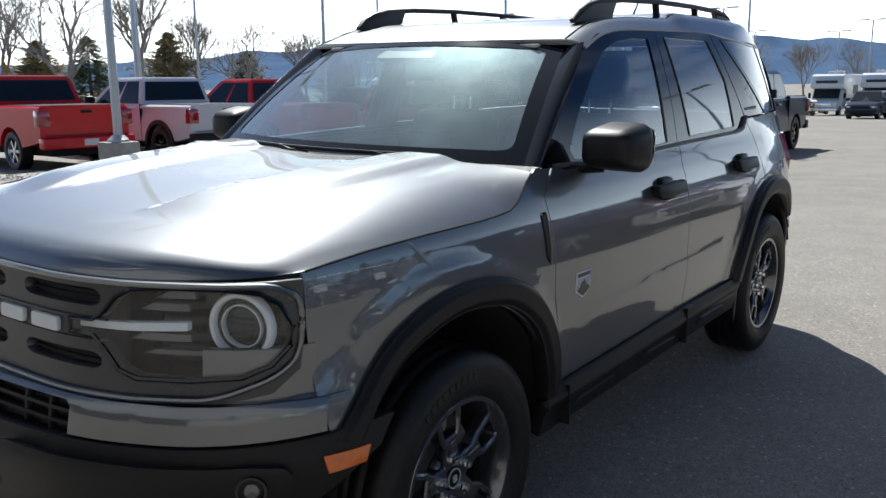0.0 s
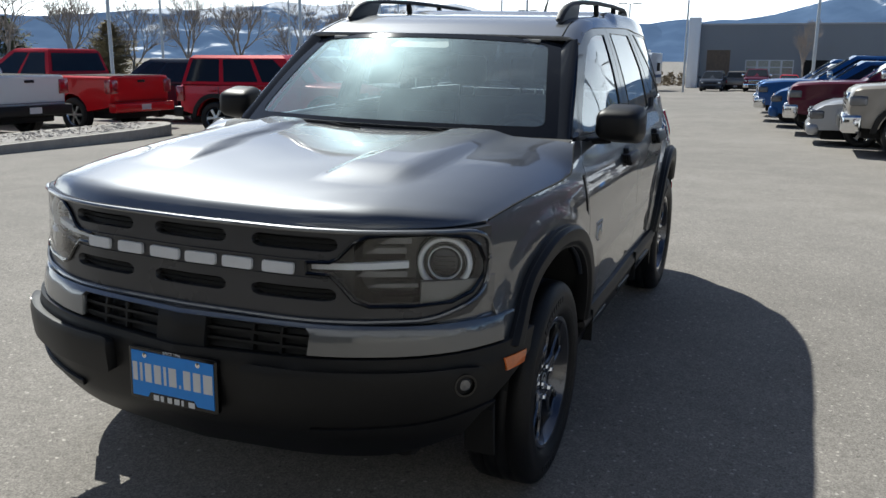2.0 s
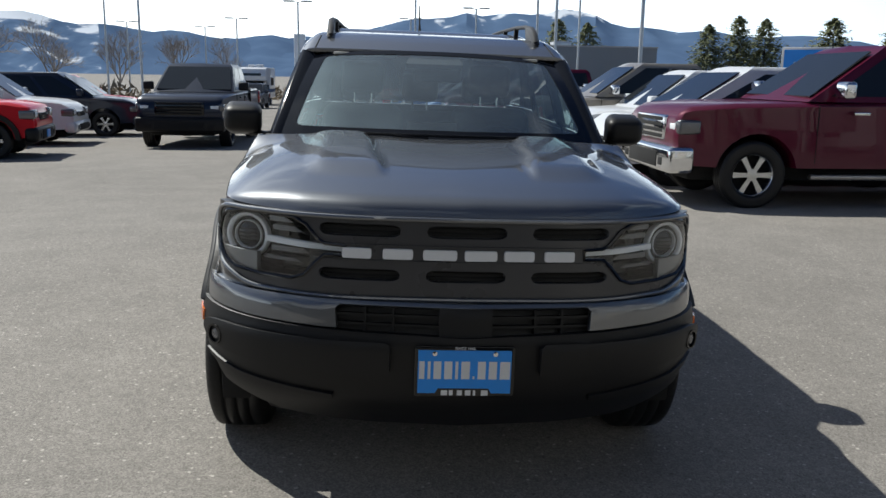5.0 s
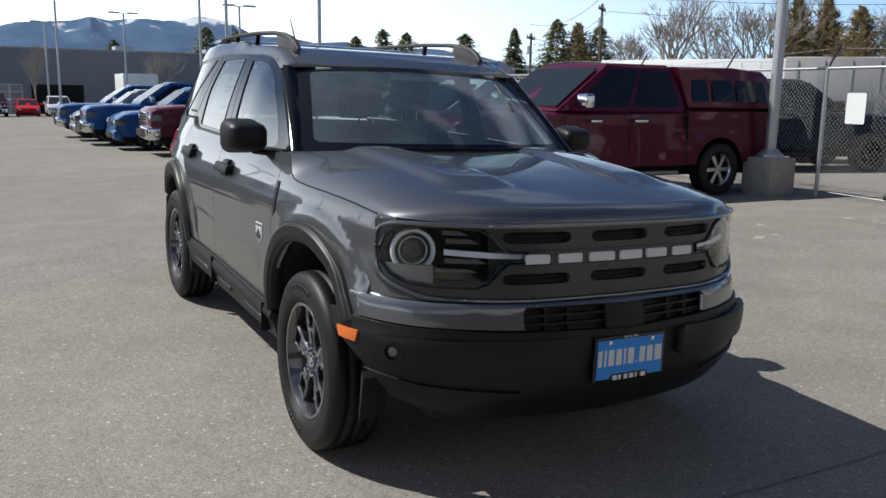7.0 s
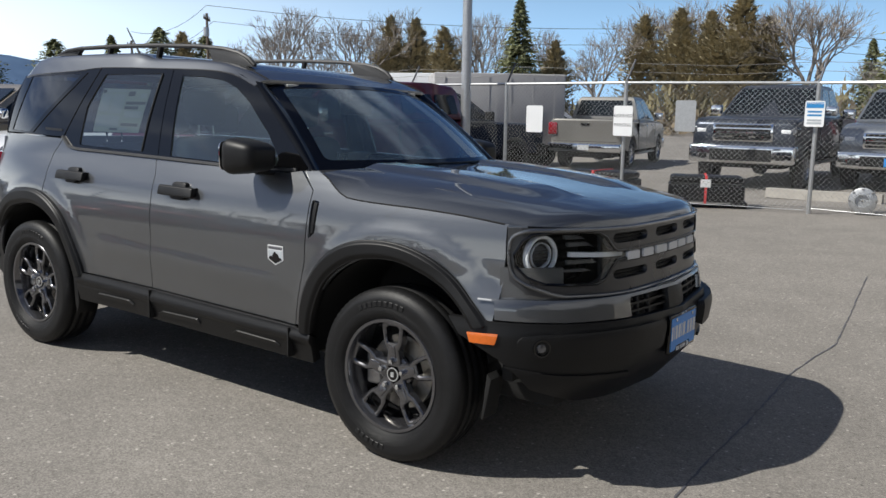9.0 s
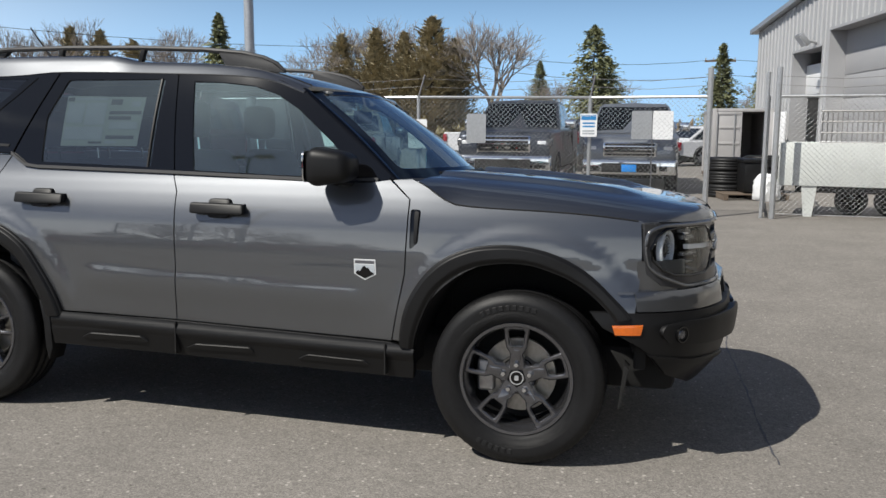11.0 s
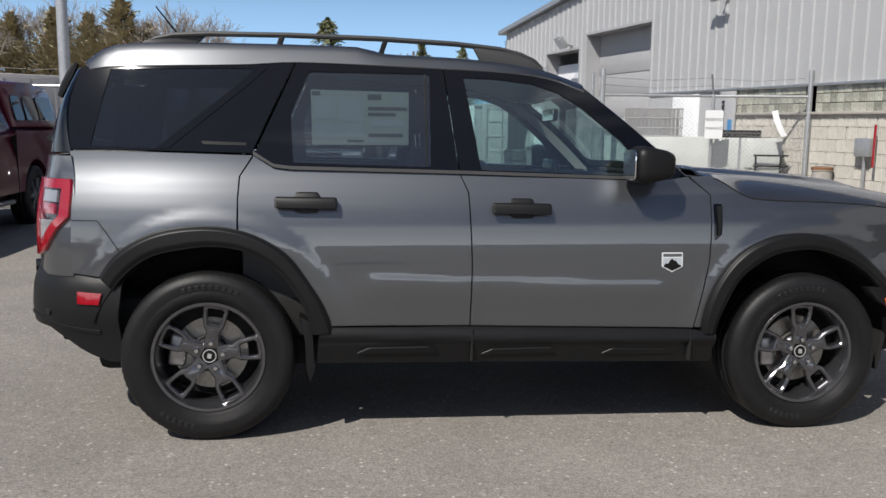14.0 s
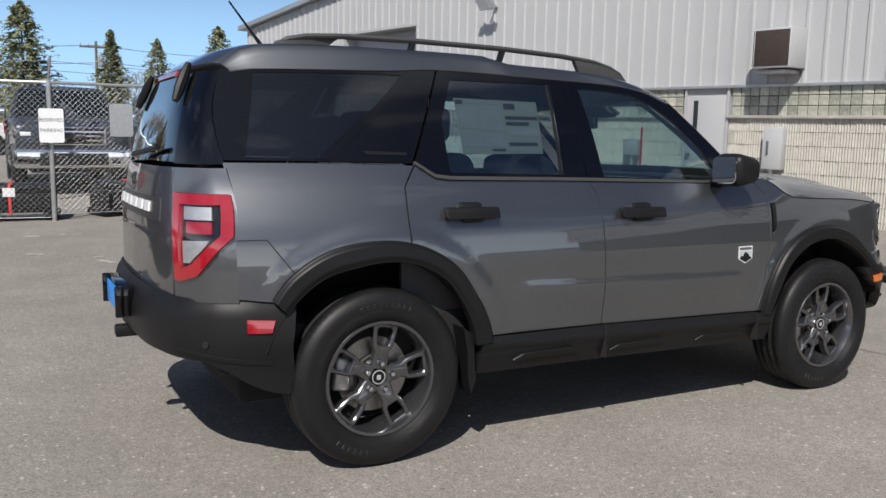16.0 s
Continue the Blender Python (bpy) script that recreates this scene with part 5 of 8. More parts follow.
part("plate_pocket", box_bm((-2.215, -0.21, 0.56), (-2.16, 0.21, 0.69), 0.01), M["gloss_black"], car)
part("plate_lamp", box_bm((-2.223, -0.185, 0.585), (-2.213, -0.12, 0.66), 0.004), M["lamp_white"], car)
for yy in (-0.205, 0.205):
    part("pocket_rim", box_bm((-2.236, yy - 0.012, 0.56), (-2.20, yy + 0.012, 0.69), 0.005), M["gloss_black"], car)
part("rear_plate", box_bm((-2.222, -0.10, 0.575), (-2.216, 0.16, 0.675), 0.003), M["plate_blue"], car, "blue dealer plate")
part("tow_hitch", box_bm((-2.215, -0.03, 0.435), (-1.9, 0.03, 0.487), 0.008), TRIM, car, "steel tow hitch receiver")
part("antenna", tube([(-1.50, 0.0, 1.69), (-1.58, 0.0, 1.79), (-1.68, 0.0, 1.92)], [0.014, 0.006, 0.004], 6), TRIM, car, "short raked roof antenna")
part("antenna_base", tube([(-1.51, 0, 1.686), (-1.49, 0, 1.70), (-1.44, 0, 1.694)], [0.03, 0.024, 0.01], 8), TRIM, car)

# ---- underbody, so that no daylight shows through ----
part("underbody", box_bm((-1.85, -0.66, 0.25), (1.96, 0.66, 0.44), 0.04), M["void"], car)
part("engine_bay", box_bm((0.95, -0.52, 0.40), (1.95, 0.52, 0.95), 0.04), M["void"], car)
for s in (1, -1):
    part("bumper_liner", box_bm((1.79, s * 0.70 - 0.09, 0.37), (1.84, s * 0.70 + 0.09, 0.69), 0.01), M["void"], car)
part("cabin_floor", box_bm((-1.95, -0.80, 0.42), (0.85, 0.80, 0.60), 0.02), M["void"], car)
part("bulkhead", box_bm((0.80, -0.76, 0.45), (0.88, 0.76, 1.08), 0.01), M["void"], car)

# ---- cabin ----
sheet("dashboard", lambda u, v: (lerp(0.93, 0.34, u) - 0.10 * v * v, v * 0.76, 1.085 + 0.02 * math.sin(math.pi * u) - 0.24 * smooth(0.75, 1.0, u)), 14, 10, M["dash"], car, "dark dashboard", v0=-1, v1=1, outward=-1)
part("screen_display", box_bm((0.33, -0.14, 1.04), (0.36, 0.12, 1.18), 0.01), M["far_glass"], car)
sheet("headliner", lambda x, v: tuple(Vector(roof_at(x, v * 0.93)) - Vector((0, 0, 0.035))), 10, 8, M["liner"], car, "pale headliner", u0=-1.85, u1=0.34, v0=-1, v1=1, outward=-1, lip=0)


def put_seat(x, y, w, high=1.30, bench=False):
    bm = box_bm((x - 0.02, y - w / 2, 0.62), (x + 0.50, y + w / 2, 0.80), 0.06, 3)
    st = part("seat", bm, M["seat"], car, "dark cloth seat")
    bm = box_bm((x - 0.13, y - w / 2, 0.72), (x + 0.03, y + w / 2, high - 0.06), 0.06, 3)
    for v in bm.verts:
        v.co.x -= 0.22 * (v.co.z - 0.75)
        v.co.y = y + (v.co.y - y) * lerp(1.0, 0.86, smooth(0.95, high, v.co.z))
    part("backrest", bm, M["seat"], st)
    for yy in ((y - 0.42, y, y + 0.42) if bench else (y,)):
        bm = box_bm((x - 0.27, yy - 0.125, high + 0.0), (x - 0.16, yy + 0.125, high + 0.19), 0.045, 3)
        hr = part("headrest", bm, M["seat"], st)
        for k in (-0.05, 0.05):
            part("headrest_post", tube([(x - 0.20, yy + k, high - 0.1), (x - 0.215, yy + k, high + 0.06)], 0.006, 6), M["chrome"], hr)
    return st


put_seat(-0.22, 0.38, 0.52)
put_seat(-0.22, -0.38, 0.52)
put_seat(-1.02, 0.0, 1.28, 1.24, True)
bm = bmesh.new()
ringp = [(0.14 - 0.11 * math.sin(a), 0.38 + 0.185 * math.cos(a), 1.0 + 0.15 * math.sin(a)) for a in (2 * math.pi * i / 28 for i in range(29))]
put_tube(bm, ringp, 0.016, 8)
sw = part("steering_wheel", bm, M["dash"], car, "dark steering wheel")
part("wheel_hub", box_bm((0.12, 0.31, 0.94), (0.20, 0.45, 1.05), 0.03, 3), M["dash"], sw)
for s in (1, -1):
    part("wheel_spoke", tube([(0.15, 0.38 + s * 0.06, 1.0), (0.14, 0.38 + s * 0.175, 1.01)], 0.014, 6), M["dash"], sw)
    part("sun_visor", box_bm((0.22, s * 0.2, 1.50), (0.36, s * 0.52, 1.515), 0.006), M["liner"], car)
    sheet("inner_pillar", lambda u, v, s=s: tuple(Vector(screen_at(s * 0.955, v)) + Vector((-0.03 - 0.07 * u, -s * 0.02 * (1 - u), -0.01))), 2, 8, M["liner"], car, "pale pillar lining", lip=0)
    part("door_card", box_bm((-1.2, s * 0.78 - 0.015, 0.5), (0.80, s * 0.78 + 0.015, 1.09), 0.012), M["dash"], car)
rv = part("rear_view_mirror", box_bm((0.33, -0.11, 1.38), (0.355, 0.13, 1.445), 0.012, 3), M["dash"], car)
part("mirror_glass", box_bm((0.327, -0.10, 1.386), (0.3295, 0.12, 1.439)), M["chrome"], rv)
# price sticker inside the rear door glass of the car's right side
st = panel("window_sticker", [[(-0.905, 1.487), (-0.480, 1.480), (-0.487, 1.252), (-0.898, 1.250)]], on_glass(-1, -0.014), (0.1, 0.05), M["paper"], car, "white price sticker inside the rear door glass", outward=1, lip=0.001)
for a, b, z0, z1, mt in [(-0.90, -0.865, 1.462, 1.480, "ink"), (-0.86, -0.68, 1.466, 1.478, "pale_ink"), (-0.89, -0.80, 1.36, 1.455, "pale_ink"), (-0.79, -0.68, 1.35, 1.455, "pale_ink"), (-0.89, -0.68, 1.28, 1.34, "pale_ink"), (-0.66, -0.60, 1.445, 1.470, "ink"), (-0.66, -0.49, 1.40, 1.415, "ink"), (-0.66, -0.54, 1.375, 1.39, "ink"), (-0.65, -0.50, 1.33, 1.365, "pale_ink"), (-0.66, -0.51, 1.285, 1.30, "ink"), (-0.75, -0.68, 1.262, 1.272, "ink"), (-0.55, -0.50, 1.435, 1.46, "pale_ink"), (-0.66, -0.60, 1.262, 1.276, "pale_ink")]:
    panel("print_block", [[(a, z0), (b, z0), (b, z1), (a, z1)]], on_glass(-1, -0.0125), (0.1, 0.05), M[mt], st, outward=1, lip=0)

# ---------------- wheels ----------------
def tyre_mesh(name, r, half, rim_r, k=80, mat="rubber"):
    q = r / 0.352
    prof_t = [(rim_r, -half * 0.78), (rim_r + 0.03, -half * 0.98), (r - 0.075, -half), (r - 0.035, -half * 0.97), (r - 0.012, -half * 0.87), (r - 0.003, -half * 0.74),
              (r, -half * 0.45), (r - 0.008, -half * 0.42), (r - 0.008, -half * 0.36), (r, -half * 0.33), (r, -half * 0.06), (r - 0.008, -half * 0.03), (r - 0.008, half * 0.03),
              (r, half * 0.06), (r, half * 0.33), (r - 0.008, half * 0.36), (r - 0.008, half * 0.42), (r, half * 0.45), (r - 0.003, half * 0.74), (r - 0.012, half * 0.87),
              (r - 0.035, half * 0.97), (r - 0.045, half * 1.0), (r - 0.06, half * 0.985), (r - 0.085, half), (rim_r + 0.03, half * 0.98), (rim_r + 0.012, half * 0.93), (rim_r, half * 0.80)]
    bm = lathe(prof_t, k)
    bm.verts.ensure_lookup_table()
    for i, (rad, y) in enumerate(prof_t):
        if i in (4, 5, 18, 19):
            for j in range(0, k, 2):
                v = bm.verts[i * k + j]
                f = (rad - 0.003) / rad
                v.co.x *= f; v.co.z *= f
    mesh = bpy.data.meshes.new(name)
    for f in bm.faces:
        f.smooth = True
    bmesh.ops.recalc_face_normals(bm, faces=bm.faces)
    bm.to_mesh(mesh); bm.free()
    mesh.materials.append(M[mat])
    return mesh


def radial(a):
    ca, sa = math.cos(a), math.sin(a)
    return lambda u, v, w: (u * ca - v * sa, w, u * sa + v * ca)


def holed_plate(outer, inner, place, d0, d1, cut=0.004):
    """A plate with one hole and chamfered front edges."""
    bm = bmesh.new()
    def shrunk(loop, k):
        n = len(loop)
        out = []
        for i in range(n):
            a, b, c = Vector(loop[i - 1]), Vector(loop[i]), Vector(loop[(i + 1) % n])
            e1, e2 = (b - a).normalized(), (c - b).normalized()
            nn = Vector((-(e1.y + e2.y), e1.x + e2.x))
            out.append(tuple(b + nn.normalized() * k))
        return out
    area = lambda lp: sum(lp[i - 1][0] * lp[i][1] - lp[i][0] * lp[i - 1][1] for i in range(len(lp)))
    edges = []
    for loop, sign_ in ((outer, 1), (inner, -1)):
        k = cut * sign_ * (1 if area(loop) > 0 else -1)
        rings = [[bm.verts.new(place(u, v, d)) for u, v in lp] for lp, d in ((loop, d0), (loop, d1 - cut), (shrunk(loop, k), d1))]
        n = len(loop)
        for a, b in zip(rings, rings[1:]):
            for i in range(n):
                bm.faces.new((a[i], a[(i + 1) % n], b[(i + 1) % n], b[i]))
        edges += [bm.edges.get((rings[2][i], rings[2][(i + 1) % n])) for i in range(n)]
    bmesh.ops.triangle_fill(bm, use_beauty=True, use_dissolve=False, edges=edges)
    return bm


def build_main_wheel(parent):
    """Outer face towards +y."""
    w = new("wheel", tyre_mesh("tyre", 0.362, 0.114, 0.236, 144, "tyre_tread"))
    w.name = "wheel"
    w.parent = parent
    tagged(w, "black tyre on a dark five-spoke alloy wheel")
    rim = part("rim", lathe([(0.238, 0.082), (0.2385, 0.094), (0.234, 0.099), (0.222, 0.098), (0.216, 0.086), (0.209, 0.062), (0.200, 0.03), (0.195, -0.02), (0.207, -0.09), (0.224, -0.092)], 64), M["rim_dark"], w, "dark graphite alloy rim")
    for i in range(5):
        at = radial(2 * math.pi * i / 5 + math.pi / 2)
        pl = lambda u, v, ww, at=at: at(u, v, ww - 0.10 * max(0, 0.12 - u) + 0.02 * max(0, u - 0.12))
        half = [(0.030, 0.034), (0.066, 0.033), (0.100, 0.027), (0.128, 0.043), (0.170, 0.050), (0.208, 0.054), (0.219, 0.048)]
        outer = [(u, v) for u, v in half] + [(u, -v) for u, v in reversed(half)]
        inner = [(0.132, 0.021), (0.141, 0.027), (0.172, 0.031), (0.193, 0.033), (0.201, 0.026), (0.201, -0.026), (0.193, -0.033), (0.172, -0.031), (0.141, -0.027), (0.132, -0.021)]
        bm = holed_plate(outer, inner, pl, 0.036, 0.074, 0.0055)
        sp = part("spoke", bm, M["rim_dark"], rim)
        rib = prism(bmesh.new(), rounded([(0.070, 0.019), (0.122, 0.013), (0.122, -0.013), (0.070, -0.019)], 0.006, 2), pl, 0.070, 0.078, 0.003)
        part("spoke_rib", rib, M["rim_dark"], sp)
        a = 2 * math.pi * i / 5 + math.pi / 2
        bm = lathe([(0.0125, 0.03), (0.0125, 0.080), (0.009, 0.087), (0.0005, 0.088)], 6)
        bmesh.ops.transform(bm, matrix=Matrix.Translation((0.057 * math.cos(a), 0, 0.057 * math.sin(a))), verts=bm.verts)
        part("lug_nut", bm, M["chrome"], rim, "chrome lug nut")
    part("hub", lathe([(0.074, -0.02), (0.074, 0.045), (0.066, 0.054), (0.030, 0.054)], 40), M["rim_dark"], rim)
    part("centre_cap", lathe([(0.031, 0.05), (0.031, 0.066), (0.027, 0.069), (0.0005, 0.070)], 32), M["gloss_black"], rim, "gloss black centre cap")
    part("cap_ring", lathe([(0.029, 0.066), (0.029, 0.0705), (0.025, 0.0705), (0.025, 0.066)], 32), M["silver"], rim)
    part("cap_mark", box_bm((-0.008, 0.07, -0.010), (0.009, 0.0715, 0.010), 0.003), M["silver"], rim)
    part("brake_disc", lathe([(0.155, -0.02), (0.155, 0.004), (0.085, 0.004), (0.078, 0.026)], 40), M["disc"], w, "bare steel brake disc")
    part("brake_caliper", box_bm((0.10, -0.05, -0.075), (0.175, 0.030, 0.065), 0.016, 3), M["steel"], w, "cast steel brake caliper")
    part("wheel_back", lathe([(0.20, -0.06), (0.0005, -0.06)], 32), M["void"], w)
    # plain raised bars on the sidewall
    for a0, num in ((105, 9), (300, 6)):
        for i in range(num):
            bm = bmesh.new()
            a = radians(a0 - i * 5.2)
            put_box(bm, (-0.009, 0.111, -0.011), (0.009, 0.1160, 0.011), 0.002, 1, Matrix.Rotation(-a, 4, "Y") @ Matrix.Translation((0.300, 0, 0)) @ Matrix.Rotation(radians(90), 4, "Y"))
            part("sidewall_bar", bm, M["rubber"], w)
    return w


w0 = build_main_wheel(car)
WHEEL_AT = [(1.326, 0.808, 0.322, 9), (1.326, -0.808, 0.322, 1), (-WB, 0.803, 0.357, 20), (-WB, -0.803, 0.360, -9)]
for i, (x, y, z, spin) in enumerate(WHEEL_AT):
    m = Matrix.Translation((x, y, z)) @ Matrix.Rotation(math.pi if y < 0 else 0, 4, "Z") @ Matrix.Rotation(radians(spin), 4, "Y")
    if i == 0:
        w0.matrix_local = m
    else:
        copy_thing(w0, m)

# ---------------- other vehicles ----------------
WHEEL_MESH = {}


def far_wheel(parent, r, bright, at, right):
    key = (round(r, 2), bright)
    if key not in WHEEL_MESH:
        ty = tyre_mesh("tyre", r, 0.13, r * 0.62, 48)
        rm = r * 0.62
        bm = lathe([(rm, 0.10), (rm * 0.97, 0.112), (rm * 0.93, 0.10), (rm * 0.88, 0.05), (rm * 0.86, -0.06)], 36)
        for i in range(6):
            at_r = radial(2 * math.pi * i / 6)
            prism(bm, [(0.03, -0.030), (rm * 0.5, -0.022), (rm * 0.93, -0.040), (rm * 0.93, 0.040), (rm * 0.5, 0.022), (0.03, 0.030)], at_r, 0.05, 0.092, 0.006, 1)
        lathe([(0.075, 0.04), (0.07, 0.098), (0.0005, 0.102)], 20, bm)
        for f in bm.faces:
            f.smooth = True
        bmesh.ops.recalc_face_normals(bm, faces=bm.faces)
        for e in bm.edges:
            if len(e.link_faces) == 2 and e.calc_face_angle(0) > 0.6:
                e.smooth = False
        me = bpy.data.meshes.new("rim"); bm.to_mesh(me); bm.free()
        me.materials.append(M["alloy" if bright else "gloss_black"])
        bk = lathe([(rm * 0.88, -0.02), (0.0005, -0.02)], 24)
        mb = bpy.data.meshes.new("wheel_back"); bk.to_mesh(mb); bk.free()
        mb.materials.append(M["void"])
        WHEEL_MESH[key] = (ty, me, mb)
    ty, me, mb = WHEEL_MESH[key]
    w = new("wheel", ty); w.parent = parent
    w.matrix_local = Matrix.Translation(at) @ Matrix.Rotation(math.pi if right else 0, 4, "Z")
    for nm, m in (("rim", me), ("wheel_back", mb)):
        o = new(nm, m); o.parent = w


SHAPES = {
    # length, width, height, wheelbase, front axle, wheel radius, sill, belt, hood top, nose top, cabin base x0 x1, roof x0 x1, bed
    "pickup": dict(L=5.85, W=2.02, H=1.95, wb=3.68, fa=1.97, r=0.41, sill=0.50, belt=1.30, hood=1.27, nose=1.13, base=(-0.98, 1.36), roof=(-0.80, 0.40), bed=1.33),
    "big_pickup": dict(L=6.1, W=2.06, H=2.05, wb=3.9, fa=2.05, r=0.43, sill=0.58, belt=1.40, hood=1.40, nose=1.30, base=(-1.0, 1.32), roof=(-0.80, 0.42), bed=1.42),
    "suv": dict(L=4.75, W=1.92, H=1.75, wb=2.80, fa=1.42, r=0.36, sill=0.38, belt=1.10, hood=1.10, nose=0.92, base=(-2.25, 1.18), roof=(-1.95, 0.25), bed=None),
    "boxy_suv": dict(L=4.25, W=1.85, H=1.70, wb=2.57, fa=1.33, r=0.36, sill=0.40, belt=1.10, hood=1.10, nose=1.00, base=(-2.02, 0.86), roof=(-1.86, 0.30), bed=None),
    "van": dict(L=5.1, W=2.0, H=1.75, wb=3.05, fa=1.58, r=0.34, sill=0.32, belt=1.06, hood=1.06, nose=0.84, base=(-2.45, 1.62), roof=(-2.2, 0.45), bed=None),
    "sedan": dict(L=4.8, W=1.85, H=1.47, wb=2.78, fa=1.42, r=0.33, sill=0.30, belt=0.94, hood=0.94, nose=0.74, base=(-1.95, 1.15), roof=(-1.15, 0.15), bed=None),
}


def vehicle(kind, paint_name, label, category, x, y, heading, front="chrome", bright=True, topper=False, tag=False, group="vehicles parked on the lot", lift=0.0, flares=False):
    d = SHAPES[kind]
    P = M[paint_name]
    v = thing(category.replace(" ", "_"), label, category, group=group)
    v.matrix_world = pose(x, y, ground_z(x, y) + lift, 0, 0, heading)
    L, W2, H, r = d["L"], d["W"] / 2, d["H"], d["r"]
    xf = L / 2; xr = -L / 2; fa = d["fa"]; ra = fa - d["wb"]; sill, belt, hood, nose = d["sill"], d["belt"], d["hood"], d["nose"]
    x0, x1 = d["base"]; t0, t1 = d["roof"]
    ar = r + 0.085
    back = d["bed"] or belt
    def wheel_cut(cx):
        a = math.degrees(math.asin((sill - r) / ar)) if sill > r else 0
        return arc(cx, r, ar, 180 - a, a, 12)
    bottom = [(xr + 0.05, sill + 0.12)] + wheel_cut(ra) + wheel_cut(fa) + [(xf - 0.10, sill + 0.02)]
    hx = x1 + 0.02
    if d["bed"]:
        top = [(xf - 0.02, sill + 0.18), (xf, (sill + nose) / 2), (xf - 0.015, nose - 0.08), (xf - 0.06, nose), (xf - 0.18, nose + (hood - nose) * 0.55), (lerp(hx, xf, 0.55), hood - 0.02), (hx, hood), (x0, belt)]
    else:
        top = [(xf - 0.02, sill + 0.14), (xf, lerp(sill, nose, 0.45)), (xf - 0.04, nose - 0.12), (xf - 0.11, nose - 0.02), (xf - 0.24, nose + (hood - nose) * 0.32), (lerp(hx, xf, 0.62), lerp(nose, hood, 0.72)), (lerp(hx, xf, 0.3), hood - 0.02), (hx, hood), (x0, belt)]
    if d["bed"]:
        top += [(x0 - 0.01, back), (xr + 0.03, back), (xr, back - 0.04)]
    else:
        top += [(xr + 0.05, belt - 0.03), (xr, belt - 0.2)]
    outline = bottom + top
    mx, mz = 0.0, (sill + belt) / 2
    rings = []
    bm = bmesh.new()
    for yy, k in ((-W2, 0.05), (-W2 + 0.05, 0.012), (-W2 + 0.14, 0.0), (W2 - 0.14, 0.0), (W2 - 0.05, 0.012), (W2, 0.05)):
        ring = []
        for px, pz in outline:
            f = smooth(0.0, 0.9, abs(px) - (xf - 0.9))
            ring.append(bm.verts.new((px - sgn(px) * k * 0.6, yy * (1 - 0.07 * f), pz - (k if pz > belt - 0.12 else 0))))
        rings.append(ring)
    n = len(outline)
    for a, b in zip(rings, rings[1:]):
        for i in range(n):
            bm.faces.new((a[i], a[(i + 1) % n], b[(i + 1) % n], b[i]))
    bm.faces.new(rings[0]); bm.faces.new(rings[-1])
    part("body", bm, P, v)
    if d["bed"]:
        part("bed_floor", box_bm((xr + 0.08, -W2 + 0.12, back - 0.01), (x0 - 0.06, W2 - 0.12, back + 0.004)), M["void"], v)
        part("cab_gap", box_bm((x0 - 0.02, -W2 - 0.002, sill), (x0 + 0.0, W2 + 0.002, back)), M["void"], v)
    # cabin
    wb_, wt_ = W2 - 0.055, W2 - 0.235
    zb, zt = belt - 0.02, H
    def cab(px, t, sd, off=0.0):
        return Vector((px, sd * (lerp(wb_, wt_, t ** 1.15) + off), lerp(zb, zt, t)))
    bm = bmesh.new()
    ts_ = (0, 0.35, 0.7, 0.9, 1.0)
    lo_ring = None
    for t in ts_:
        rd_ = 0.0 if t < 1 else 0.06
        xa, xb = lerp(x0, t0, t) + rd_, lerp(x1, t1, min(1, t * 1.04)) - rd_
        ring = [bm.verts.new((xa, 0, lerp(zb, zt, t) + (0.02 if t == 1 else 0)))]
        pts = []
        for px, sd, k in ((xa, 1, 1), (lerp(xa, xb, 0.5), 1, 1), (xb, 1, 1)):
            c = cab(px, t, sd)
            pts.append((c.x, c.y - (0.06 if t == 1 else 0), c.z))
        bm.verts.remove(ring[0])
        loop = [bm.verts.new(p) for p in pts]
        nose_v = bm.verts.new((xb + 0.07, 0, pts[-1][2] + (0.02 if t == 1 else 0)))
        loop += [nose_v] + [bm.verts.new((p[0], -p[1], p[2])) for p in reversed(pts)]
        if lo_ring:
            for i in range(len(loop)):
                bm.faces.new((lo_ring[i], lo_ring[(i + 1) % len(loop)], loop[(i + 1) % len(loop)], loop[i]))
        lo_ring = loop
    bm.faces.new(lo_ring)
    part("cabin", bm, P, v)
    G = M["far_glass"]
    def pane(name, corners, label=""):
        bm = bmesh.new()
        vs = [bm.verts.new(c) for c in corners]
        f = bm.faces.new(vs)
        ex = bmesh.ops.extrude_face_region(bm, geom=[f])
        nrm = (corners[1] - corners[0]).cross(corners[2] - corners[0]).normalized()
        mid = sum(corners, Vector()) / len(corners)
        if nrm.dot(mid - Vector((lerp(x0, x1, 0.5), 0, belt))) > 0:
            nrm = -nrm
        bmesh.ops.translate(bm, vec=nrm * 0.02, verts=[e for e in ex["geom"] if isinstance(e, bmesh.types.BMVert)])
        return part(name, bm, G, v, label, soft=False)
    ta, tb = 0.10, 0.86
    span0, span1 = x0 + 0.10, x1
    def at(fx, t, sd):
        xa, xb = lerp(x0, t0, t) + 0.08, lerp(x1, t1, t) - 0.10
        return cab(lerp(xa, xb, fx), t, sd, 0.008)
    cuts = (0.0, 0.30, 0.34, 0.64, 0.68, 1.0) if not d["bed"] else (0.02, 0.44, 0.49, 1.0)
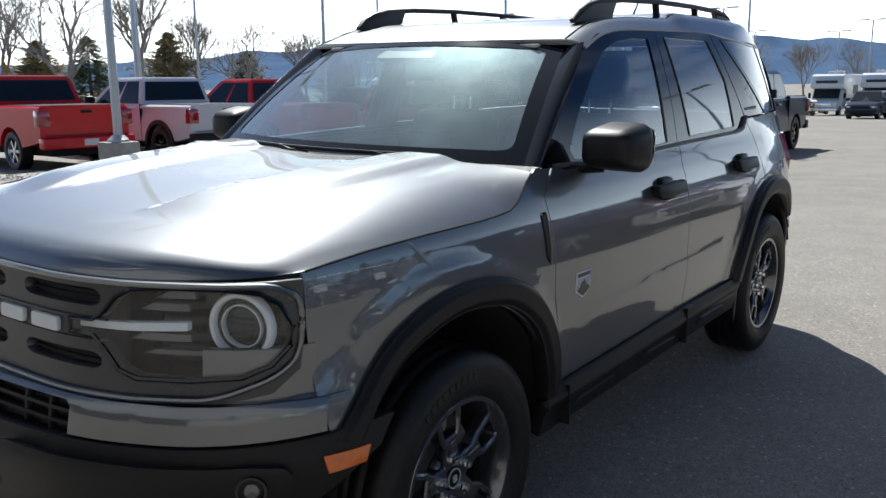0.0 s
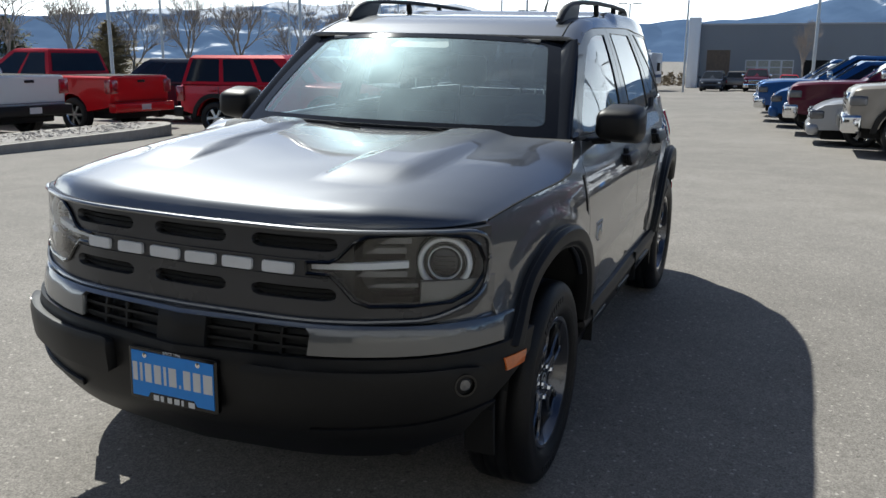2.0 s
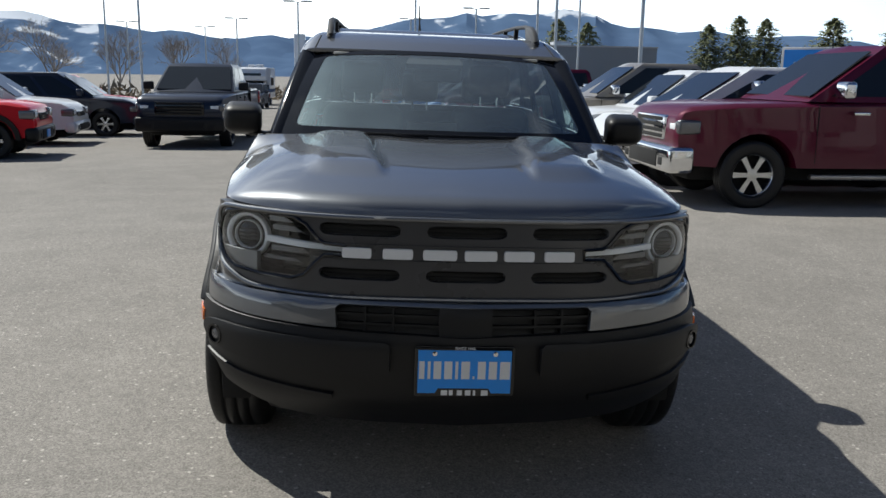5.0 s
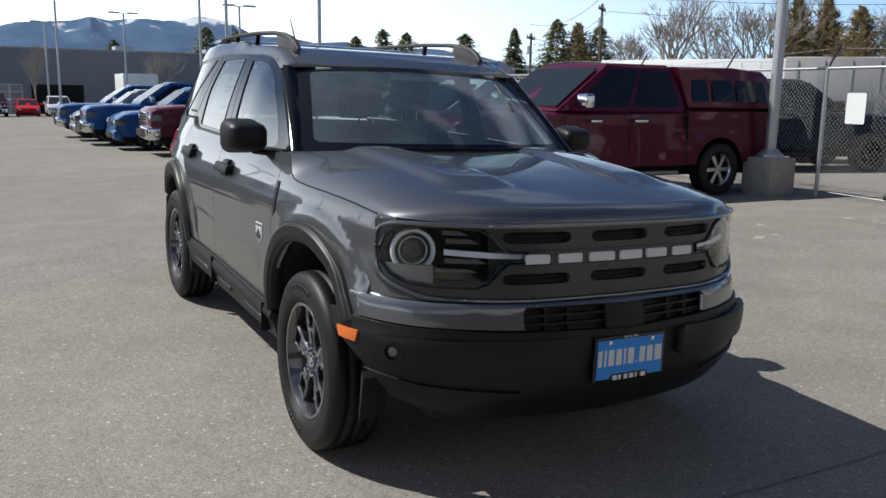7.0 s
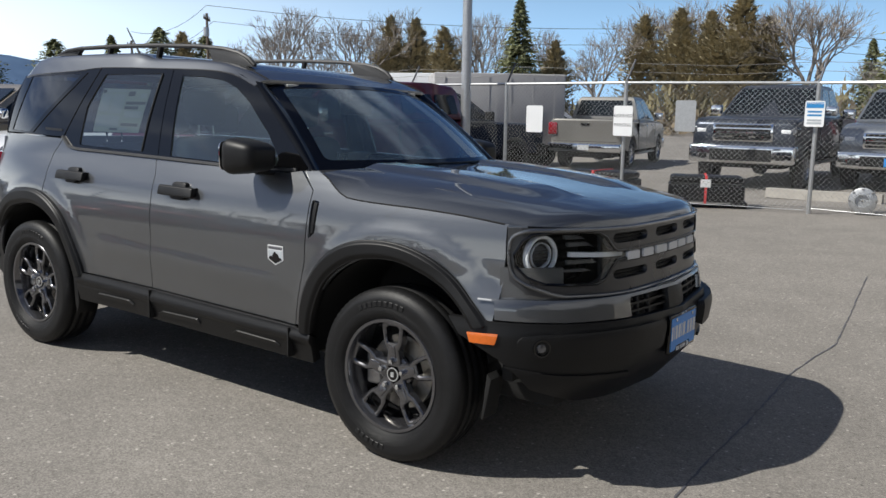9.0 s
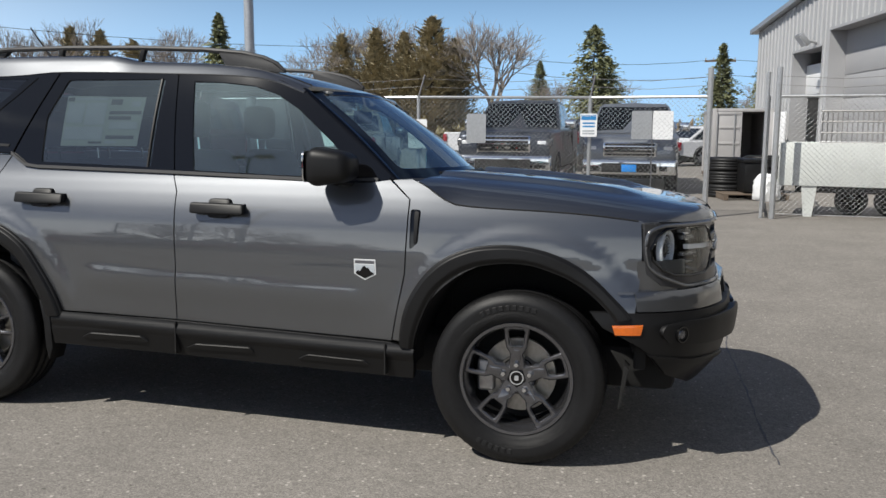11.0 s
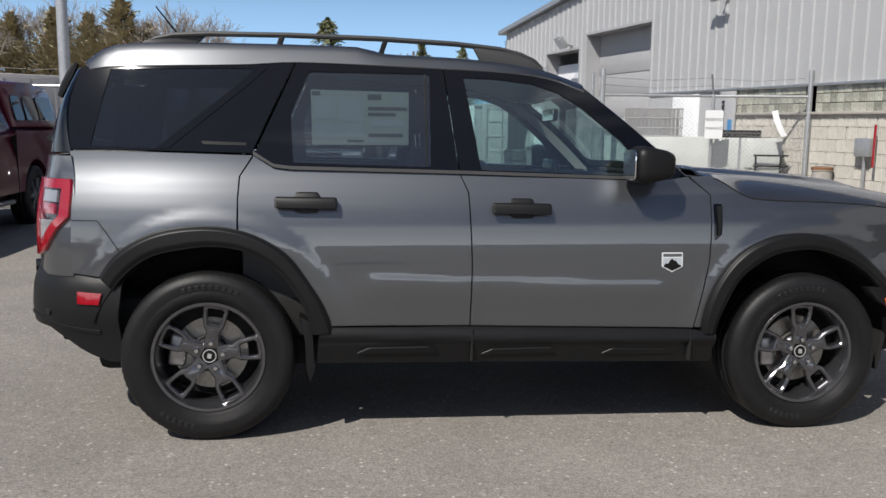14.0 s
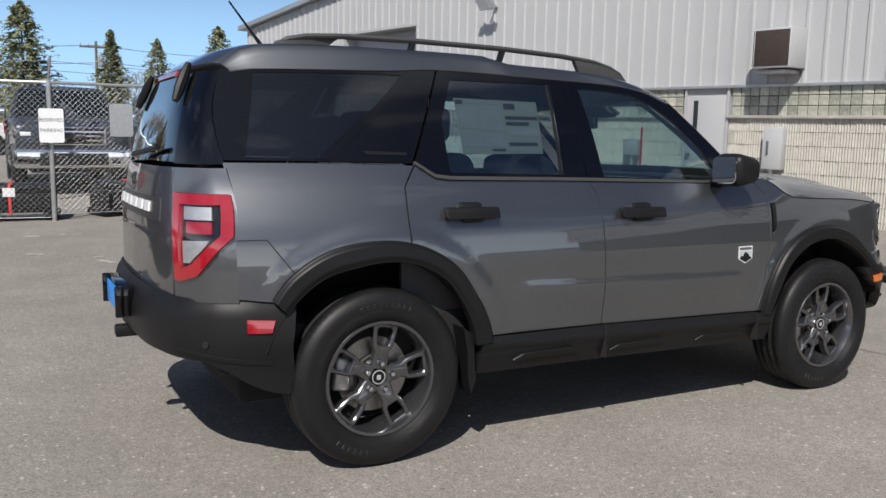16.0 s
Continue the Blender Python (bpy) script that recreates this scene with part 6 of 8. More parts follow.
    for sd in (1, -1):
        for i in range(0, len(cuts), 2):
            a, b = cuts[i], cuts[i + 1]
            fb_ = b - (0.10 if b == 1.0 else 0)
            pane("side_window", [at(a, ta, sd), at(b - (0.04 if b == 1.0 else 0), ta, sd), at(fb_, tb, sd), at(a, tb, sd)])
        for fx in ((cuts[1] + cuts[2]) / 2, 0.99) if d["bed"] else ((cuts[3] + cuts[4]) / 2, 0.99, 0.30):
            px = lerp(x0 + 0.08, x1 - 0.10, fx)
            part("door_gap", box_bm((px - 0.004, sd * (W2 - 0.004) - 0.006, sill + 0.06), (px + 0.004, sd * (W2 - 0.004) + 0.006, belt - 0.06)), M["void"], v)
            if fx < 0.9:
                hm = M["chrome"] if front == "chrome" else P
                part("door_handle", box_bm((px - 0.24 if not d["bed"] else px - 0.30, sd * (W2 + 0.012) - 0.02, belt - 0.17), (px - 0.06, sd * (W2 + 0.012) + 0.02, belt - 0.13), 0.012), hm, v)
                part("door_handle", box_bm((px + 0.52, sd * (W2 + 0.012) - 0.02, belt - 0.17), (px + 0.72, sd * (W2 + 0.012) + 0.02, belt - 0.13), 0.012), hm, v)
        mm = M["chrome"] if front == "chrome" and d["bed"] else (M["trim"] if front == "black" else P)
        part("door_mirror", box_bm((x1 - 0.42, sd * (W2 + 0.13) - 0.12, belt + 0.02), (x1 - 0.27, sd * (W2 + 0.13) + 0.12, belt + 0.22), 0.04, 3), mm, v)
        part("tail_light", box_bm((xr - 0.012, sd * (W2 - 0.16) - 0.09, belt - 0.38), (xr + 0.16, sd * (W2 - 0.12) + 0.09 + (0.025 if sd > 0 else 0), belt - 0.06), 0.02) if sd > 0 else box_bm((xr - 0.012, -(W2 - 0.12) - 0.115, belt - 0.38), (xr + 0.16, -(W2 - 0.16) + 0.09, belt - 0.06), 0.02), M["red_lamp"], v)
        hz = lerp(sill, nose, 0.74)
        hl = part("headlight", box_bm((xf - 0.30, sd * (W2 - 0.24) - 0.20, hz - 0.09), (xf - 0.015, sd * (W2 - 0.24) + 0.20, hz + 0.09), 0.04, 3), M["lamp_inner"], v)
        part("headlight_bulb", box_bm((xf - 0.06, sd * (W2 - 0.24) - 0.10, hz - 0.05), (xf - 0.005, sd * (W2 - 0.24) + 0.10, hz + 0.05), 0.03, 3), M["lamp_white"], hl)
        if flares:
            for cx in (fa, ra):
                bm = prism(bmesh.new(), arc(cx, r, ar + 0.085, 178, 2, 16) + arc(cx, r, ar - 0.005, 2, 178, 16), lambda u, vv, w: (u, w, vv), sd * (W2 - 0.10), sd * (W2 + 0.02))
                part("wheel_arch_flare", bm, M["trim"], v)
        if d["bed"]:
            part("side_step", box_bm((x0 + 0.1, sd * (W2 - 0.06) - 0.05, sill - 0.14), (x1 - 0.1, sd * (W2 - 0.06) + 0.05, sill - 0.08), 0.02), M["steel"] if front == "chrome" else M["trim"], v)
        for cx in (fa, ra):
            far_wheel(v, r, bright, (cx, sd * (W2 - 0.14), r), sd < 0)
    pane("windscreen", [cab(lerp(x1, t1, 0.10) + 0.05, 0.10, 1) - Vector((0, 0.06, 0)), cab(lerp(x1, t1, 0.10) + 0.05, 0.10, -1) + Vector((0, 0.06, 0)), cab(lerp(x1, t1, 0.90) + 0.05, 0.90, -1) + Vector((0, 0.05, 0)), cab(lerp(x1, t1, 0.90) + 0.05, 0.90, 1) - Vector((0, 0.05, 0))])
    pane("rear_window", [cab(lerp(x0, t0, 0.2) - 0.012, 0.2, 1) - Vector((0, 0.10, 0)), cab(lerp(x0, t0, 0.2) - 0.012, 0.2, -1) + Vector((0, 0.10, 0)), cab(lerp(x0, t0, 0.85) - 0.012, 0.85, -1) + Vector((0, 0.08, 0)), cab(lerp(x0, t0, 0.85) - 0.012, 0.85, 1) - Vector((0, 0.08, 0))])
    # nose and tail
    gm = {"chrome": M["chrome"], "black": M["gloss_black"], "body": M["gloss_black"]}[front]
    gz0, gz1 = (lerp(sill, nose, 0.46), nose - 0.04) if d["bed"] else (lerp(sill, nose, 0.52), nose - 0.13)
    gx = xf if d["bed"] else xf - 0.035
    g = part("grille", box_bm((gx - 0.12, -W2 + 0.46, gz0), (gx + 0.02, W2 - 0.46, gz1), 0.03), gm, v)
    for i in range(4):
        z0 = lerp(gz0, gz1, 0.08 + i * 0.23)
        part("grille_opening", box_bm((gx + 0.012, -W2 + 0.51, z0), (gx + 0.026, W2 - 0.51, z0 + (gz1 - gz0) * 0.15), 0.004), M["void"], g)
    bmat = {"chrome": M["chrome"], "black": M["trim"], "body": P}[front]
    fbz0, fbz1 = sill - 0.08, lerp(sill, nose, 0.38)
    bump = 0.09 if d["bed"] else 0.035
    fbm = part("front_bumper", box_bm((xf - 0.24, -W2 + 0.03, fbz0), (xf + bump, W2 - 0.03, fbz1), 0.06 if d["bed"] else 0.10, 4), bmat, v)
    part("bumper_intake", box_bm((xf + bump - 0.03, -W2 + 0.45, fbz0 + 0.05), (xf + bump + 0.01, W2 - 0.45, fbz1 - 0.08), 0.01), M["void"], fbm)
    for sd in (1, -1):
        part("fog_lamp", box_bm((xf + bump - 0.04, sd * (W2 - 0.32) - 0.08, fbz0 + 0.08), (xf + bump + 0.004, sd * (W2 - 0.32) + 0.08, fbz0 + 0.18), 0.01), M["void"], fbm)
    if tag:
        part("dealer_plate", box_bm((xf + bump - 0.002, -0.15, fbz0 + 0.06), (xf + bump + 0.022, 0.15, fbz0 + 0.21), 0.004), M["plate_blue"], fbm)
    rbz = sill - 0.02
    part("rear_bumper", box_bm((xr - 0.12, -W2 + 0.04, rbz), (xr + 0.12, W2 - 0.04, rbz + 0.22), 0.03), M["chrome"] if front == "chrome" and d["bed"] else M["trim"] if front == "black" or d["bed"] is None else P, v)
    part("rear_plate", box_bm((xr - 0.128, -0.15, rbz + 0.05), (xr - 0.118, 0.15, rbz + 0.18)), M["badge"], v)
    part("chassis", box_bm((xr + 0.15, -W2 + 0.3, sill - 0.18), (xf - 0.25, W2 - 0.3, sill + 0.1), 0.04), M["void"], v)
    if d["bed"]:
        part("tailgate_seam", box_bm((xr - 0.004, -W2 + 0.14, sill + 0.24), (xr + 0.01, W2 - 0.14, sill + 0.25)), M["void"], v)
        part("tailgate_handle", box_bm((xr - 0.014, -0.12, back - 0.16), (xr + 0.004, 0.12, back - 0.10), 0.01), M["trim"], v)
    if topper:
        bm = bmesh.new()
        a = [(xr + 0.02, back), (x0 - 0.03, back), (t0 - 0.02, H - 0.02), (lerp(xr, x0, 0.5), H - 0.01), (xr + 0.34, H - 0.05), (xr + 0.22, H - 0.12)]
        prism(bm, a, lambda u, w, dd: (u, dd * (1 - 0.10 * smooth(back, H, w)), w), -W2 + 0.03, W2 - 0.03, 0.05, 2)
        tp = part("bed_topper", bm, P, v, "maroon bed topper with side windows")
        for sd in (1, -1):
            for a0, a1 in ((xr + 0.30, lerp(xr, x0, 0.48)), (lerp(xr, x0, 0.50), lerp(xr, x0, 0.74)), (lerp(xr, x0, 0.78), x0 - 0.10)):
                part("topper_window", prism(bmesh.new(), rounded([(a0, back + 0.10), (a1, back + 0.10), (a1, H - 0.20), (a0 + 0.05, H - 0.20)], 0.06, 3), lambda u, w, dd, sd=sd: (u, sd * dd * (1 - 0.10 * smooth(back, H, w)), w), W2 - 0.06, W2 - 0.012), G, tp)
    return v


vehicle("pickup", "maroon_paint", "maroon crew-cab pickup with a bed topper beside the fence", "pickup truck", -5.9, 6.15, -90, topper=True)
vehicle("van", "white_paint", "white minivan with a low sloping nose", "minivan", -8.25, 5.65, -90, "body", tag=True)
vehicle("suv", "white_paint", "white crossover with a dark grille", "suv", -10.5, 5.45, -90, "body")
vehicle("pickup", "tan_paint", "champagne pickup with black arch flares and chrome bumper", "pickup truck", -12.9, 5.4, -90, flares=True, bright=False)
vehicle("sedan", "silver_paint", "silver sedan parked between pickups", "sedan", -15.1, 4.3, -90, "body")
vehicle("pickup", "maroon_paint", "maroon pickup with a wide chrome grille", "pickup truck", -18.0, 4.4, -90)
vehicle("suv", "blue_paint", "bright blue crossover in the row", "suv", -21.0, 3.4, -90, "body")
vehicle("pickup", "blue_paint", "blue pickup with chrome grille", "pickup truck", -24.0, 3.5, -90)
vehicle("suv", "silver_paint", "silver crossover in the row", "suv", -27.2, 2.9, -90, "body")
vehicle("pickup", "blue_paint", "blue pickup far along the row", "pickup truck", -30.3, 3.2, -90)
vehicle("suv", "dark_paint", "dark grey suv far along the row", "suv", -33.6, 4.2, -90, "body")
vehicle("suv", "silver_paint", "silver suv far along the row", "suv", -37.0, 4.2, -90, "body")
vehicle("pickup", "red_paint", "red crew-cab pickup beside the lamp post", "pickup truck", -6.35, -16.9, -92, "body")
vehicle("pickup", "white_paint", "white crew-cab pickup with black arch flares", "pickup truck", -9.4, -16.3, -92, "black", False, flares=True)
vehicle("pickup", "red_paint", "red extended-cab pickup with bright wheels", "pickup truck", -12.3, -15.9, -92, "body")
vehicle("suv", "navy_paint", "black suv parked behind the red pickup", "suv", -15.8, -15.0, -92, "body")
vehicle("boxy_suv", "red_metal", "small boxy red suv with black arches and silver wheels", "suv", -12.15, -8.9, 100, "black", tag=True, flares=True)
vehicle("suv", "white_paint", "pale silver-white crossover behind the red suv", "suv", -16.2, -9.8, 98, "body")
vehicle("suv", "navy_paint", "black suv parked beyond the pale crossover", "suv", -20.3, -9.4, 98, "body")
vehicle("suv", "red_metal", "red suv parked at the end of a row", "suv", -24.6, -10.6, 98, "body")
vehicle("pickup", "navy_paint", "dark pickup standing in the driving lane", "pickup truck", -17.6, -4.7, 0, "black", False)
vehicle("suv", "navy_paint", "dark suv parked before the motorhomes", "suv", -57, -9.2, 0, "body")
vehicle("suv", "dark_paint", "dark suv before the grey showroom", "suv", -75, -5.2, 0, "body")
vehicle("pickup", "maroon_paint", "dark red pickup before the grey showroom", "pickup truck", -76, -1.6, 0)
vehicle("sedan", "red_paint", "red sedan before the grey showroom", "sedan", -78, 1.0, 0, "body")
vehicle("van", "white_paint", "white van before the grey showroom", "minivan", -77, 3.4, 0, "body")
vehicle("suv", "tan_paint", "tan suv before the grey showroom", "suv", -79, -3.4, 180, "body")
YARD = "vehicles in the fenced yard"
vehicle("big_pickup", "dark_paint", "dark grey heavy pickup with a chrome grille in the yard", "pickup truck", -1.24, 16.1, -90, group=YARD)
vehicle("pickup", "slate_paint", "blue-grey pickup with a dealer plate in the yard", "pickup truck", 1.29, 16.7, -90, tag=True, group=YARD)
vehicle("pickup", "bronze_paint", "grey-brown pickup seen from its tailgate in the yard", "pickup truck", -6.9, 19.8, 100, group=YARD)
vehicle("suv", "dark_paint", "dark green suv in the fenced yard", "suv", -0.2, 26.0, 95, "body", group=YARD)
vehicle("pickup", "navy_paint", "dark blue pickup in the fenced yard", "pickup truck", -8.8, 13.2, 70, "black", False, group=YARD)
vehicle("pickup", "white_paint", "white pickup parked far in the yard", "pickup truck", -4.4, 33.0, 0, group=YARD)
vehicle("suv", "white_paint", "white suv parked far in the yard", "suv", -11.5, 24, 60, "body", group=YARD)
vehicle("suv", "silver_paint", "silver suv behind the maroon pickup", "suv", -10.8, 13.0, -60, "body", group=YARD)
vehicle("sedan", "white_paint", "white sedan deep in the yard", "sedan", 4.2, 30, 30, "body", group=YARD)


def motorhome(x, y, heading, label):
    v = thing("motorhome", label, "motorhome", pose(x, y, ground_z(x, y), 0, 0, heading), group="motorhomes")
    W2 = 1.2
    part("body", prism(bmesh.new(), [(-3.6, 0.6), (1.6, 0.6), (1.6, 2.1), (2.9, 2.15), (3.0, 2.5), (2.7, 3.1), (2.2, 3.25), (-3.6, 3.25)], lambda u, w, d: (u, d, w), -W2, W2, 0.08), M["white_paint"], v)
    cab = part("cab", prism(bmesh.new(), [(1.5, 0.5), (3.6, 0.5), (3.65, 1.15), (2.9, 1.35), (2.4, 2.12), (1.5, 2.12)], lambda u, w, d: (u, d, w), -W2 + 0.15, W2 - 0.15, 0.08), M["white_paint"], v)
    part("windscreen", prism(bmesh.new(), [(2.93, 1.38), (2.98, 1.40), (2.52, 2.10), (2.45, 2.10)], lambda u, w, d: (u, d, w), -W2 + 0.25, W2 - 0.25), M["far_glass"], cab)
    part("grille", box_bm((3.60, -0.6, 0.75), (3.68, 0.6, 1.08), 0.02), M["chrome"], cab)
    part("front_bumper", box_bm((3.5, -1.05, 0.42), (3.76, 1.05, 0.68), 0.04), M["chrome"], cab)
    part("front_window", box_bm((2.9, -0.8, 2.45), (2.98, 0.8, 2.75), 0.02), M["far_glass"], v)
    for yy in (-0.5, 0.5):
        part("roof_vent", box_bm((-0.4 + yy * 2, yy - 0.3, 3.22), (0.4 + yy * 2, yy + 0.3, 3.5), 0.08), M["white_paint"], v)
    for sd in (1, -1):
        part("headlight", box_bm((3.58, sd * 0.82 - 0.12, 0.8), (3.69, sd * 0.82 + 0.12, 1.05), 0.03), M["lamp_white"], cab)
        part("door_mirror", box_bm((2.5, sd * 1.3 - 0.1, 1.4), (2.6, sd * 1.3 + 0.1, 1.8), 0.03), M["trim"], cab)
        part("stripe", box_bm((-3.55, sd * W2 - 0.006, 1.15), (1.55, sd * W2 + 0.006, 1.4)), M["blue_paint"], v)
        part("side_window", box_bm((-2.4, sd * W2 - 0.008, 1.7), (-0.6, sd * W2 + 0.008, 2.4), 0.0), M["far_glass"], v)
        for cx in (2.75, -1.6):
            far_wheel(v, 0.40, True, (cx, sd * 0.95, 0.40), sd < 0)
    return v


motorhome(-71, -14.4, 0, "white and blue motorhome with an overcab berth")
motorhome(-72, -11.0, 0, "large white motorhome with a chrome grille")


def box_trailer(x, y, heading, L, W, z0, z1, label, mat_name="sign_white", front=None, name="box_trailer"):
    v = thing(name, label, "trailer", pose(x, y, ground_z(x, y), 0, 0, heading))
    b = part("box_body", box_bm((-L / 2, -W / 2, z0), (L / 2, W / 2, z1), 0.04), M[mat_name], v)
    for i in range(int(L / 0.6)):
        xx = -L / 2 + 0.3 + i * 0.6
        for sd in (1, -1):
            part("wall_rib", box_bm((xx - 0.012, sd * W / 2 - 0.008, z0 + 0.1), (xx + 0.012, sd * W / 2 + 0.008, z1 - 0.1)), M[mat_name], b)
    if front:
        part("front_panel", box_bm((L / 2 - 0.01, -W / 2 + 0.1, z0 + 0.2), (L / 2 + 0.012, W / 2 - 0.1, z1 - 0.1)), M[front], v)
        part("front_mark", box_bm((L / 2 + 0.012, -W * 0.3, lerp(z0, z1, 0.55)), (L / 2 + 0.018, W * 0.3, lerp(z0, z1, 0.75))), M["sign_white"], v)
        part("front_mark", box_bm((L / 2 + 0.012, -W / 2 + 0.12, z0 + 0.22), (L / 2 + 0.018, W / 2 - 0.12, z0 + 0.5)), M["orange"], v)
    part("chassis", box_bm((-L / 2 + 0.3, -0.5, z0 - 0.25), (L / 2 - 0.3, 0.5, z0), 0.02), M["void"], v)
    for sd in (1, -1):
        for cx in (-L / 3, L / 3):
            far_wheel(v, 0.42, False, (cx, sd * (W / 2 - 0.2), 0.42), sd < 0)
    return v


box_trailer(-9.4, 17.2, 40, 3.6, 2.3, 0.65, 2.55, "grey box trailer behind the chain-link fence", "container")
box_trailer(-17, 20, 22, 7.5, 2.4, 0.7, 2.9, "long white camper trailer behind the yard")
box_trailer(-34, 21, -36, 12, 2.5, 1.0, 3.4, "white box truck trailer with a blue front", "siding", "plate_blue")
box_trailer(-84, 11, 0, 6, 3.2, 0.8, 4.0, "white box van beside the showroom")

# ---------------- metal-clad workshop ----------------
WALL = pose(7.36, 5.59, 0, 0, 0, 99.48)  # local x runs along the wall, away; local y points out to the lot


def eave(u):
    return 5.9 - 0.0965 * abs(u + 1.0)


shop = thing("workshop_building", "pale grey metal-clad workshop with a block base and overhead doors", "building", WALL)


def ribbed(u0, u1, zb, step=0.29):
    bm = bmesh.new()
    us = []
    u = math.floor(u0 / step) * step
    while u < u1:
        for du, d in ((0, 0.0), (0.17, 0.0), (0.185, 0.028), (0.225, 0.028), (0.24, 0.0)):
            if u0 <= u + du <= u1:
                us.append((u + du, d))
        u += step
    us = [(u0, 0.0)] + us + [(u1, 0.0)]
    prev = None
    for uu, d in us:
        a, b = bm.verts.new((uu, d, zb)), bm.verts.new((uu, d, eave(uu)))
        if prev:
            bm.faces.new((prev[0], a, b, prev[1]))
        prev = (a, b)
    return bm


for u0, u1, zb in ((-22, 8.05, 2.06), (8.05, 11.22, 3.62), (11.22, 11.6, 0.0), (11.6, 13.7, 3.32), (13.7, 16.9, 0.0)):
    part("siding", ribbed(u0, u1, zb), M["siding"], shop, "ribbed pale grey metal siding", soft=False)
part("wall_base", box_bm((5.35, -0.12, 0), (8.05, 0.0, 2.06)), M["siding"], shop)
part("drip_flashing", box_bm((-22, 0.0, 2.03), (8.05, 0.05, 2.075), 0.006), M["galv"], shop)
part("roof", prism(bmesh.new(), [(-22.4, eave(-22.4) + 0.02), (-1.0, eave(-1.0) + 0.02), (17.2, eave(17.2) + 0.02), (17.2, eave(17.2) + 0.14), (-1.0, eave(-1) + 0.14), (-22.4, eave(-22.4) + 0.14)], lambda u, v, w: (u, w, v), 0.18, -26), M["galv"], shop, "low-pitched metal roof")
part("end_wall", box_bm((16.7, -26, 0), (16.9, -0.02, eave(16.9))), M["siding"], shop)
part("back_wall", box_bm((-22, -26, 0), (16.9, -25.8, 4)), M["siding"], shop)
part("inner_wall", box_bm((-22, -0.4, 0), (8.0, -0.3, 2.06)), M["void"], shop)
d1 = part("overhead_door", box_bm((8.05, -0.42, 0), (11.22, -0.36, 3.64)), M["door_grey"], shop, "closed grey overhead door")
for i in range(1, 7):
    part("door_panel", box_bm((8.10, -0.37, i * 0.52 - 0.50), (11.17, -0.345, i * 0.52 - 0.01), 0.008), M["door_grey"], d1)
for u in (8.05, 11.22, 11.6, 13.7):
    part("door_jamb", box_bm((u - 0.03, -0.42, 0), (u + 0.03, 0.02, 3.64 if u < 11.5 else 3.34)), M["door_grey"], shop)
part("door_head", box_bm((8.05, -0.42, 3.60), (11.22, 0.03, 3.66)), M["door_grey"], shop)
part("door_head", box_bm((11.6, -0.42, 3.30), (13.7, 0.03, 3.36)), M["door_grey"], shop)
# added near-black panel stands in for the unlit workshop interior
part("doorway_shade", box_bm((11.6, -2.4, 0), (13.7, -2.3, 3.3)), M["void"], shop)
part("raised_door", box_bm((11.63, -0.40, 2.27), (13.67, -0.34, 3.0), 0.01), M["sign_white"], shop, "half-raised white roller door")
part("side_door", box_bm((6.15, -0.02, 0), (7.05, 0.05, 2.0), 0.01), M["sign_white"], shop, "white steel side door")
open_door = part("side_door", box_bm((4.92, 0.03, 0.1), (5.38, 0.07, 2.02), 0.006), M["door_grey"], shop, "grey steel door swung open against the wall")
part("door_slot", box_bm((5.22, 0.068, 1.3), (5.30, 0.078, 1.85)), M["far_glass"], open_door)
part("door_notice", box_bm((4.98, 0.068, 1.25), (5.10, 0.076, 1.5)), M["sign_blue"], open_door)
# block base with glass-block windows
base = part("block_wall", box_bm((-3.4, -0.30, 0), (5.35, -0.06, 1.58)), M["concrete"], shop, "split-face concrete block wall")
part("wall_sill", box_bm((-3.4, -0.28, 1.575), (-0.06, 0.05, 1.62), 0.008), M["concrete"], shop)
part("wall_sill", box_bm((0.74, -0.28, 1.575), (5.35, 0.05, 1.62), 0.008), M["concrete"], shop)
bm = bmesh.new()
random.seed(5)
ribs = [(-0.197, -0.12), (0.197, -0.12)]
for i in range(10, -1, -1):
    uu = -0.197 + i * 0.0394
    ribs += [(uu + (0.010 if i < 10 else 0), random.uniform(-0.020, -0.012)), (uu - (0.012 if i > 0 else 0), random.uniform(-0.002, 0.006))] if 0 < i < 10 else [(uu, -0.012)]
prism(bm, ribs, lambda u, v, w: (u, v, w), -0.096, 0.096)
blk = bpy.data.meshes.new("block"); bm.to_mesh(blk); bm.free(); blk.materials.append(M["block"])
for row in range(8):
    off = 0.2 if row % 2 else 0.0
    for k in range(22):
        a, b = -3.4 + off + k * 0.4, -3.0 + off + k * 0.4
        if a < -0.08 < b:
            b = -0.08
        elif a < 0.74 < b:
            a = 0.74
        elif -0.08 <= a and b <= 0.74:
            continue
        if b - a > 0.03:
            ob = new("block", blk); ob.parent = base
            ob.location = ((a + b) / 2, random.uniform(-0.006, 0.006), 0.098 + row * 0.198)
            ob.scale = ((b - a) / 0.4, 1, 1)
bm = bmesh.new()
put_box(bm, (-0.072, -0.05, -0.072), (0.072, 0.0, 0.072), 0.012, 2)
gb = bpy.data.meshes.new("glass_block"); bm.to_mesh(gb); bm.free(); gb.materials.append(M["glass_block"])
for k, (u0, u1) in enumerate(((-3.3, -0.06), (0.78, 2.95), (3.15, 5.3))):
    w = part("window", box_bm((u0, -0.14, 1.60), (u1, -0.05, 2.06)), M["concrete"], shop, "glass block window")
    n = int((u1 - u0) / 0.152)
    for i in range(n):
        for j in range(3):
            ob = new("glass_block", gb); ob.parent = w
            ob.location = (u0 + 0.076 + i * 0.152, -0.005, 1.682 + j * 0.150)
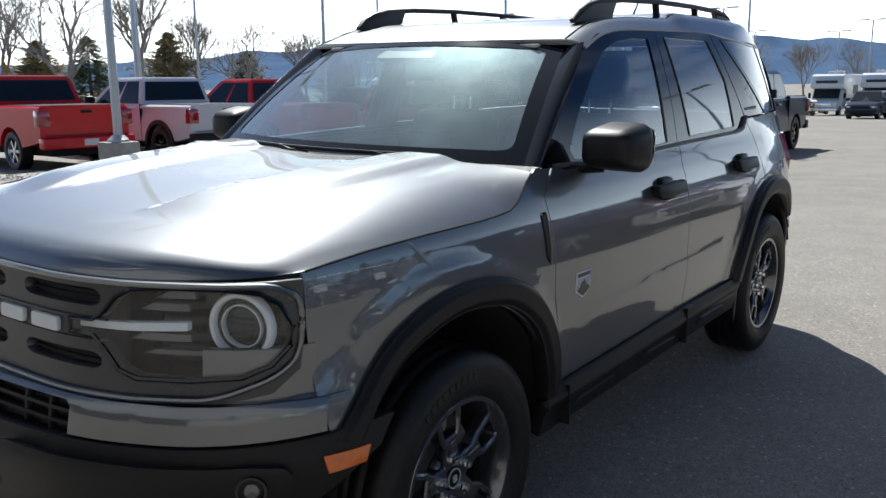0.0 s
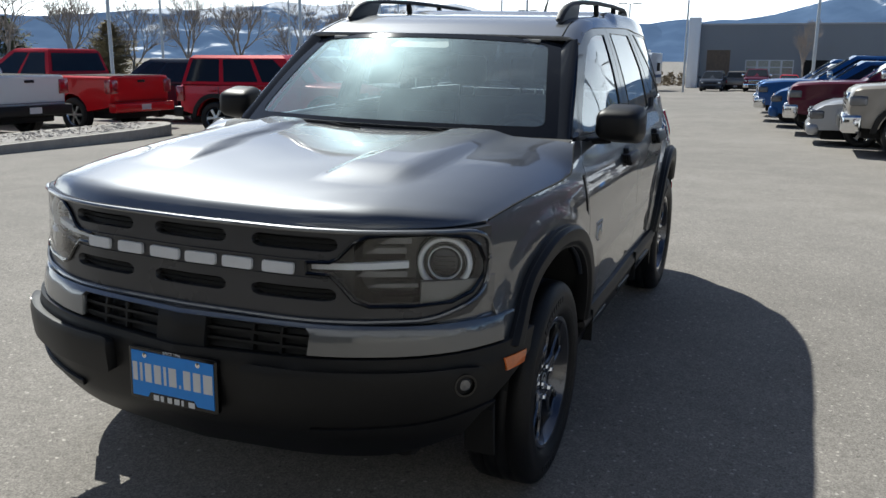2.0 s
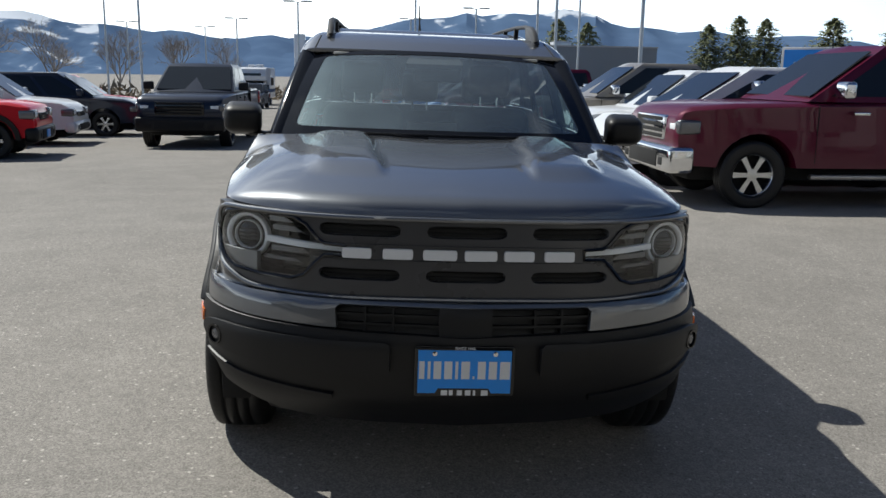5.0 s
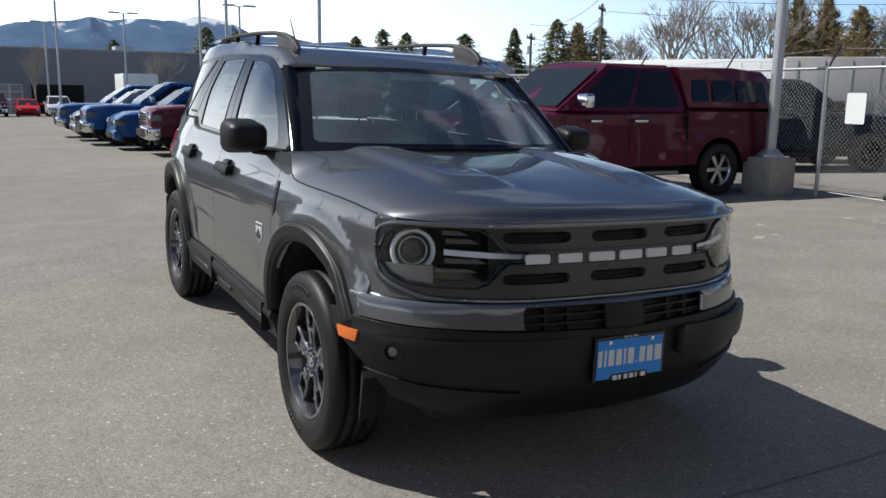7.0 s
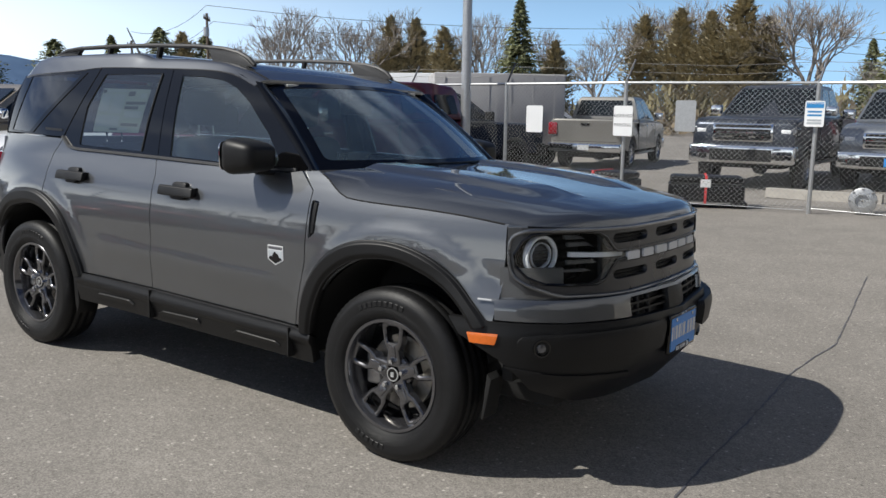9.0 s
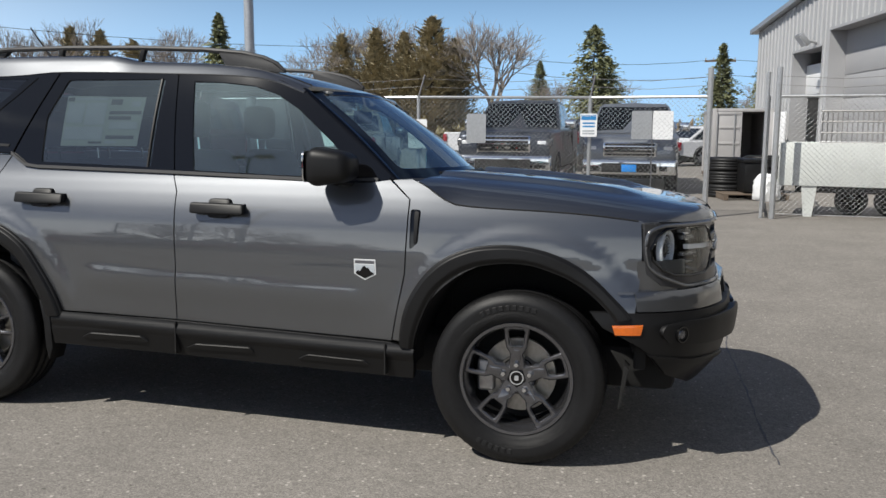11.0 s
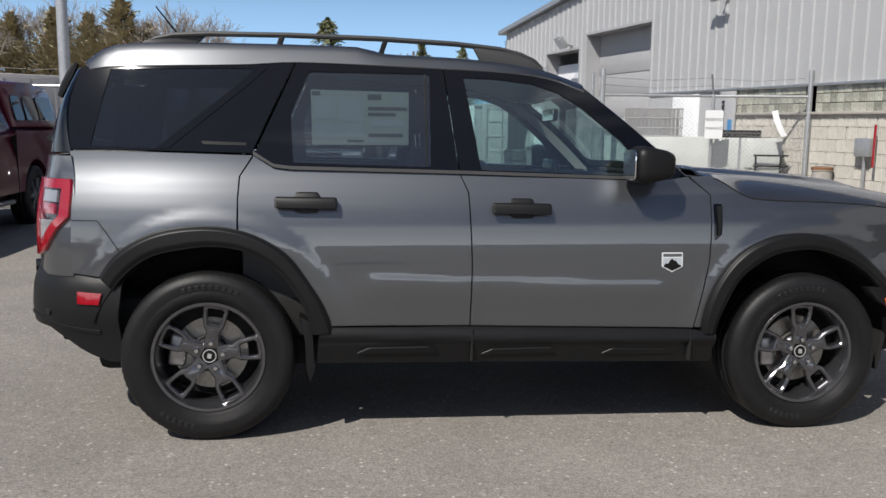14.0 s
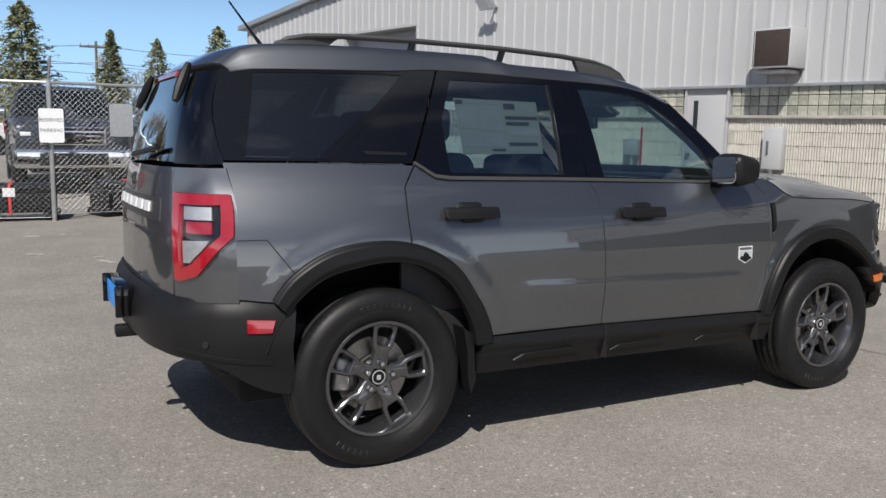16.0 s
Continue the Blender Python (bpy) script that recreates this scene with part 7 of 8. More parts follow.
dr = part("door", box_bm((-0.04, -0.10, 0.0), (0.70, -0.02, 2.06), 0.006), M["door_grey"], shop, "grey steel door with a narrow glass slot")
part("door_frame", box_bm((-0.075, -0.12, 0), (-0.035, 0.02, 2.08)), M["door_grey"], dr)
part("door_frame", box_bm((0.695, -0.12, 0), (0.735, 0.02, 2.08)), M["door_grey"], dr)
part("door_slot", box_bm((0.50, -0.025, 1.15), (0.58, -0.012, 1.85)), M["far_glass"], dr)
part("door_lever", box_bm((0.60, -0.02, 0.98), (0.66, 0.04, 1.03), 0.01), M["steel"], dr)

ac = thing("air_conditioner", "white wall-mounted cooler with a dark louvred face", "air conditioner", WALL)
part("case", box_bm((-1.27, 0.03, 2.27), (-0.70, 0.46, 2.82), 0.015), M["siding"], ac)
part("louvre_panel", box_bm((-0.705, 0.06, 2.30), (-0.685, 0.44, 2.79), 0.004), M["pad"], ac, "dark brown evaporative pad")
part("louvre_panel", box_bm((-1.25, 0.45, 2.30), (-0.73, 0.472, 2.79), 0.004), M["pad"], ac, "dark brown evaporative pad")
part("bracket", box_bm((-1.2, 0.03, 2.19), (-0.75, 0.42, 2.25), 0.01), M["steel"], ac)
eb = thing("electric_box", "pale grey meter cabinet on the block wall", "electric box", WALL)
part("cabinet", box_bm((-1.06, 0.01, 0.84), (-0.76, 0.15, 1.45), 0.012), M["siding"], eb)
part("cabinet_latch", box_bm((-0.86, 0.145, 1.05), (-0.83, 0.165, 1.25), 0.004), M["ink"], eb)
part("conduit", tube([(-0.88, 0.07, 0.0), (-0.88, 0.07, 0.85)], 0.03, 8), M["galv"], eb)
eb2 = thing("shutoff_box", "small grey box with a red shut-off handle", "electric box", WALL)
part("cabinet", box_bm((1.55, 0.01, 0.95), (1.85, 0.14, 1.22), 0.01), M["galv"], eb2)
part("red_handle", tube([(1.48, 0.12, 0.8), (1.48, 0.12, 1.42)], 0.02, 6), M["red_lamp"], eb2)
part("conduit", tube([(1.7, 0.07, 0.0), (1.7, 0.07, 0.96)], 0.025, 8), M["galv"], eb2)
for u, z in ((12.05, 3.42), (5.35, 3.75)):
    fl = thing("wall_lamp", "tilted square floodlight on the metal siding", "lamp", WALL @ pose(u, 0, z), group="wall floodlights")
    part("arm", tube([(0, 0.02, 0), (0, 0.22, 0.05)], 0.03, 8), M["galv"], fl)
    bm = box_bm((-0.20, -0.16, -0.05), (0.20, 0.16, 0.06), 0.02)
    bmesh.ops.transform(bm, matrix=Matrix.Translation((0, 0.34, 0.06)) @ Matrix.Rotation(radians(52), 4, "X"), verts=bm.verts)
    hd = part("housing", bm, M["galv"], fl)
    bm = box_bm((-0.17, -0.13, -0.058), (0.17, 0.13, -0.048))
    bmesh.ops.transform(bm, matrix=Matrix.Translation((0, 0.34, 0.06)) @ Matrix.Rotation(radians(52), 4, "X"), verts=bm.verts)
    part("lens", bm, M["lamp_white"], hd)

# ---------------- chain-link fence ----------------
FENCE = [(-14.0, 9.75), (-11.5, 9.7), (-9.0, 9.65), (-6.5, 9.5), (-4.2, 9.2), (-1.88, 8.9), (0.80, 9.35), (2.58, 9.10)]
FENCE2 = [(3.54, 9.10), (5.37, 8.93), (6.82, 8.52)]
FH = 1.86
fence = thing("chain_link_fence", "galvanised chain-link fence with barbed-wire arms round the yard", "fence")


def put_wire(bm, a, b, r):
    d = (b - a).normalized()
    s1 = d.cross((0, 1, 0)).normalized() * r
    s2 = Vector((0, r, 0))
    ring = [[bm.verts.new(p + q) for q in (s1, -0.5 * s1 + s2, -0.5 * s1 - s2)] for p in (a, b)]
    for i in range(3):
        bm.faces.new((ring[0][i], ring[0][(i + 1) % 3], ring[1][(i + 1) % 3], ring[1][i]))


def mesh_bay(a, b, h0=0.05, h1=FH, pitch=0.075, r=0.0017):
    bm = bmesh.new()
    A, B = Vector((*a, 0)), Vector((*b, 0))
    L = (B - A).length
    e = (B - A) / L
    H = h1 - h0
    slope = 1.0
    k = -int(H / pitch) - 1
    while k * pitch < L:
        for sg in (1, -1):
            s0, z0, s1, z1 = k * pitch, h0, k * pitch + H / slope, h1
            if sg < 0:
                z0, z1 = h1, h0
            lo, hi = max(0, s0), min(L, s1)
            if hi - lo > 0.02:
                f0, f1 = (lo - s0) / (s1 - s0), (hi - s0) / (s1 - s0)
                put_wire(bm, A + e * lo + Vector((0, 0, lerp(z0, z1, f0))), A + e * hi + Vector((0, 0, lerp(z0, z1, f1))), r)
        k += 1
    return bm


for line in (FENCE, FENCE2):
    for a, b in zip(line, line[1:]):
        low = max(ground_z(*a), ground_z(*b))
        if a[0] < -7:
            mb = mesh_bay(a, b, low + 0.04, pitch=0.15, r=0.004)
        else:
            mb = mesh_bay(a, b, low + 0.04)
        part("wire_mesh", mb, M["mesh_wire"], fence, "diamond wire mesh", soft=False)
        part("top_rail", tube([(*a, FH), (*b, FH)], 0.022, 8), M["galv"], fence)
        part("tension_wire", tube([(*a, low + 0.05), (*b, low + 0.05)], 0.004, 5), M["galv"], fence)
        for zz, off in ((FH + 0.17, 0.10), (FH + 0.30, 0.19)):
            mid = (lerp(a[0], b[0], 0.5), lerp(a[1], b[1], 0.5) + off, zz - 0.05)
            part("barbed_wire", tube([(a[0], a[1] + off, zz), mid, (b[0], b[1] + off, zz)], 0.0035, 4), M["steel"], fence)
    for i, (x, y) in enumerate(line):
        tall = (x, y) in ((2.58, 9.10), (3.54, 9.10), (6.82, 8.52))
        p = part("post", tube([(x, y, ground_z(x, y) - 0.05), (x, y, FH + (0.42 if tall else 0.03))], 0.042 if tall else 0.030, 10), M["galv"], fence)
        if not tall:
            part("barb_arm", tube([(x, y, FH), (x + 0.05, y + 0.20, FH + 0.36)], 0.016, 6), M["ink"], p)
gate = thing("yard_gate", "chain-link swing gate folded open beside the opening", "gate")
for x, y in ((3.40, 9.2),):
    part("gate_post", tube([(x, y, 0), (x, y, FH + 0.35)], 0.03, 10), M["galv"], gate)
part("gate_frame", tube([(3.44, 9.28, 0.15), (3.44, 9.28, FH), (3.72, 11.9, FH), (3.72, 11.9, 0.15), (3.44, 9.28, 0.15)], 0.02, 8), M["galv"], gate)
part("gate_mesh", mesh_bay((3.44, 9.28), (3.72, 11.9), 0.15, FH), M["mesh_wire"], gate, soft=False)

FACE_Y = Matrix(((1, 0, 0, 0), (0, 0, -1, 0), (0, 1, 0, 0), (0, 0, 0, 1)))


def sign(x, y, z, words, label, mat_name="sign_white", w=0.31, h=0.46):
    t = thing("parking_sign", label, "sign", pose(x, y - 0.05, z), group="signs on the fence")
    part("sheet", prism(bmesh.new(), rounded([(-w / 2, -h / 2), (w / 2, -h / 2), (w / 2, h / 2), (-w / 2, h / 2)], 0.03, 3), lambda u, v, d: (u, d, v), -0.002, 0.002), M[mat_name], t)
    if words == "blue":
        part("print_band", box_bm((-w / 2 + 0.015, -0.004, 0.08), (w / 2 - 0.015, -0.0022, h / 2 - 0.02)), M["sign_blue"], t)
        lettering("PARKING", 0.05, Matrix.Translation((0, -0.005, 0.15)) @ FACE_Y, M["sign_white"], t)
        for zz in (0.03, -0.02, -0.09, -0.13):
            part("print_bar", box_bm((-w * 0.36, -0.004, zz - 0.013), (w * 0.36, -0.0022, zz + 0.013)), M["sign_blue" if zz > -0.05 else "pale_ink"], t)
    elif words:
        for i, wd in enumerate(words):
            lettering(wd, 0.068, Matrix.Translation((0, -0.003, 0.075 - i * 0.14)) @ FACE_Y, M["ink"], t)
    return t


sign(-3.53, 9.06, 1.28, None, "blank white sign plate wired to the fence", h=0.44)
sign(-1.87, 8.86, 1.28, ("RESERVED", "PARKING"), "white reserved parking sign on a fence post")
sign(-0.95, 9.02, 1.37, None, "bare grey back of a sign on the fence", "galv")
sign(0.79, 9.31, 1.43, "blue", "blue and white parking sign on a fence post", w=0.26, h=0.36)
sign(5.36, 8.88, 1.40, ("RESERVED", "PARKING"), "white reserved parking sign on a fence post")


# ---------------- yard clutter ----------------
plates = thing("sign_stand", "thin post with a grey and a white sign plate", "sign", pose(1.74, 13.45, ground_z(1.7, 13.4)))
part("post", tube([(0, 0.02, 0), (0, 0.02, 1.66)], 0.012, 8), M["ink"], plates)
for cx, mat_name in ((-0.215, "galv"), (0.20, "sign_white")):
    part("plate", prism(bmesh.new(), rounded([(cx - 0.20, 1.15), (cx + 0.20, 1.15), (cx + 0.20, 1.72), (cx - 0.20, 1.72)], 0.03, 3), lambda u, v, d: (u, d, v), -0.003, 0.003), M[mat_name], plates)
cont = thing("shipping_container", "small grey steel storage container with one door swung open", "container", pose(3.92, 18.5, ground_z(3.9, 18.5), 0, 0, 91.7))
CW, CL, CH = 0.68, 3.4, 1.80
for sd in (1, -1):
    bm = bmesh.new()
    prev = None
    for i in range(35):
        dip = 0.03 if i % 4 in (1, 2) else 0
        a, b = bm.verts.new((i * 0.1, sd * (CW - dip), 0.10)), bm.verts.new((i * 0.1, sd * (CW - dip), CH))
        if prev:
            bm.faces.new((prev[0], a, b, prev[1]))
        prev = (a, b)
    part("side_wall", bm, M["container"], cont, soft=False)
    part("corner_post", box_bm((-0.03, sd * CW - 0.05, 0.0), (0.06, sd * CW + 0.05, CH + 0.06), 0.008), M["container"], cont)
part("container_roof", box_bm((0, -CW - 0.02, CH - 0.02), (CL, CW + 0.02, CH + 0.06), 0.01), M["container"], cont)
part("container_floor", box_bm((0, -CW, 0.04), (CL, CW, 0.14)), M["wood"], cont)
part("container_end", box_bm((CL - 0.06, -CW, 0.1), (CL, CW, CH)), M["container"], cont)
shut = part("container_door", box_bm((-0.05, 0.02, 0.14), (0.0, CW - 0.05, CH - 0.03), 0.01), M["container"], cont)
for yy in (0.2, 0.62):
    part("lock_bar", tube([(-0.075, yy, 0.16), (-0.075, yy, CH - 0.05)], 0.016, 8), M["galv"], shut)
for zz in (0.55, 0.95, 1.35, 1.7):
    part("door_rib", box_bm((-0.068, 0.06, zz), (-0.048, CW - 0.1, zz + 0.07), 0.01), M["container"], shut)
bm = box_bm((-0.68, -0.025, 0.14), (0.0, 0.025, CH - 0.03), 0.01)
bmesh.ops.transform(bm, matrix=Matrix.Translation((0, -CW - 0.06, 0)) @ Matrix.Rotation(radians(14), 4, "Z"), verts=bm.verts)
part("container_door", bm, M["sign_white"], cont, "pale inner face of the open door")


def tyre_stack(x, y, num, label):
    t = thing("tyre_stack", label, "tyres", pose(x, y, ground_z(x, y)))
    me = tyre_mesh("tyre", 0.40, 0.13, 0.24, 40)
    for i in range(num):
        o = new("tyre", me); o.parent = t
        o.matrix_local = Matrix.Translation((random.uniform(-0.03, 0.03), random.uniform(-0.03, 0.03), 0.13 + i * 0.262)) @ Matrix.Rotation(radians(90), 4, "X")


tyre_stack(3.2, 13.5, 3, "stack of worn black tyres beside a tub in the yard")
tyre_stack(4.05, 14.6, 3, "stack of three worn black tyres in the yard")
bin_ = thing("black_tub", "black plastic tub on a wooden pallet", "tub", pose(3.62, 13.0, ground_z(3.6, 13), 0, 0, 8))
part("tub", box_bm((-0.22, -0.4, 0.14), (0.22, 0.4, 0.72), 0.05), M["trim"], bin_)
part("lid", box_bm((-0.24, -0.42, 0.70), (0.24, 0.42, 0.77), 0.02), M["trim"], bin_)
pal = thing("pallet", "weathered wooden pallet under a tub", "pallet", pose(3.62, 13.0, ground_z(3.6, 13), 0, 0, 8))
for i in range(6):
    part("plank", box_bm((-0.6, -0.5 + i * 0.18, 0.10), (0.6, -0.39 + i * 0.18, 0.125), 0.004), M["wood"], pal)
for xx in (-0.55, 0, 0.55):
    part("bearer", box_bm((xx - 0.04, -0.5, 0.0), (xx + 0.04, 0.52, 0.10)), M["wood"], pal)
bag = thing("rubbish_sack", "crumpled white plastic sack in the yard", "sack", pose(3.85, 12.5, ground_z(3.8, 12.5)))
bm = bmesh.new()
bmesh.ops.create_icosphere(bm, subdivisions=3, radius=0.26)
random.seed(8)
for v in bm.verts:
    v.co *= random.uniform(0.86, 1.1)
    v.co.z = max(-0.2, v.co.z * 1.25) + 0.2
part("sack", bm, M["sign_white"], bag)
bed = thing("flatbed_body", "pale painted truck body standing on legs behind the fence", "truck bed", pose(3.70, 9.60, ground_z(4, 9.6), 0, 0, -11.5))
BZ0, BZ1 = 0.47, 1.12
part("bed_side", box_bm((0, -0.03, BZ0), (3.02, 0.03, BZ1), 0.01), M["pale_bed"], bed)
part("bed_floor", box_bm((0.02, 0.03, BZ1 - 0.10), (2.60, 1.0, BZ1 - 0.02)), M["pale_bed"], bed)
part("bed_back", box_bm((0, 1.0, BZ0), (2.60, 1.05, BZ1), 0.01), M["pale_bed"], bed)
part("bed_end", box_bm((-0.04, -0.03, BZ0), (0.0, 1.05, BZ1), 0.01), M["pale_bed"], bed)
part("bed_box", box_bm((2.42, -0.06, 0.62), (3.0, -0.03, BZ1 - 0.02), 0.008), M["pale_bed"], bed)
part("bed_joint", box_bm((2.30, -0.036, BZ0), (2.34, -0.028, BZ1)), M["galv"], bed)
part("under_frame", box_bm((0.2, 0.3, BZ0 - 0.12), (2.6, 0.8, BZ0), 0.01), M["void"], bed)
for xx in (0.42, 1.92, 2.72):
    part("support_leg", prism(bmesh.new(), [(xx - 0.07, 0.0), (xx + 0.05, 0.0), (xx + 0.10, BZ0), (xx - 0.12, BZ0)], lambda u, v, d: (u, d, v), 0.0, 0.10), M["pale_bed"], bed)
for xx in (1.0, 1.55, 2.3):
    far_wheel(bed, 0.24, False, (xx, 0.55, 0.24), True)
wood = thing("timber_stack", "dark weathered planks lying on the truck body", "timber", bed.matrix_world @ pose(2.35, 0.35, BZ1 - 0.02, 0, 0, 0))
for i in range(2):
    for j in range(3):
        part("plank", box_bm((-0.42 + 0.03 * j, -0.16 + i * 0.16, j * 0.05), (0.38 + 0.04 * i, -0.02 + i * 0.16, j * 0.05 + 0.045), 0.005), M["void"], wood)
cage = thing("wire_cage", "stack of galvanised wire stillages on the truck body", "cage", bed.matrix_world @ pose(0.98, 0.45, BZ1 - 0.02))
for k in range(4):
    for i in range(14):
        part("cage_bar", tube([(-0.46 + i * 0.071, k * 0.14, 0.0), (-0.46 + i * 0.071, k * 0.14, 0.5)], 0.008, 5), M["steel"], cage)
    for z in (0.02, 0.17, 0.34, 0.5):
        part("cage_rail", tube([(-0.48, k * 0.14, z), (0.48, k * 0.14, z)], 0.011, 5), M["steel"], cage)
part("cage_base", box_bm((-0.48, 0, 0.0), (0.48, 0.42, 0.04), 0.006), M["galv"], cage)
rack = thing("steel_rack", "black tubular steel rack standing before the truck body", "rack", pose(6.15, 8.92, ground_z(6.1, 9), 0, 0, -14))
bm = bmesh.new()
for z in (0.50, 0.62, 0.80):
    put_tube(bm, [(-0.02, 0, z), (0.46, 0.0, z), (0.55, 0.06, z)], 0.018, 6)
for xx in (0.02, 0.42):
    put_tube(bm, [(xx, 0, 0), (xx, 0, 0.81)], 0.018, 6)
part("rack_frame", bm, M["trim"], rack)
strip = thing("plastic_strip", "curled white plastic strip caught in the fence", "strip", pose(6.30, 8.66, 1.22, 0, 0, -14))
bm = bmesh.new()
prev = None
for i in range(9):
    f = i / 8
    c = Vector((0.17 * (1 - f) ** 1.6, -0.05 - 0.02 * math.sin(3 * f), 0.41 * f))
    row = [bm.verts.new(c + Vector((dx, dy, 0.25 * dx))) for dx, dy in ((-0.045, 0.003), (0.045, 0.003), (0.045, -0.003), (-0.045, -0.003))]
    if prev:
        for q in range(4):
            bm.faces.new((prev[q], prev[(q + 1) % 4], row[(q + 1) % 4], row[q]))
    prev = row
part("strip", bm, M["sign_white"], strip)
can = thing("rusty_bollard", "rust-streaked pale steel bollard by the wall", "bollard", pose(6.78, 7.95, ground_z(6.8, 8)))
part("pipe", lathe([(0.15, 0), (0.15, 0.58), (0.16, 0.59), (0.16, 0.64), (0.12, 0.65), (0.12, 0.57)], 24), M["concrete"], can).rotation_euler = (radians(90), 0, 0)
part("rust_band", lathe([(0.162, 0.605), (0.165, 0.645), (0.118, 0.655)], 24), M["rust"], can).rotation_euler = (radians(90), 0, 0)
crate = thing("black_crate", "long black plastic crate with a red strap by the fence", "crate", pose(-2.38, 9.30, 0, 0, 0, -6))
part("crate_body", box_bm((-0.56, -0.3, 0.08), (0.56, 0.3, 0.36), 0.04), M["trim"], crate)
part("crate_lid", box_bm((-0.54, -0.28, 0.36), (0.54, 0.28, 0.47), 0.05), M["trim"], crate)
part("strap", box_bm((-0.025, -0.315, 0.06), (0.01, 0.315, 0.485), 0.004), M["red_tag"], crate)
part("paper_tag", box_bm((-0.09, -0.325, 0.31), (0.06, -0.316, 0.43)), M["sign_white"], crate)
for xx in (-0.5, 0.5):
    part("crate_foot", box_bm((xx - 0.1, -0.28, 0), (xx + 0.1, 0.28, 0.09), 0.01), M["trim"], crate)
axle = thing("gearbox_casting", "grey cast gearbox housing lying by the fence", "gearbox", pose(1.45, 9.62, ground_z(1.4, 9.6) + 0.20) @ Matrix.Scale(0.76, 4))
part("housing", lathe([(0.05, 0.30), (0.14, 0.26), (0.17, 0.10), (0.25, 0.04), (0.25, -0.02), (0.20, -0.04), (0.12, -0.05), (0.12, 0.0), (0.02, 0.0)], 18), M["galv"], axle)
for i in range(8):
    a = i * math.pi / 4
    part("bolt", box_bm((0.225 * math.cos(a) - 0.015, -0.055, 0.225 * math.sin(a) - 0.015), (0.225 * math.cos(a) + 0.015, -0.02, 0.225 * math.sin(a) + 0.015)), M["steel"], axle)
copy_thing(crate, pose(-0.74, 9.48, 0, 0, 0, 20))
stop = thing("concrete_stop", "pale concrete wheel stop on the yard's asphalt", "wheel stop", pose(0.55, 11.6, ground_z(0.5, 11.6)))
part("stop_block", prism(bmesh.new(), [(-0.12, 0), (0.12, 0), (0.08, 0.16), (-0.08, 0.16)], lambda u, v, d: (d, u, v), -0.9, 0.9), M["concrete"], stop)

# ---------------- gravel island with its kerb ----------------
isl = [(-2.0, -10.15), (-5.5, -10.2), (-9.0, -10.35), (-10.6, -10.75), (-11.2, -11.4), (-10.8, -12.0), (-2.0, -11.9)]
ob = part("kerb", prism(bmesh.new(), rounded(isl, 0.5, 4), lambda u, v, d: (u, v, d), -0.12, 0.12), M["concrete"])
ob.location.z = -0.13
tagged(ob, "weathered concrete kerb round a gravel island", "kerb", kind="structure")
bm = bmesh.new()
random.seed(11)
inner = [(-2.0, -10.35), (-5.5, -10.4), (-8.9, -10.55), (-10.4, -10.9), (-10.9, -11.4), (-10.6, -11.8), (-2.0, -11.7)]
f = bm.faces.new([bm.verts.new((x, y, 0.125)) for x, y in inner])
for i in range(1500):
    x, y = random.uniform(-10.5, -2.2), random.uniform(-11.7, -10.5)
    if x < -9.5 and y > -10.95:
        continue
    s = random.uniform(0.02, 0.055)
    vs = [bm.verts.new((x + s * random.uniform(-1, 1), y + s * random.uniform(-1, 1), 0.125 + s * random.uniform(0, 0.9))) for _ in range(4)]
    for tri in ((0, 1, 2), (0, 1, 3), (0, 2, 3), (1, 2, 3)):
        bm.faces.new([vs[k] for k in tri])
grav = part("gravel", bm, M["gravel"], soft=False)
grav.location.z = -0.13
tagged(grav, "pale grey landscaping gravel on the island", "gravel", kind="stuff")


# ---------------- poles ----------------
def lamp_pole(x, y, h, heads=2, r=0.085, foot=True, label="grey steel car-park lamp post with flat lamp heads", turn=0):
    t = thing("lamp_post", label, "lamp post", pose(x, y, ground_z(x, y), 0, 0, turn), group="car-park lamp posts")
    z0 = 0.0
    if foot:
        part("footing", box_bm((-0.28, -0.28, -0.02), (0.28, 0.28, 0.58), 0.03), M["concrete"], t, "concrete footing")
        part("base_plate", lathe([(0.2, 0), (0.2, 0.05), (0.14, 0.10), (0.1, 0.14)], 16), M["galv"], t).matrix_local = Matrix.Translation((0, 0, 0.57)) @ Matrix.Rotation(radians(90), 4, "X")
        z0 = 0.55
    part("pole", tube([(0, 0, z0), (0, 0, h)], [r, r * 0.8], 12), M["galv"], t)
    for k in range(heads):
        sd = 1 if k == 0 else -1
        part("arm", tube([(0, 0, h - 0.05), (sd * 0.35, 0, h)], 0.03, 6), M["galv"], t)
        part("lamp_head", box_bm((min(sd * 0.3, sd * 1.15), -0.2, h - 0.02), (max(sd * 0.3, sd * 1.15), 0.2, h + 0.09), 0.03), M["door_grey"], t)
    return t


lamp_pole(-6.0, -12.5, 8.2, 2)
lamp_pole(-4.72, 8.72, 8.5, 2)
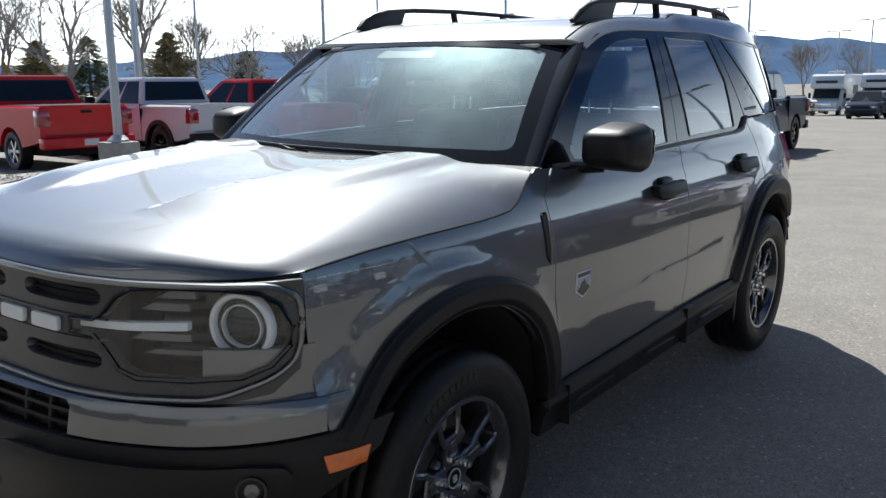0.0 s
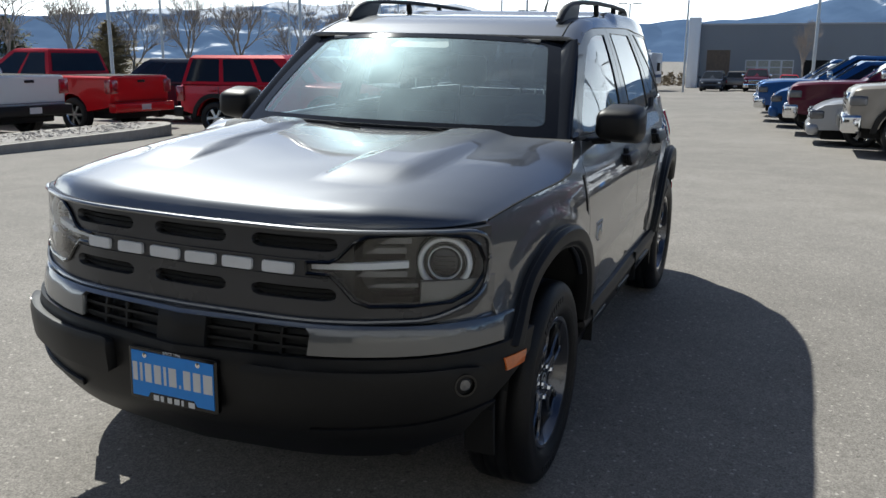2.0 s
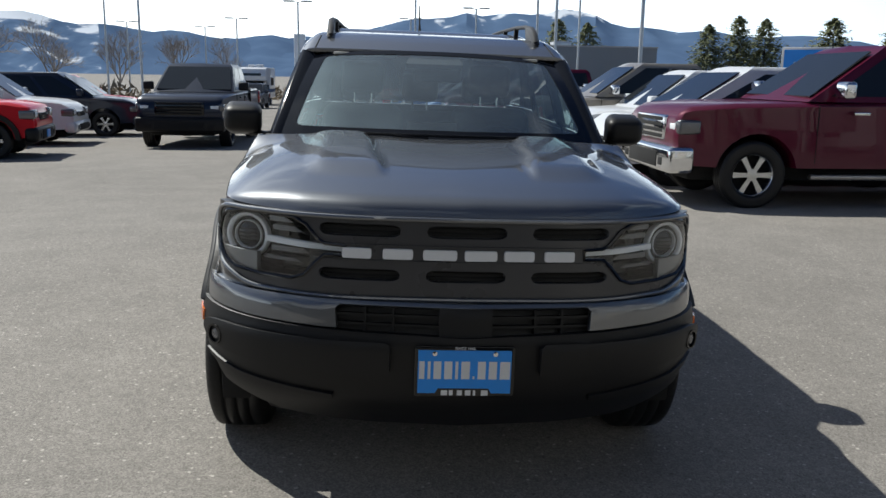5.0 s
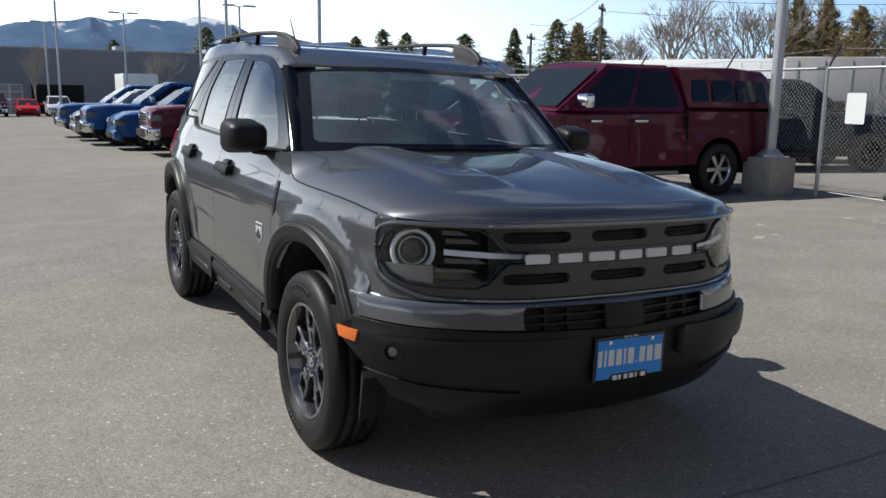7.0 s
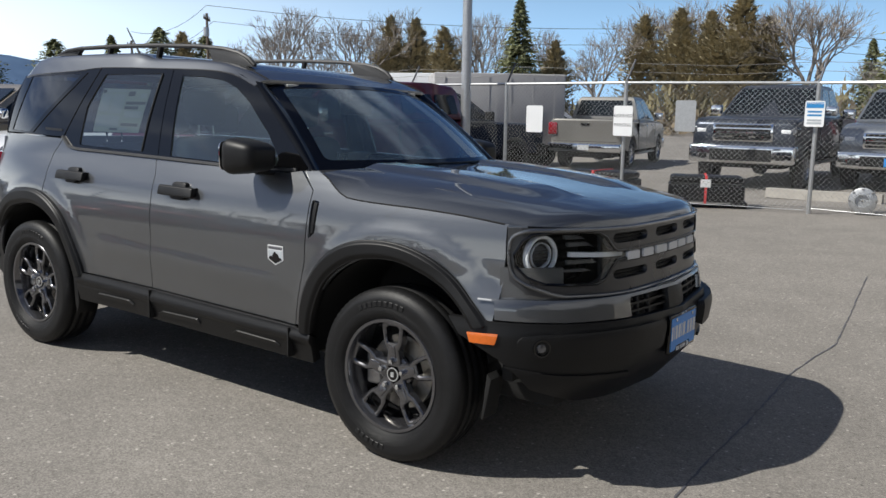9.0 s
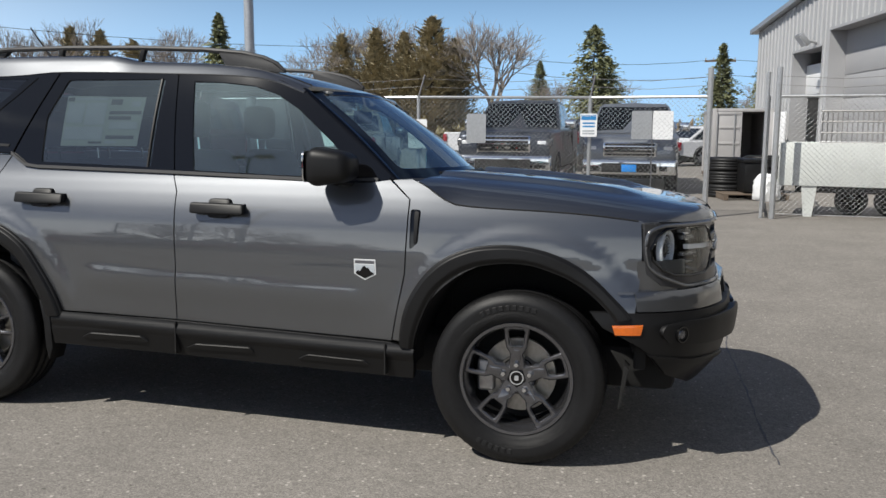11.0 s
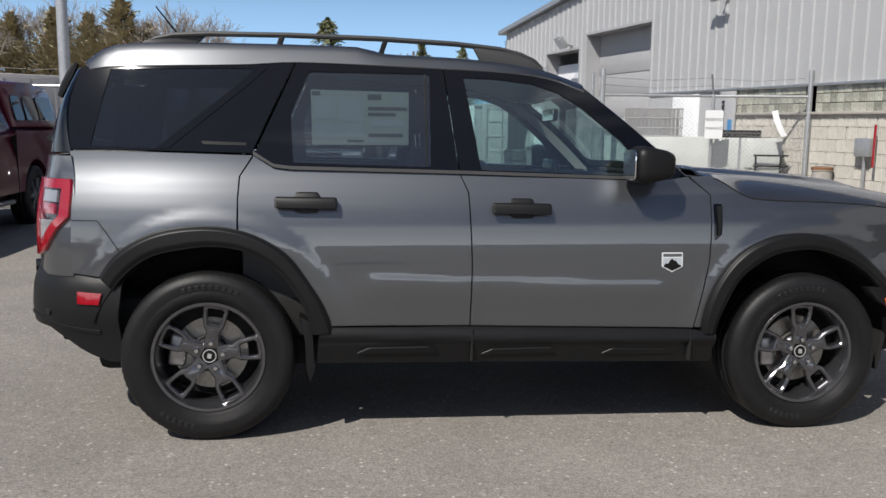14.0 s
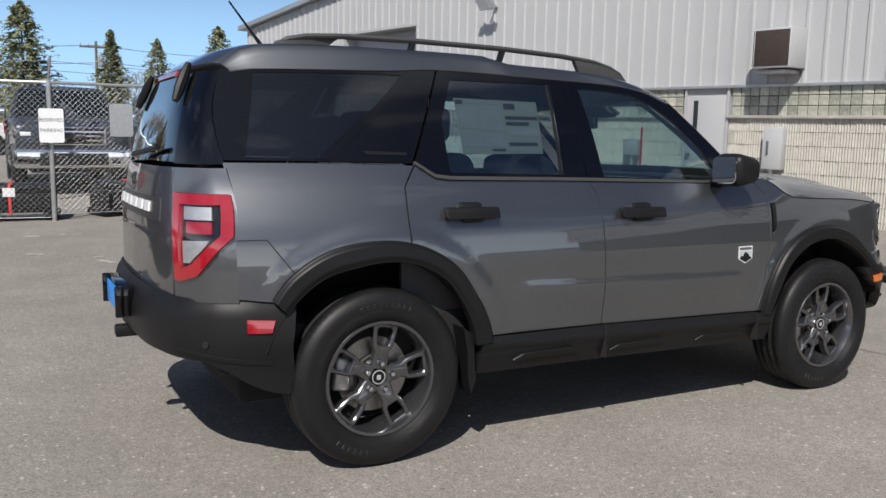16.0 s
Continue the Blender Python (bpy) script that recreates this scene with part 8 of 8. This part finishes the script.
for x, y, h, tn in ((-14, -24, 8, 30), (-20, -33, 8, 100), (-25, -26, 8, 60), (-34, -22, 8.2, 80), (-47, -24, 8.2, 90), (-52, -15.5, 8.2, 90), (-63, -21, 8.2, 90), (-67, -6.8, 8.4, 90), (-84, -14.5, 8.4, 90), (-62, 2.6, 8.4, 90),
                    (-70, 8.2, 8.4, 90), (-48, 9.5, 8.2, 90), (-38, 8.6, 8, 90), (-82, 3.0, 8.4, 90), (-30, 10.5, 8, 90), (-90, -27, 8.4, 90), (-75, -36, 8.4, 90), (-58, -38, 8.4, 90), (-40, -36, 8.2, 90), (-96, -20, 8.4, 90), (-56, 14, 8, 90), (-30, -42, 8, 60)):
    lamp_pole(x, y, h, 2, 0.09, False, turn=tn)


def utility_pole(x, y, h, turn):
    t = thing("utility_pole", "brown wooden utility pole with crossarms and wires", "utility pole", pose(x, y, ground_z(x, y), 0, 0, turn), group="utility poles")
    part("pole", tube([(0, 0, 0), (0, 0, h)], [0.2, 0.13], 8), M["wood"], t)
    part("crossarm", box_bm((-1.6, -0.08, h - 0.7), (1.6, 0.08, h - 0.5)), M["wood"], t)
    part("transformer", lathe([(0.3, 0), (0.3, 0.9), (0.0005, 0.95)], 12), M["galv"], t).matrix_local = Matrix.Translation((0.5, 0, h - 2.4)) @ Matrix.Rotation(radians(90), 4, "X")
    for xx in (-1.5, -0.7, 0.7, 1.5):
        part("insulator", box_bm((xx - 0.06, -0.06, h - 0.5), (xx + 0.06, 0.06, h - 0.25), 0.02), M["galv"], t)


UP = [(-79, 54, 9.6, -50), (-70, 57, 12.2, -50), (-22, 90, 11, 0), (8, 92, 9.3, 5), (45, 95, 11, 5)]
for p in UP:
    utility_pole(*p)
wires = thing("power_lines", "thin dark power lines between utility poles", "cable", kind="stuff")
for a, b in ((UP[0], UP[1]), (UP[1], UP[2]), (UP[2], UP[3]), (UP[3], UP[4])):
    for dz in (-0.3, -0.3, -2.0):
        pts = [(lerp(a[0], b[0], i / 8) + (1 if dz < -1 else 0), lerp(a[1], b[1], i / 8), lerp(a[2], b[2], i / 8) + dz - 1.2 * (1 - (2 * i / 8 - 1) ** 2)) for i in range(9)]
        part("cable", tube(pts, 0.025, 4), M["ink"], wires)


# ---------------- trees ----------------
def bare_tree_mesh(seed, h, spread):
    rng = random.Random(seed)
    bm = bmesh.new()
    def grow(p, d, length, r, depth):
        q = p + d * length
        midp = p + d * (length * 0.5) + Vector((rng.uniform(-1, 1), rng.uniform(-1, 1), rng.uniform(-0.3, 0.3))) * length * 0.07
        put_tube(bm, [p, midp, q], [r, r * 0.85, r * 0.68], 5 if depth > 3 else 3, False)
        if depth == 0:
            return
        n = 4 if depth in (1, 5) else 3
        turn = rng.uniform(0, 6.28)
        for k in range(n):
            a = turn + k * 6.28 / n + rng.uniform(-0.5, 0.5)
            side = d.cross((0.3, 0.9, 0.2)).normalized()
            ax = side * math.cos(a) + d.cross(side) * math.sin(a)
            nd = (d + ax * spread * rng.uniform(0.5, 1.2) + Vector((0, 0, 0.16))).normalized()
            f = 1.0 if k == 0 else rng.uniform(0.45, 0.95)
            grow(p.lerp(q, f), nd, length * rng.uniform(0.62, 0.84), max(r * 0.6, 0.010), depth - 1)
    grow(Vector((0, 0, 0)), Vector((0.03, 0.02, 1)).normalized(), h * 0.24, h * 0.017, 6)
    top = max(v.co.z for v in bm.verts)
    bmesh.ops.scale(bm, vec=(h / top,) * 3, verts=bm.verts)
    me = bpy.data.meshes.new("crown"); bm.to_mesh(me); bm.free()
    me.materials.append(M["twig"])
    return me


def conifer_mesh(seed, h, width, mat_name, full=0.85, column=False):
    """Layered boughs of many small sprays; column gives a broad, blunt-topped evergreen."""
    rng = random.Random(seed)
    vs, fs = [], []
    levels = 46
    for i in range(levels):
        t = i / (levels - 1)
        z = lerp(0.04, 0.985, t) * h
        form = min(1.0, (1 - t) * 2.6) ** 0.6 * (0.75 + 0.25 * math.sin(4.2 * t)) if column else (1 - t) ** full
        reach = width * form * rng.uniform(0.62, 1.15) + 0.10
        n = 15 if t < 0.7 else 9
        a0 = rng.uniform(0, 6.3)
        for k in range(n):
            if rng.random() < 0.24:
                continue
            a = a0 + k * 2 * math.pi / n + rng.uniform(-0.3, 0.3)
            L = reach * rng.uniform(0.55, 1.15)
            c, s = math.cos(a), math.sin(a)
            tilt = rng.uniform(0.25, 0.9) if column else rng.uniform(-0.45, 0.05)
            num = 13
            for j in range(num):
                f = 0.25 + 0.75 * (j + rng.uniform(0.1, 1.0)) / num
                w = rng.uniform(0.13, 0.31) * (1.25 - 0.5 * f)
                p = Vector((c * L * f, s * L * f, z + tilt * L * f * (0.5 if column else f) + rng.uniform(-0.18, 0.18)))
                p += Vector((-s, c, 0)) * rng.uniform(-0.22, 0.22) * L * f
                for sd in (1, -1):
                    u = Vector((c + rng.uniform(-0.4, 0.4), s + rng.uniform(-0.4, 0.4), tilt + rng.uniform(-0.2, 0.2))) * w * rng.uniform(0.6, 1.5)
                    o = Vector((-s, c, 0)) * (w * sd * rng.uniform(0.4, 1.0)) + Vector((0, 0, rng.uniform(-0.6, 0.5) * w))
                    b = len(vs)
                    vs += [p - u * 0.5, p + u, p + o]
                    fs.append((b, b + 1, b + 2))
    me = bpy.data.meshes.new("crown"); me.from_pydata(vs, [], fs); me.update()
    me.materials.append(M[mat_name])
    return me


BARE = [bare_tree_mesh(s, 10, sp) for s, sp in ((3, 0.55), (8, 0.70), (15, 0.48))]
CON = [conifer_mesh(4, 10, 4.0, "needles", 0.75), conifer_mesh(9, 10, 3.1, "needles_brown", 0.6, True), conifer_mesh(21, 10, 4.8, "needles", 0.55)]
trunk_bm = tube([(0, 0, 0), (0, 0, 3.0), (0, 0, 9.3)], [0.22, 0.16, 0.03], 7)
TRUNK = bpy.data.meshes.new("trunk"); trunk_bm.to_mesh(TRUNK); trunk_bm.free(); TRUNK.materials.append(M["bark"])
stub = tube([(0, 0, -0.1), (0, 0, 0.6)], [0.24, 0.19], 7)
STUB = bpy.data.meshes.new("trunk"); stub.to_mesh(STUB); stub.free(); STUB.materials.append(M["bark"])


def tree(kind, az, dist, el, variant=0, wide=1.0, eye=(2.0, -2.5)):
    a = radians(az)
    x, y = eye[0] + dist * math.cos(a), eye[1] + dist * math.sin(a)
    base_z = ground_z(x, y)
    h = 1.4 + dist * math.tan(radians(el)) - base_z
    nm, lab, cat = (("bare_tree", "leafless grey-brown deciduous tree", "tree") if kind == "bare" else ("conifer_tree", "tall dark green conifer tree" if variant != 1 else "tall olive-brown conifer tree", "tree"))
    t = thing(nm, lab, cat, group="trees along the skyline")
    s = h / 10
    t.matrix_world = Matrix.Translation((x, y, base_z)) @ Matrix.Rotation(az * 7.3, 4, "Z") @ Matrix.Diagonal((s * wide, s * wide, s, 1))
    me = BARE[variant] if kind == "bare" else CON[variant]
    for nme, m in (("crown", me), ("trunk", STUB if kind == "bare" else TRUNK)):
        o = new(nme, m); o.parent = t


# conifers by bearing, distance and rise
for az, dist, el, v, w in ((119.6, 75, 7.4, 0, 0.85), (117.2, 78, 4.6, 1, 1.0), (111.5, 90, 6.2, 1, 0.9), (109.2, 88, 6.6, 1, 0.95), (107.3, 86, 6.4, 1, 0.9), (105.4, 85, 7.4, 1, 1.1), (103.8, 86, 6.0, 1, 0.9), (128.4, 95, 6.0, 1, 0.9), (126.7, 95, 5.9, 1, 0.9), (124.8, 92, 5.4, 1, 1.0),
                           (94.7, 38.1, 7.0, 2, 0.85), (86.2, 75, 5.6, 0, 0.9), (83.4, 75, 5.2, 2, 0.7), (80.2, 62, 6.2, 2, 0.8), (77.6, 62, 5.6, 1, 0.9), (74.9, 60, 7.0, 0, 0.8), (93.6, 80, 4.9, 2, 0.9), (98.0, 110, 4.6, 0, 0.9),
                           (157.0, 110, 3.6, 2, 1.0), (155.2, 110, 4.1, 2, 0.9), (153.6, 112, 3.9, 2, 1.0), (149.6, 105, 3.9, 2, 1.15), (146.3, 108, 4.3, 0, 1.0), (143.4, 100, 4.9, 2, 1.0), (142.0, 100, 4.6, 1, 1.0), (140.6, 100, 4.5, 2, 1.0), (166.8, 120, 3.9, 2, 1.0), (164.9, 122, 3.7, 2, 1.0), (172.5, 130, 2.9, 2, 0.9),
                           (-121.5, 70, 3.4, 2, 1.3), (-126.5, 72, 3.6, 1, 1.5), (-131.5, 75, 2.4, 2, 1.5), (-118.4, 74, 3.0, 1, 1.6), (-137.5, 80, 2.2, 1, 1.6), (-112, 70, 3.6, 2, 1.2)):
    tree("conifer", az, dist, el, v, w)
for i, (az, dist, el, w) in enumerate(((101.4, 85, 7.6, 1.15), (114.4, 88, 6.2, 1.0), (122.0, 95, 6.6, 1.0), (130.6, 92, 6.4, 1.0), (133.0, 90, 6.2, 1.0), (135.6, 92, 6.6, 1.1), (109.9, 92, 7.4, 1.0), (107.0, 96, 7.8, 1.0), (127.6, 104, 6.6, 1.0), (138.6, 98, 4.4, 1.0), (124.0, 100, 6.2, 1.0), (117.8, 100, 5.6, 0.9),
                                       (96.6, 95, 3.6, 1.3), (92.6, 95, 3.6, 1.2), (83.6, 95, 3.2, 1.3), (104.2, 94, 7.0, 1.0),
                                       (-120.4, 62, 8.6, 1.0), (-125.0, 64, 8.2, 1.1), (-128.0, 75, 5.4, 0.9), (-131.6, 70, 5.0, 1.0), (-116.5, 66, 7.0, 1.0), (-135.4, 80, 4.2, 1.0), (-139.0, 80, 4.4, 0.9), (-142.4, 82, 4.6, 1.0), (-145.8, 84, 4.2, 1.0), (-149.4, 86, 4.4, 1.0), (-152.6, 88, 4.2, 1.0), (-156.2, 92, 3.8, 1.0), (-160.4, 96, 3.4, 1.0), (-164.5, 100, 2.8, 1.0), (-168.0, 102, 2.8, 0.8), (-111.5, 66, 5.6, 1.1), (177.0, 88, 2.6, 0.7), (169.4, 86, 2.6, 0.7), (-171.5, 90, 2.7, 0.7))):
    tree("bare", az, dist, el, i % 3, w)


def brush_belt(name, az0, az1, dist, h, mat_name, label, seed):
    rng = random.Random(seed)
    bm = bmesh.new()
    n = int(abs(az1 - az0) / 360 * 2 * math.pi * dist * 9)
    for i in range(n):
        a = radians(rng.uniform(az0, az1)); d = dist * rng.uniform(0.95, 1.12)
        c = Vector((2 + d * math.cos(a), -2.5 + d * math.sin(a), 0))
        c.z = ground_z(c.x, c.y)
        hh = h * rng.uniform(0.35, 1.0) * (0.75 + 0.25 * math.sin(a * 37))
        for k in range(6):
            z0 = rng.uniform(0, hh * 0.8)
            w = rng.uniform(0.10, 0.34)
            ang = rng.uniform(0, 3.14)
            o = Vector((math.cos(ang), math.sin(ang), 0)) * w
            p = c + Vector((rng.uniform(-0.4, 0.4), rng.uniform(-0.4, 0.4), z0))
            bm.faces.new((bm.verts.new(p - o), bm.verts.new(p + o), bm.verts.new(p + Vector((rng.uniform(-0.5, 0.5), rng.uniform(-0.5, 0.5), rng.uniform(0.4, 1.1) * hh * 0.30)))))
    tagged(part(name, bm, M[mat_name], soft=False), label, "brush", kind="stuff")


brush_belt("brush", 84, 138, 66, 3.0, "brush", "belt of dry brown brush beyond the yard", 1)
brush_belt("brush", 97, 128, 74, 5.2, "scrub", "belt of olive evergreen scrub beyond the yard", 2)
brush_belt("brush", -170, -108, 72, 2.6, "brush", "belt of dry brown brush beyond the lot", 3)
brush_belt("brush", -118, -110, 66, 6.0, "yellow_brush", "yellowing willow scrub beyond the lot", 4)
brush_belt("brush", -186, -168, 110, 2.4, "brush", "far strip of dry brush by the road", 6)
brush_belt("brush", 138, 170, 112, 2.2, "brush", "far strip of dry scrub behind the trailers", 7)

# ---------------- grey showroom far down the lot ----------------
hall = thing("showroom_building", "long low grey showroom with service doors", "building", pose(-93, 0, ground_z(-93, 0)))
part("wall", box_bm((-20, -8.5, 0), (0, 32, 6.6)), M["siding_dark"], hall)
part("pylon", box_bm((-0.5, -9.6, 0), (0.8, -8.4, 7.4), 0.05), M["sign_white"], hall, "white entrance pylon")
part("parapet", box_bm((-20, -8.6, 6.6), (0.12, 32.1, 6.75)), M["door_grey"], hall)
# near-black slab in place of the shaded inside of the open door
part("service_door", box_bm((-0.3, 2.0, 0), (0.02, 7.0, 3.0)), M["void"], hall, "open dark service door")
gd = part("service_door", box_bm((-0.3, -3.6, 0), (0.02, 1.2, 3.0)), M["galv"], hall, "glazed service door")
for i in range(4):
    for j in range(4):
        part("pane", box_bm((0.02, -3.5 + i * 1.2, 0.1 + j * 0.73), (0.035, -2.5 + i * 1.2, 0.72 + j * 0.73)), M["glass_block"], gd)
part("entrance", box_bm((-0.3, -7.6, 0), (0.02, -5.2, 4.0)), M["wood"], hall)
for yy in (12, 22):
    part("roof_unit", box_bm((-8, yy - 1, 6.7), (-5, yy + 1, 7.4), 0.05), M["galv"], hall)
board = thing("dealer_sign", "white pylon sign with a plain red emblem", "sign", pose(-46, -24.5, ground_z(-46, -24.5), 0, 0, 25))
part("board", box_bm((-0.25, -1.1, 0.4), (0.25, 1.1, 4.3), 0.05), M["sign_white"], board)
bm = lathe([(0.62, 0), (0.62, 0.03), (0.46, 0.03), (0.46, 0)], 28)
bmesh.ops.transform(bm, matrix=Matrix.Translation((0.25, 0, 3.35)) @ Matrix.Rotation(radians(-90), 4, "Z") @ Matrix.Diagonal((1, 1, 0.68, 1)), verts=bm.verts)
part("emblem", bm, M["red_lamp"], board)
part("print_bar", box_bm((0.25, -0.8, 2.45), (0.27, 0.8, 2.70)), M["red_lamp"], board)


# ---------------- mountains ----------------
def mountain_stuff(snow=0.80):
    m, n, l, p = nodes_of("forested mountain with haze tint")
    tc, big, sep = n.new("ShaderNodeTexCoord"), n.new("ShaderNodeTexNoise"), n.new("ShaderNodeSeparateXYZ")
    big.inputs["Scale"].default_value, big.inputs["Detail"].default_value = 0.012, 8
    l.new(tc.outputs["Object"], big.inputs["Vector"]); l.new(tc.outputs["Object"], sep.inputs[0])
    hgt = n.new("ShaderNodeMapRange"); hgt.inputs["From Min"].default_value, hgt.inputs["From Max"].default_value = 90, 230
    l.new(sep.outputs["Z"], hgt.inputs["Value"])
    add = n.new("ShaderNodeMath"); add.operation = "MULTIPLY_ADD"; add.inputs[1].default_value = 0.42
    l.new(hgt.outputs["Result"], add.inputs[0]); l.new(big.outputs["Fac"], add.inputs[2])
    # blue distance haze is mixed into the slope colours here
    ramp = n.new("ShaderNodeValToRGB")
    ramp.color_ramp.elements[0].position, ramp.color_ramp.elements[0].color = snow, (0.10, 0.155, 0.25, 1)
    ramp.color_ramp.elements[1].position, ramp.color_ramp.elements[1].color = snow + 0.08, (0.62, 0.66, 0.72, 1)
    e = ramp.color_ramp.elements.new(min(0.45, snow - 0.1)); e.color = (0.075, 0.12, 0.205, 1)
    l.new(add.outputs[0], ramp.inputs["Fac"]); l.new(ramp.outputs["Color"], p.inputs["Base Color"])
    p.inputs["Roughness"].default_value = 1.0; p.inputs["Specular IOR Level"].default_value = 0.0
    return m


ridge = curve([-190, -176, -168, -162, -156, -150, -142, -132, -120, -100, -60, 0, 40, 70, 100, 130, 140, 148, 154, 160, 164, 167.5, 171, 176, 180, 184, 190],
              [2.4, 2.3, 2.5, 3.0, 3.5, 3.4, 3.1, 2.4, 1.6, 1.2, 1.0, 1.0, 1.0, 0.8, 0.5, 0.7, 1.5, 2.2, 2.9, 3.1, 3.5, 4.5, 4.2, 4.0, 3.2, 2.4, 2.3])
bm = bmesh.new()
rows = []
for i in range(361):
    az = -190 + i * 380 / 360
    a = radians(az)
    top = 2600 * math.tan(radians(ridge(az))) + 18 * noise.noise((az * 0.35, 0, 0)) + 9 * noise.noise((az * 1.3, 3, 0))
    col = []
    for j in range(9):
        f = j / 8
        d = lerp(2000, 2600, f) + 60 * noise.noise((az * 0.6, f * 4, 7))
        col.append(bm.verts.new((d * math.cos(a), d * math.sin(a), -5 + (top + 5) * f ** 1.25 + (0.12 * top * noise.noise((az * 0.8, f * 3, 2)) if 0 < j < 8 else 0))))
    rows.append(col)
bare_slope = bmesh.new()
for i, (a, b) in enumerate(zip(rows, rows[1:])):
    az = -190 + i * 380 / 360
    snowy = -163 < az < -138
    for j in range(8):
        f = (a[j], b[j], b[j + 1], a[j + 1])
        if snowy:
            bare_slope.faces.new([bare_slope.verts.new(v.co) for v in f])
        else:
            bm.faces.new(f)
bmesh.ops.remove_doubles(bare_slope, verts=bare_slope.verts, dist=0.01)
tagged(part("backdrop", bm, mountain_stuff()), "forested mountains tinted with blue haze, with patches of snow", "mountains", kind="structure")
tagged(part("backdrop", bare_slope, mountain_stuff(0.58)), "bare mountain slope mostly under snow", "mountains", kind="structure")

# ---------------- marks on the asphalt ----------------
def ground_strip(name, pts, half, material, label, seed, stray=1.0):
    rng = random.Random(seed)
    bm = bmesh.new()
    line = []
    for a, b in zip(pts, pts[1:]):
        num = max(2, int(math.hypot(b[0] - a[0], b[1] - a[1]) / 0.06))
        line += [(lerp(a[0], b[0], i / num) + rng.uniform(-1, 1) * half * stray, lerp(a[1], b[1], i / num) + rng.uniform(-1, 1) * half * stray) for i in range(num)]
    line.append(pts[-1])
    rows_ = []
    for i, (x, y) in enumerate(line):
        p, q = line[max(0, i - 1)], line[min(len(line) - 1, i + 1)]
        d = Vector((q[0] - p[0], q[1] - p[1])).normalized()
        w = half * rng.uniform(0.35, 1.3)
        rows_.append([bm.verts.new((x - k * d.y * w, y + k * d.x * w, ground_z(x, y) + 0.004)) for k in (1, -1)])
    for a, b in zip(rows_, rows_[1:]):
        bm.faces.new((a[0], a[1], b[1], b[0]))
    tagged(part(name, bm, material, soft=False), label, "asphalt mark", kind="structure")


ground_strip("asphalt_crack", [(2.27, 4.72), (2.44, 2.41), (2.38, 1.99), (2.35, 1.55), (2.38, 0.62), (2.38, -0.07), (2.40, -0.58)], 0.0045, M["ink"], "thin dark crack in the asphalt", 1)
for k, pts in enumerate(([(-2.31, 7.35), (-2.16, 7.29)], [(-1.92, 7.33), (-1.86, 7.31)], [(-1.79, 7.30), (-1.69, 7.25)], [(-1.74, 5.40), (-1.65, 5.40)], [(-1.72, 5.18), (-1.60, 5.02)], [(-2.36, 5.86), (-2.20, 5.78)])):
    ground_strip("worn_paint_mark", pts, 0.05, M["concrete"], "pale worn scrap of lot paint", 10 + k, 0.2)
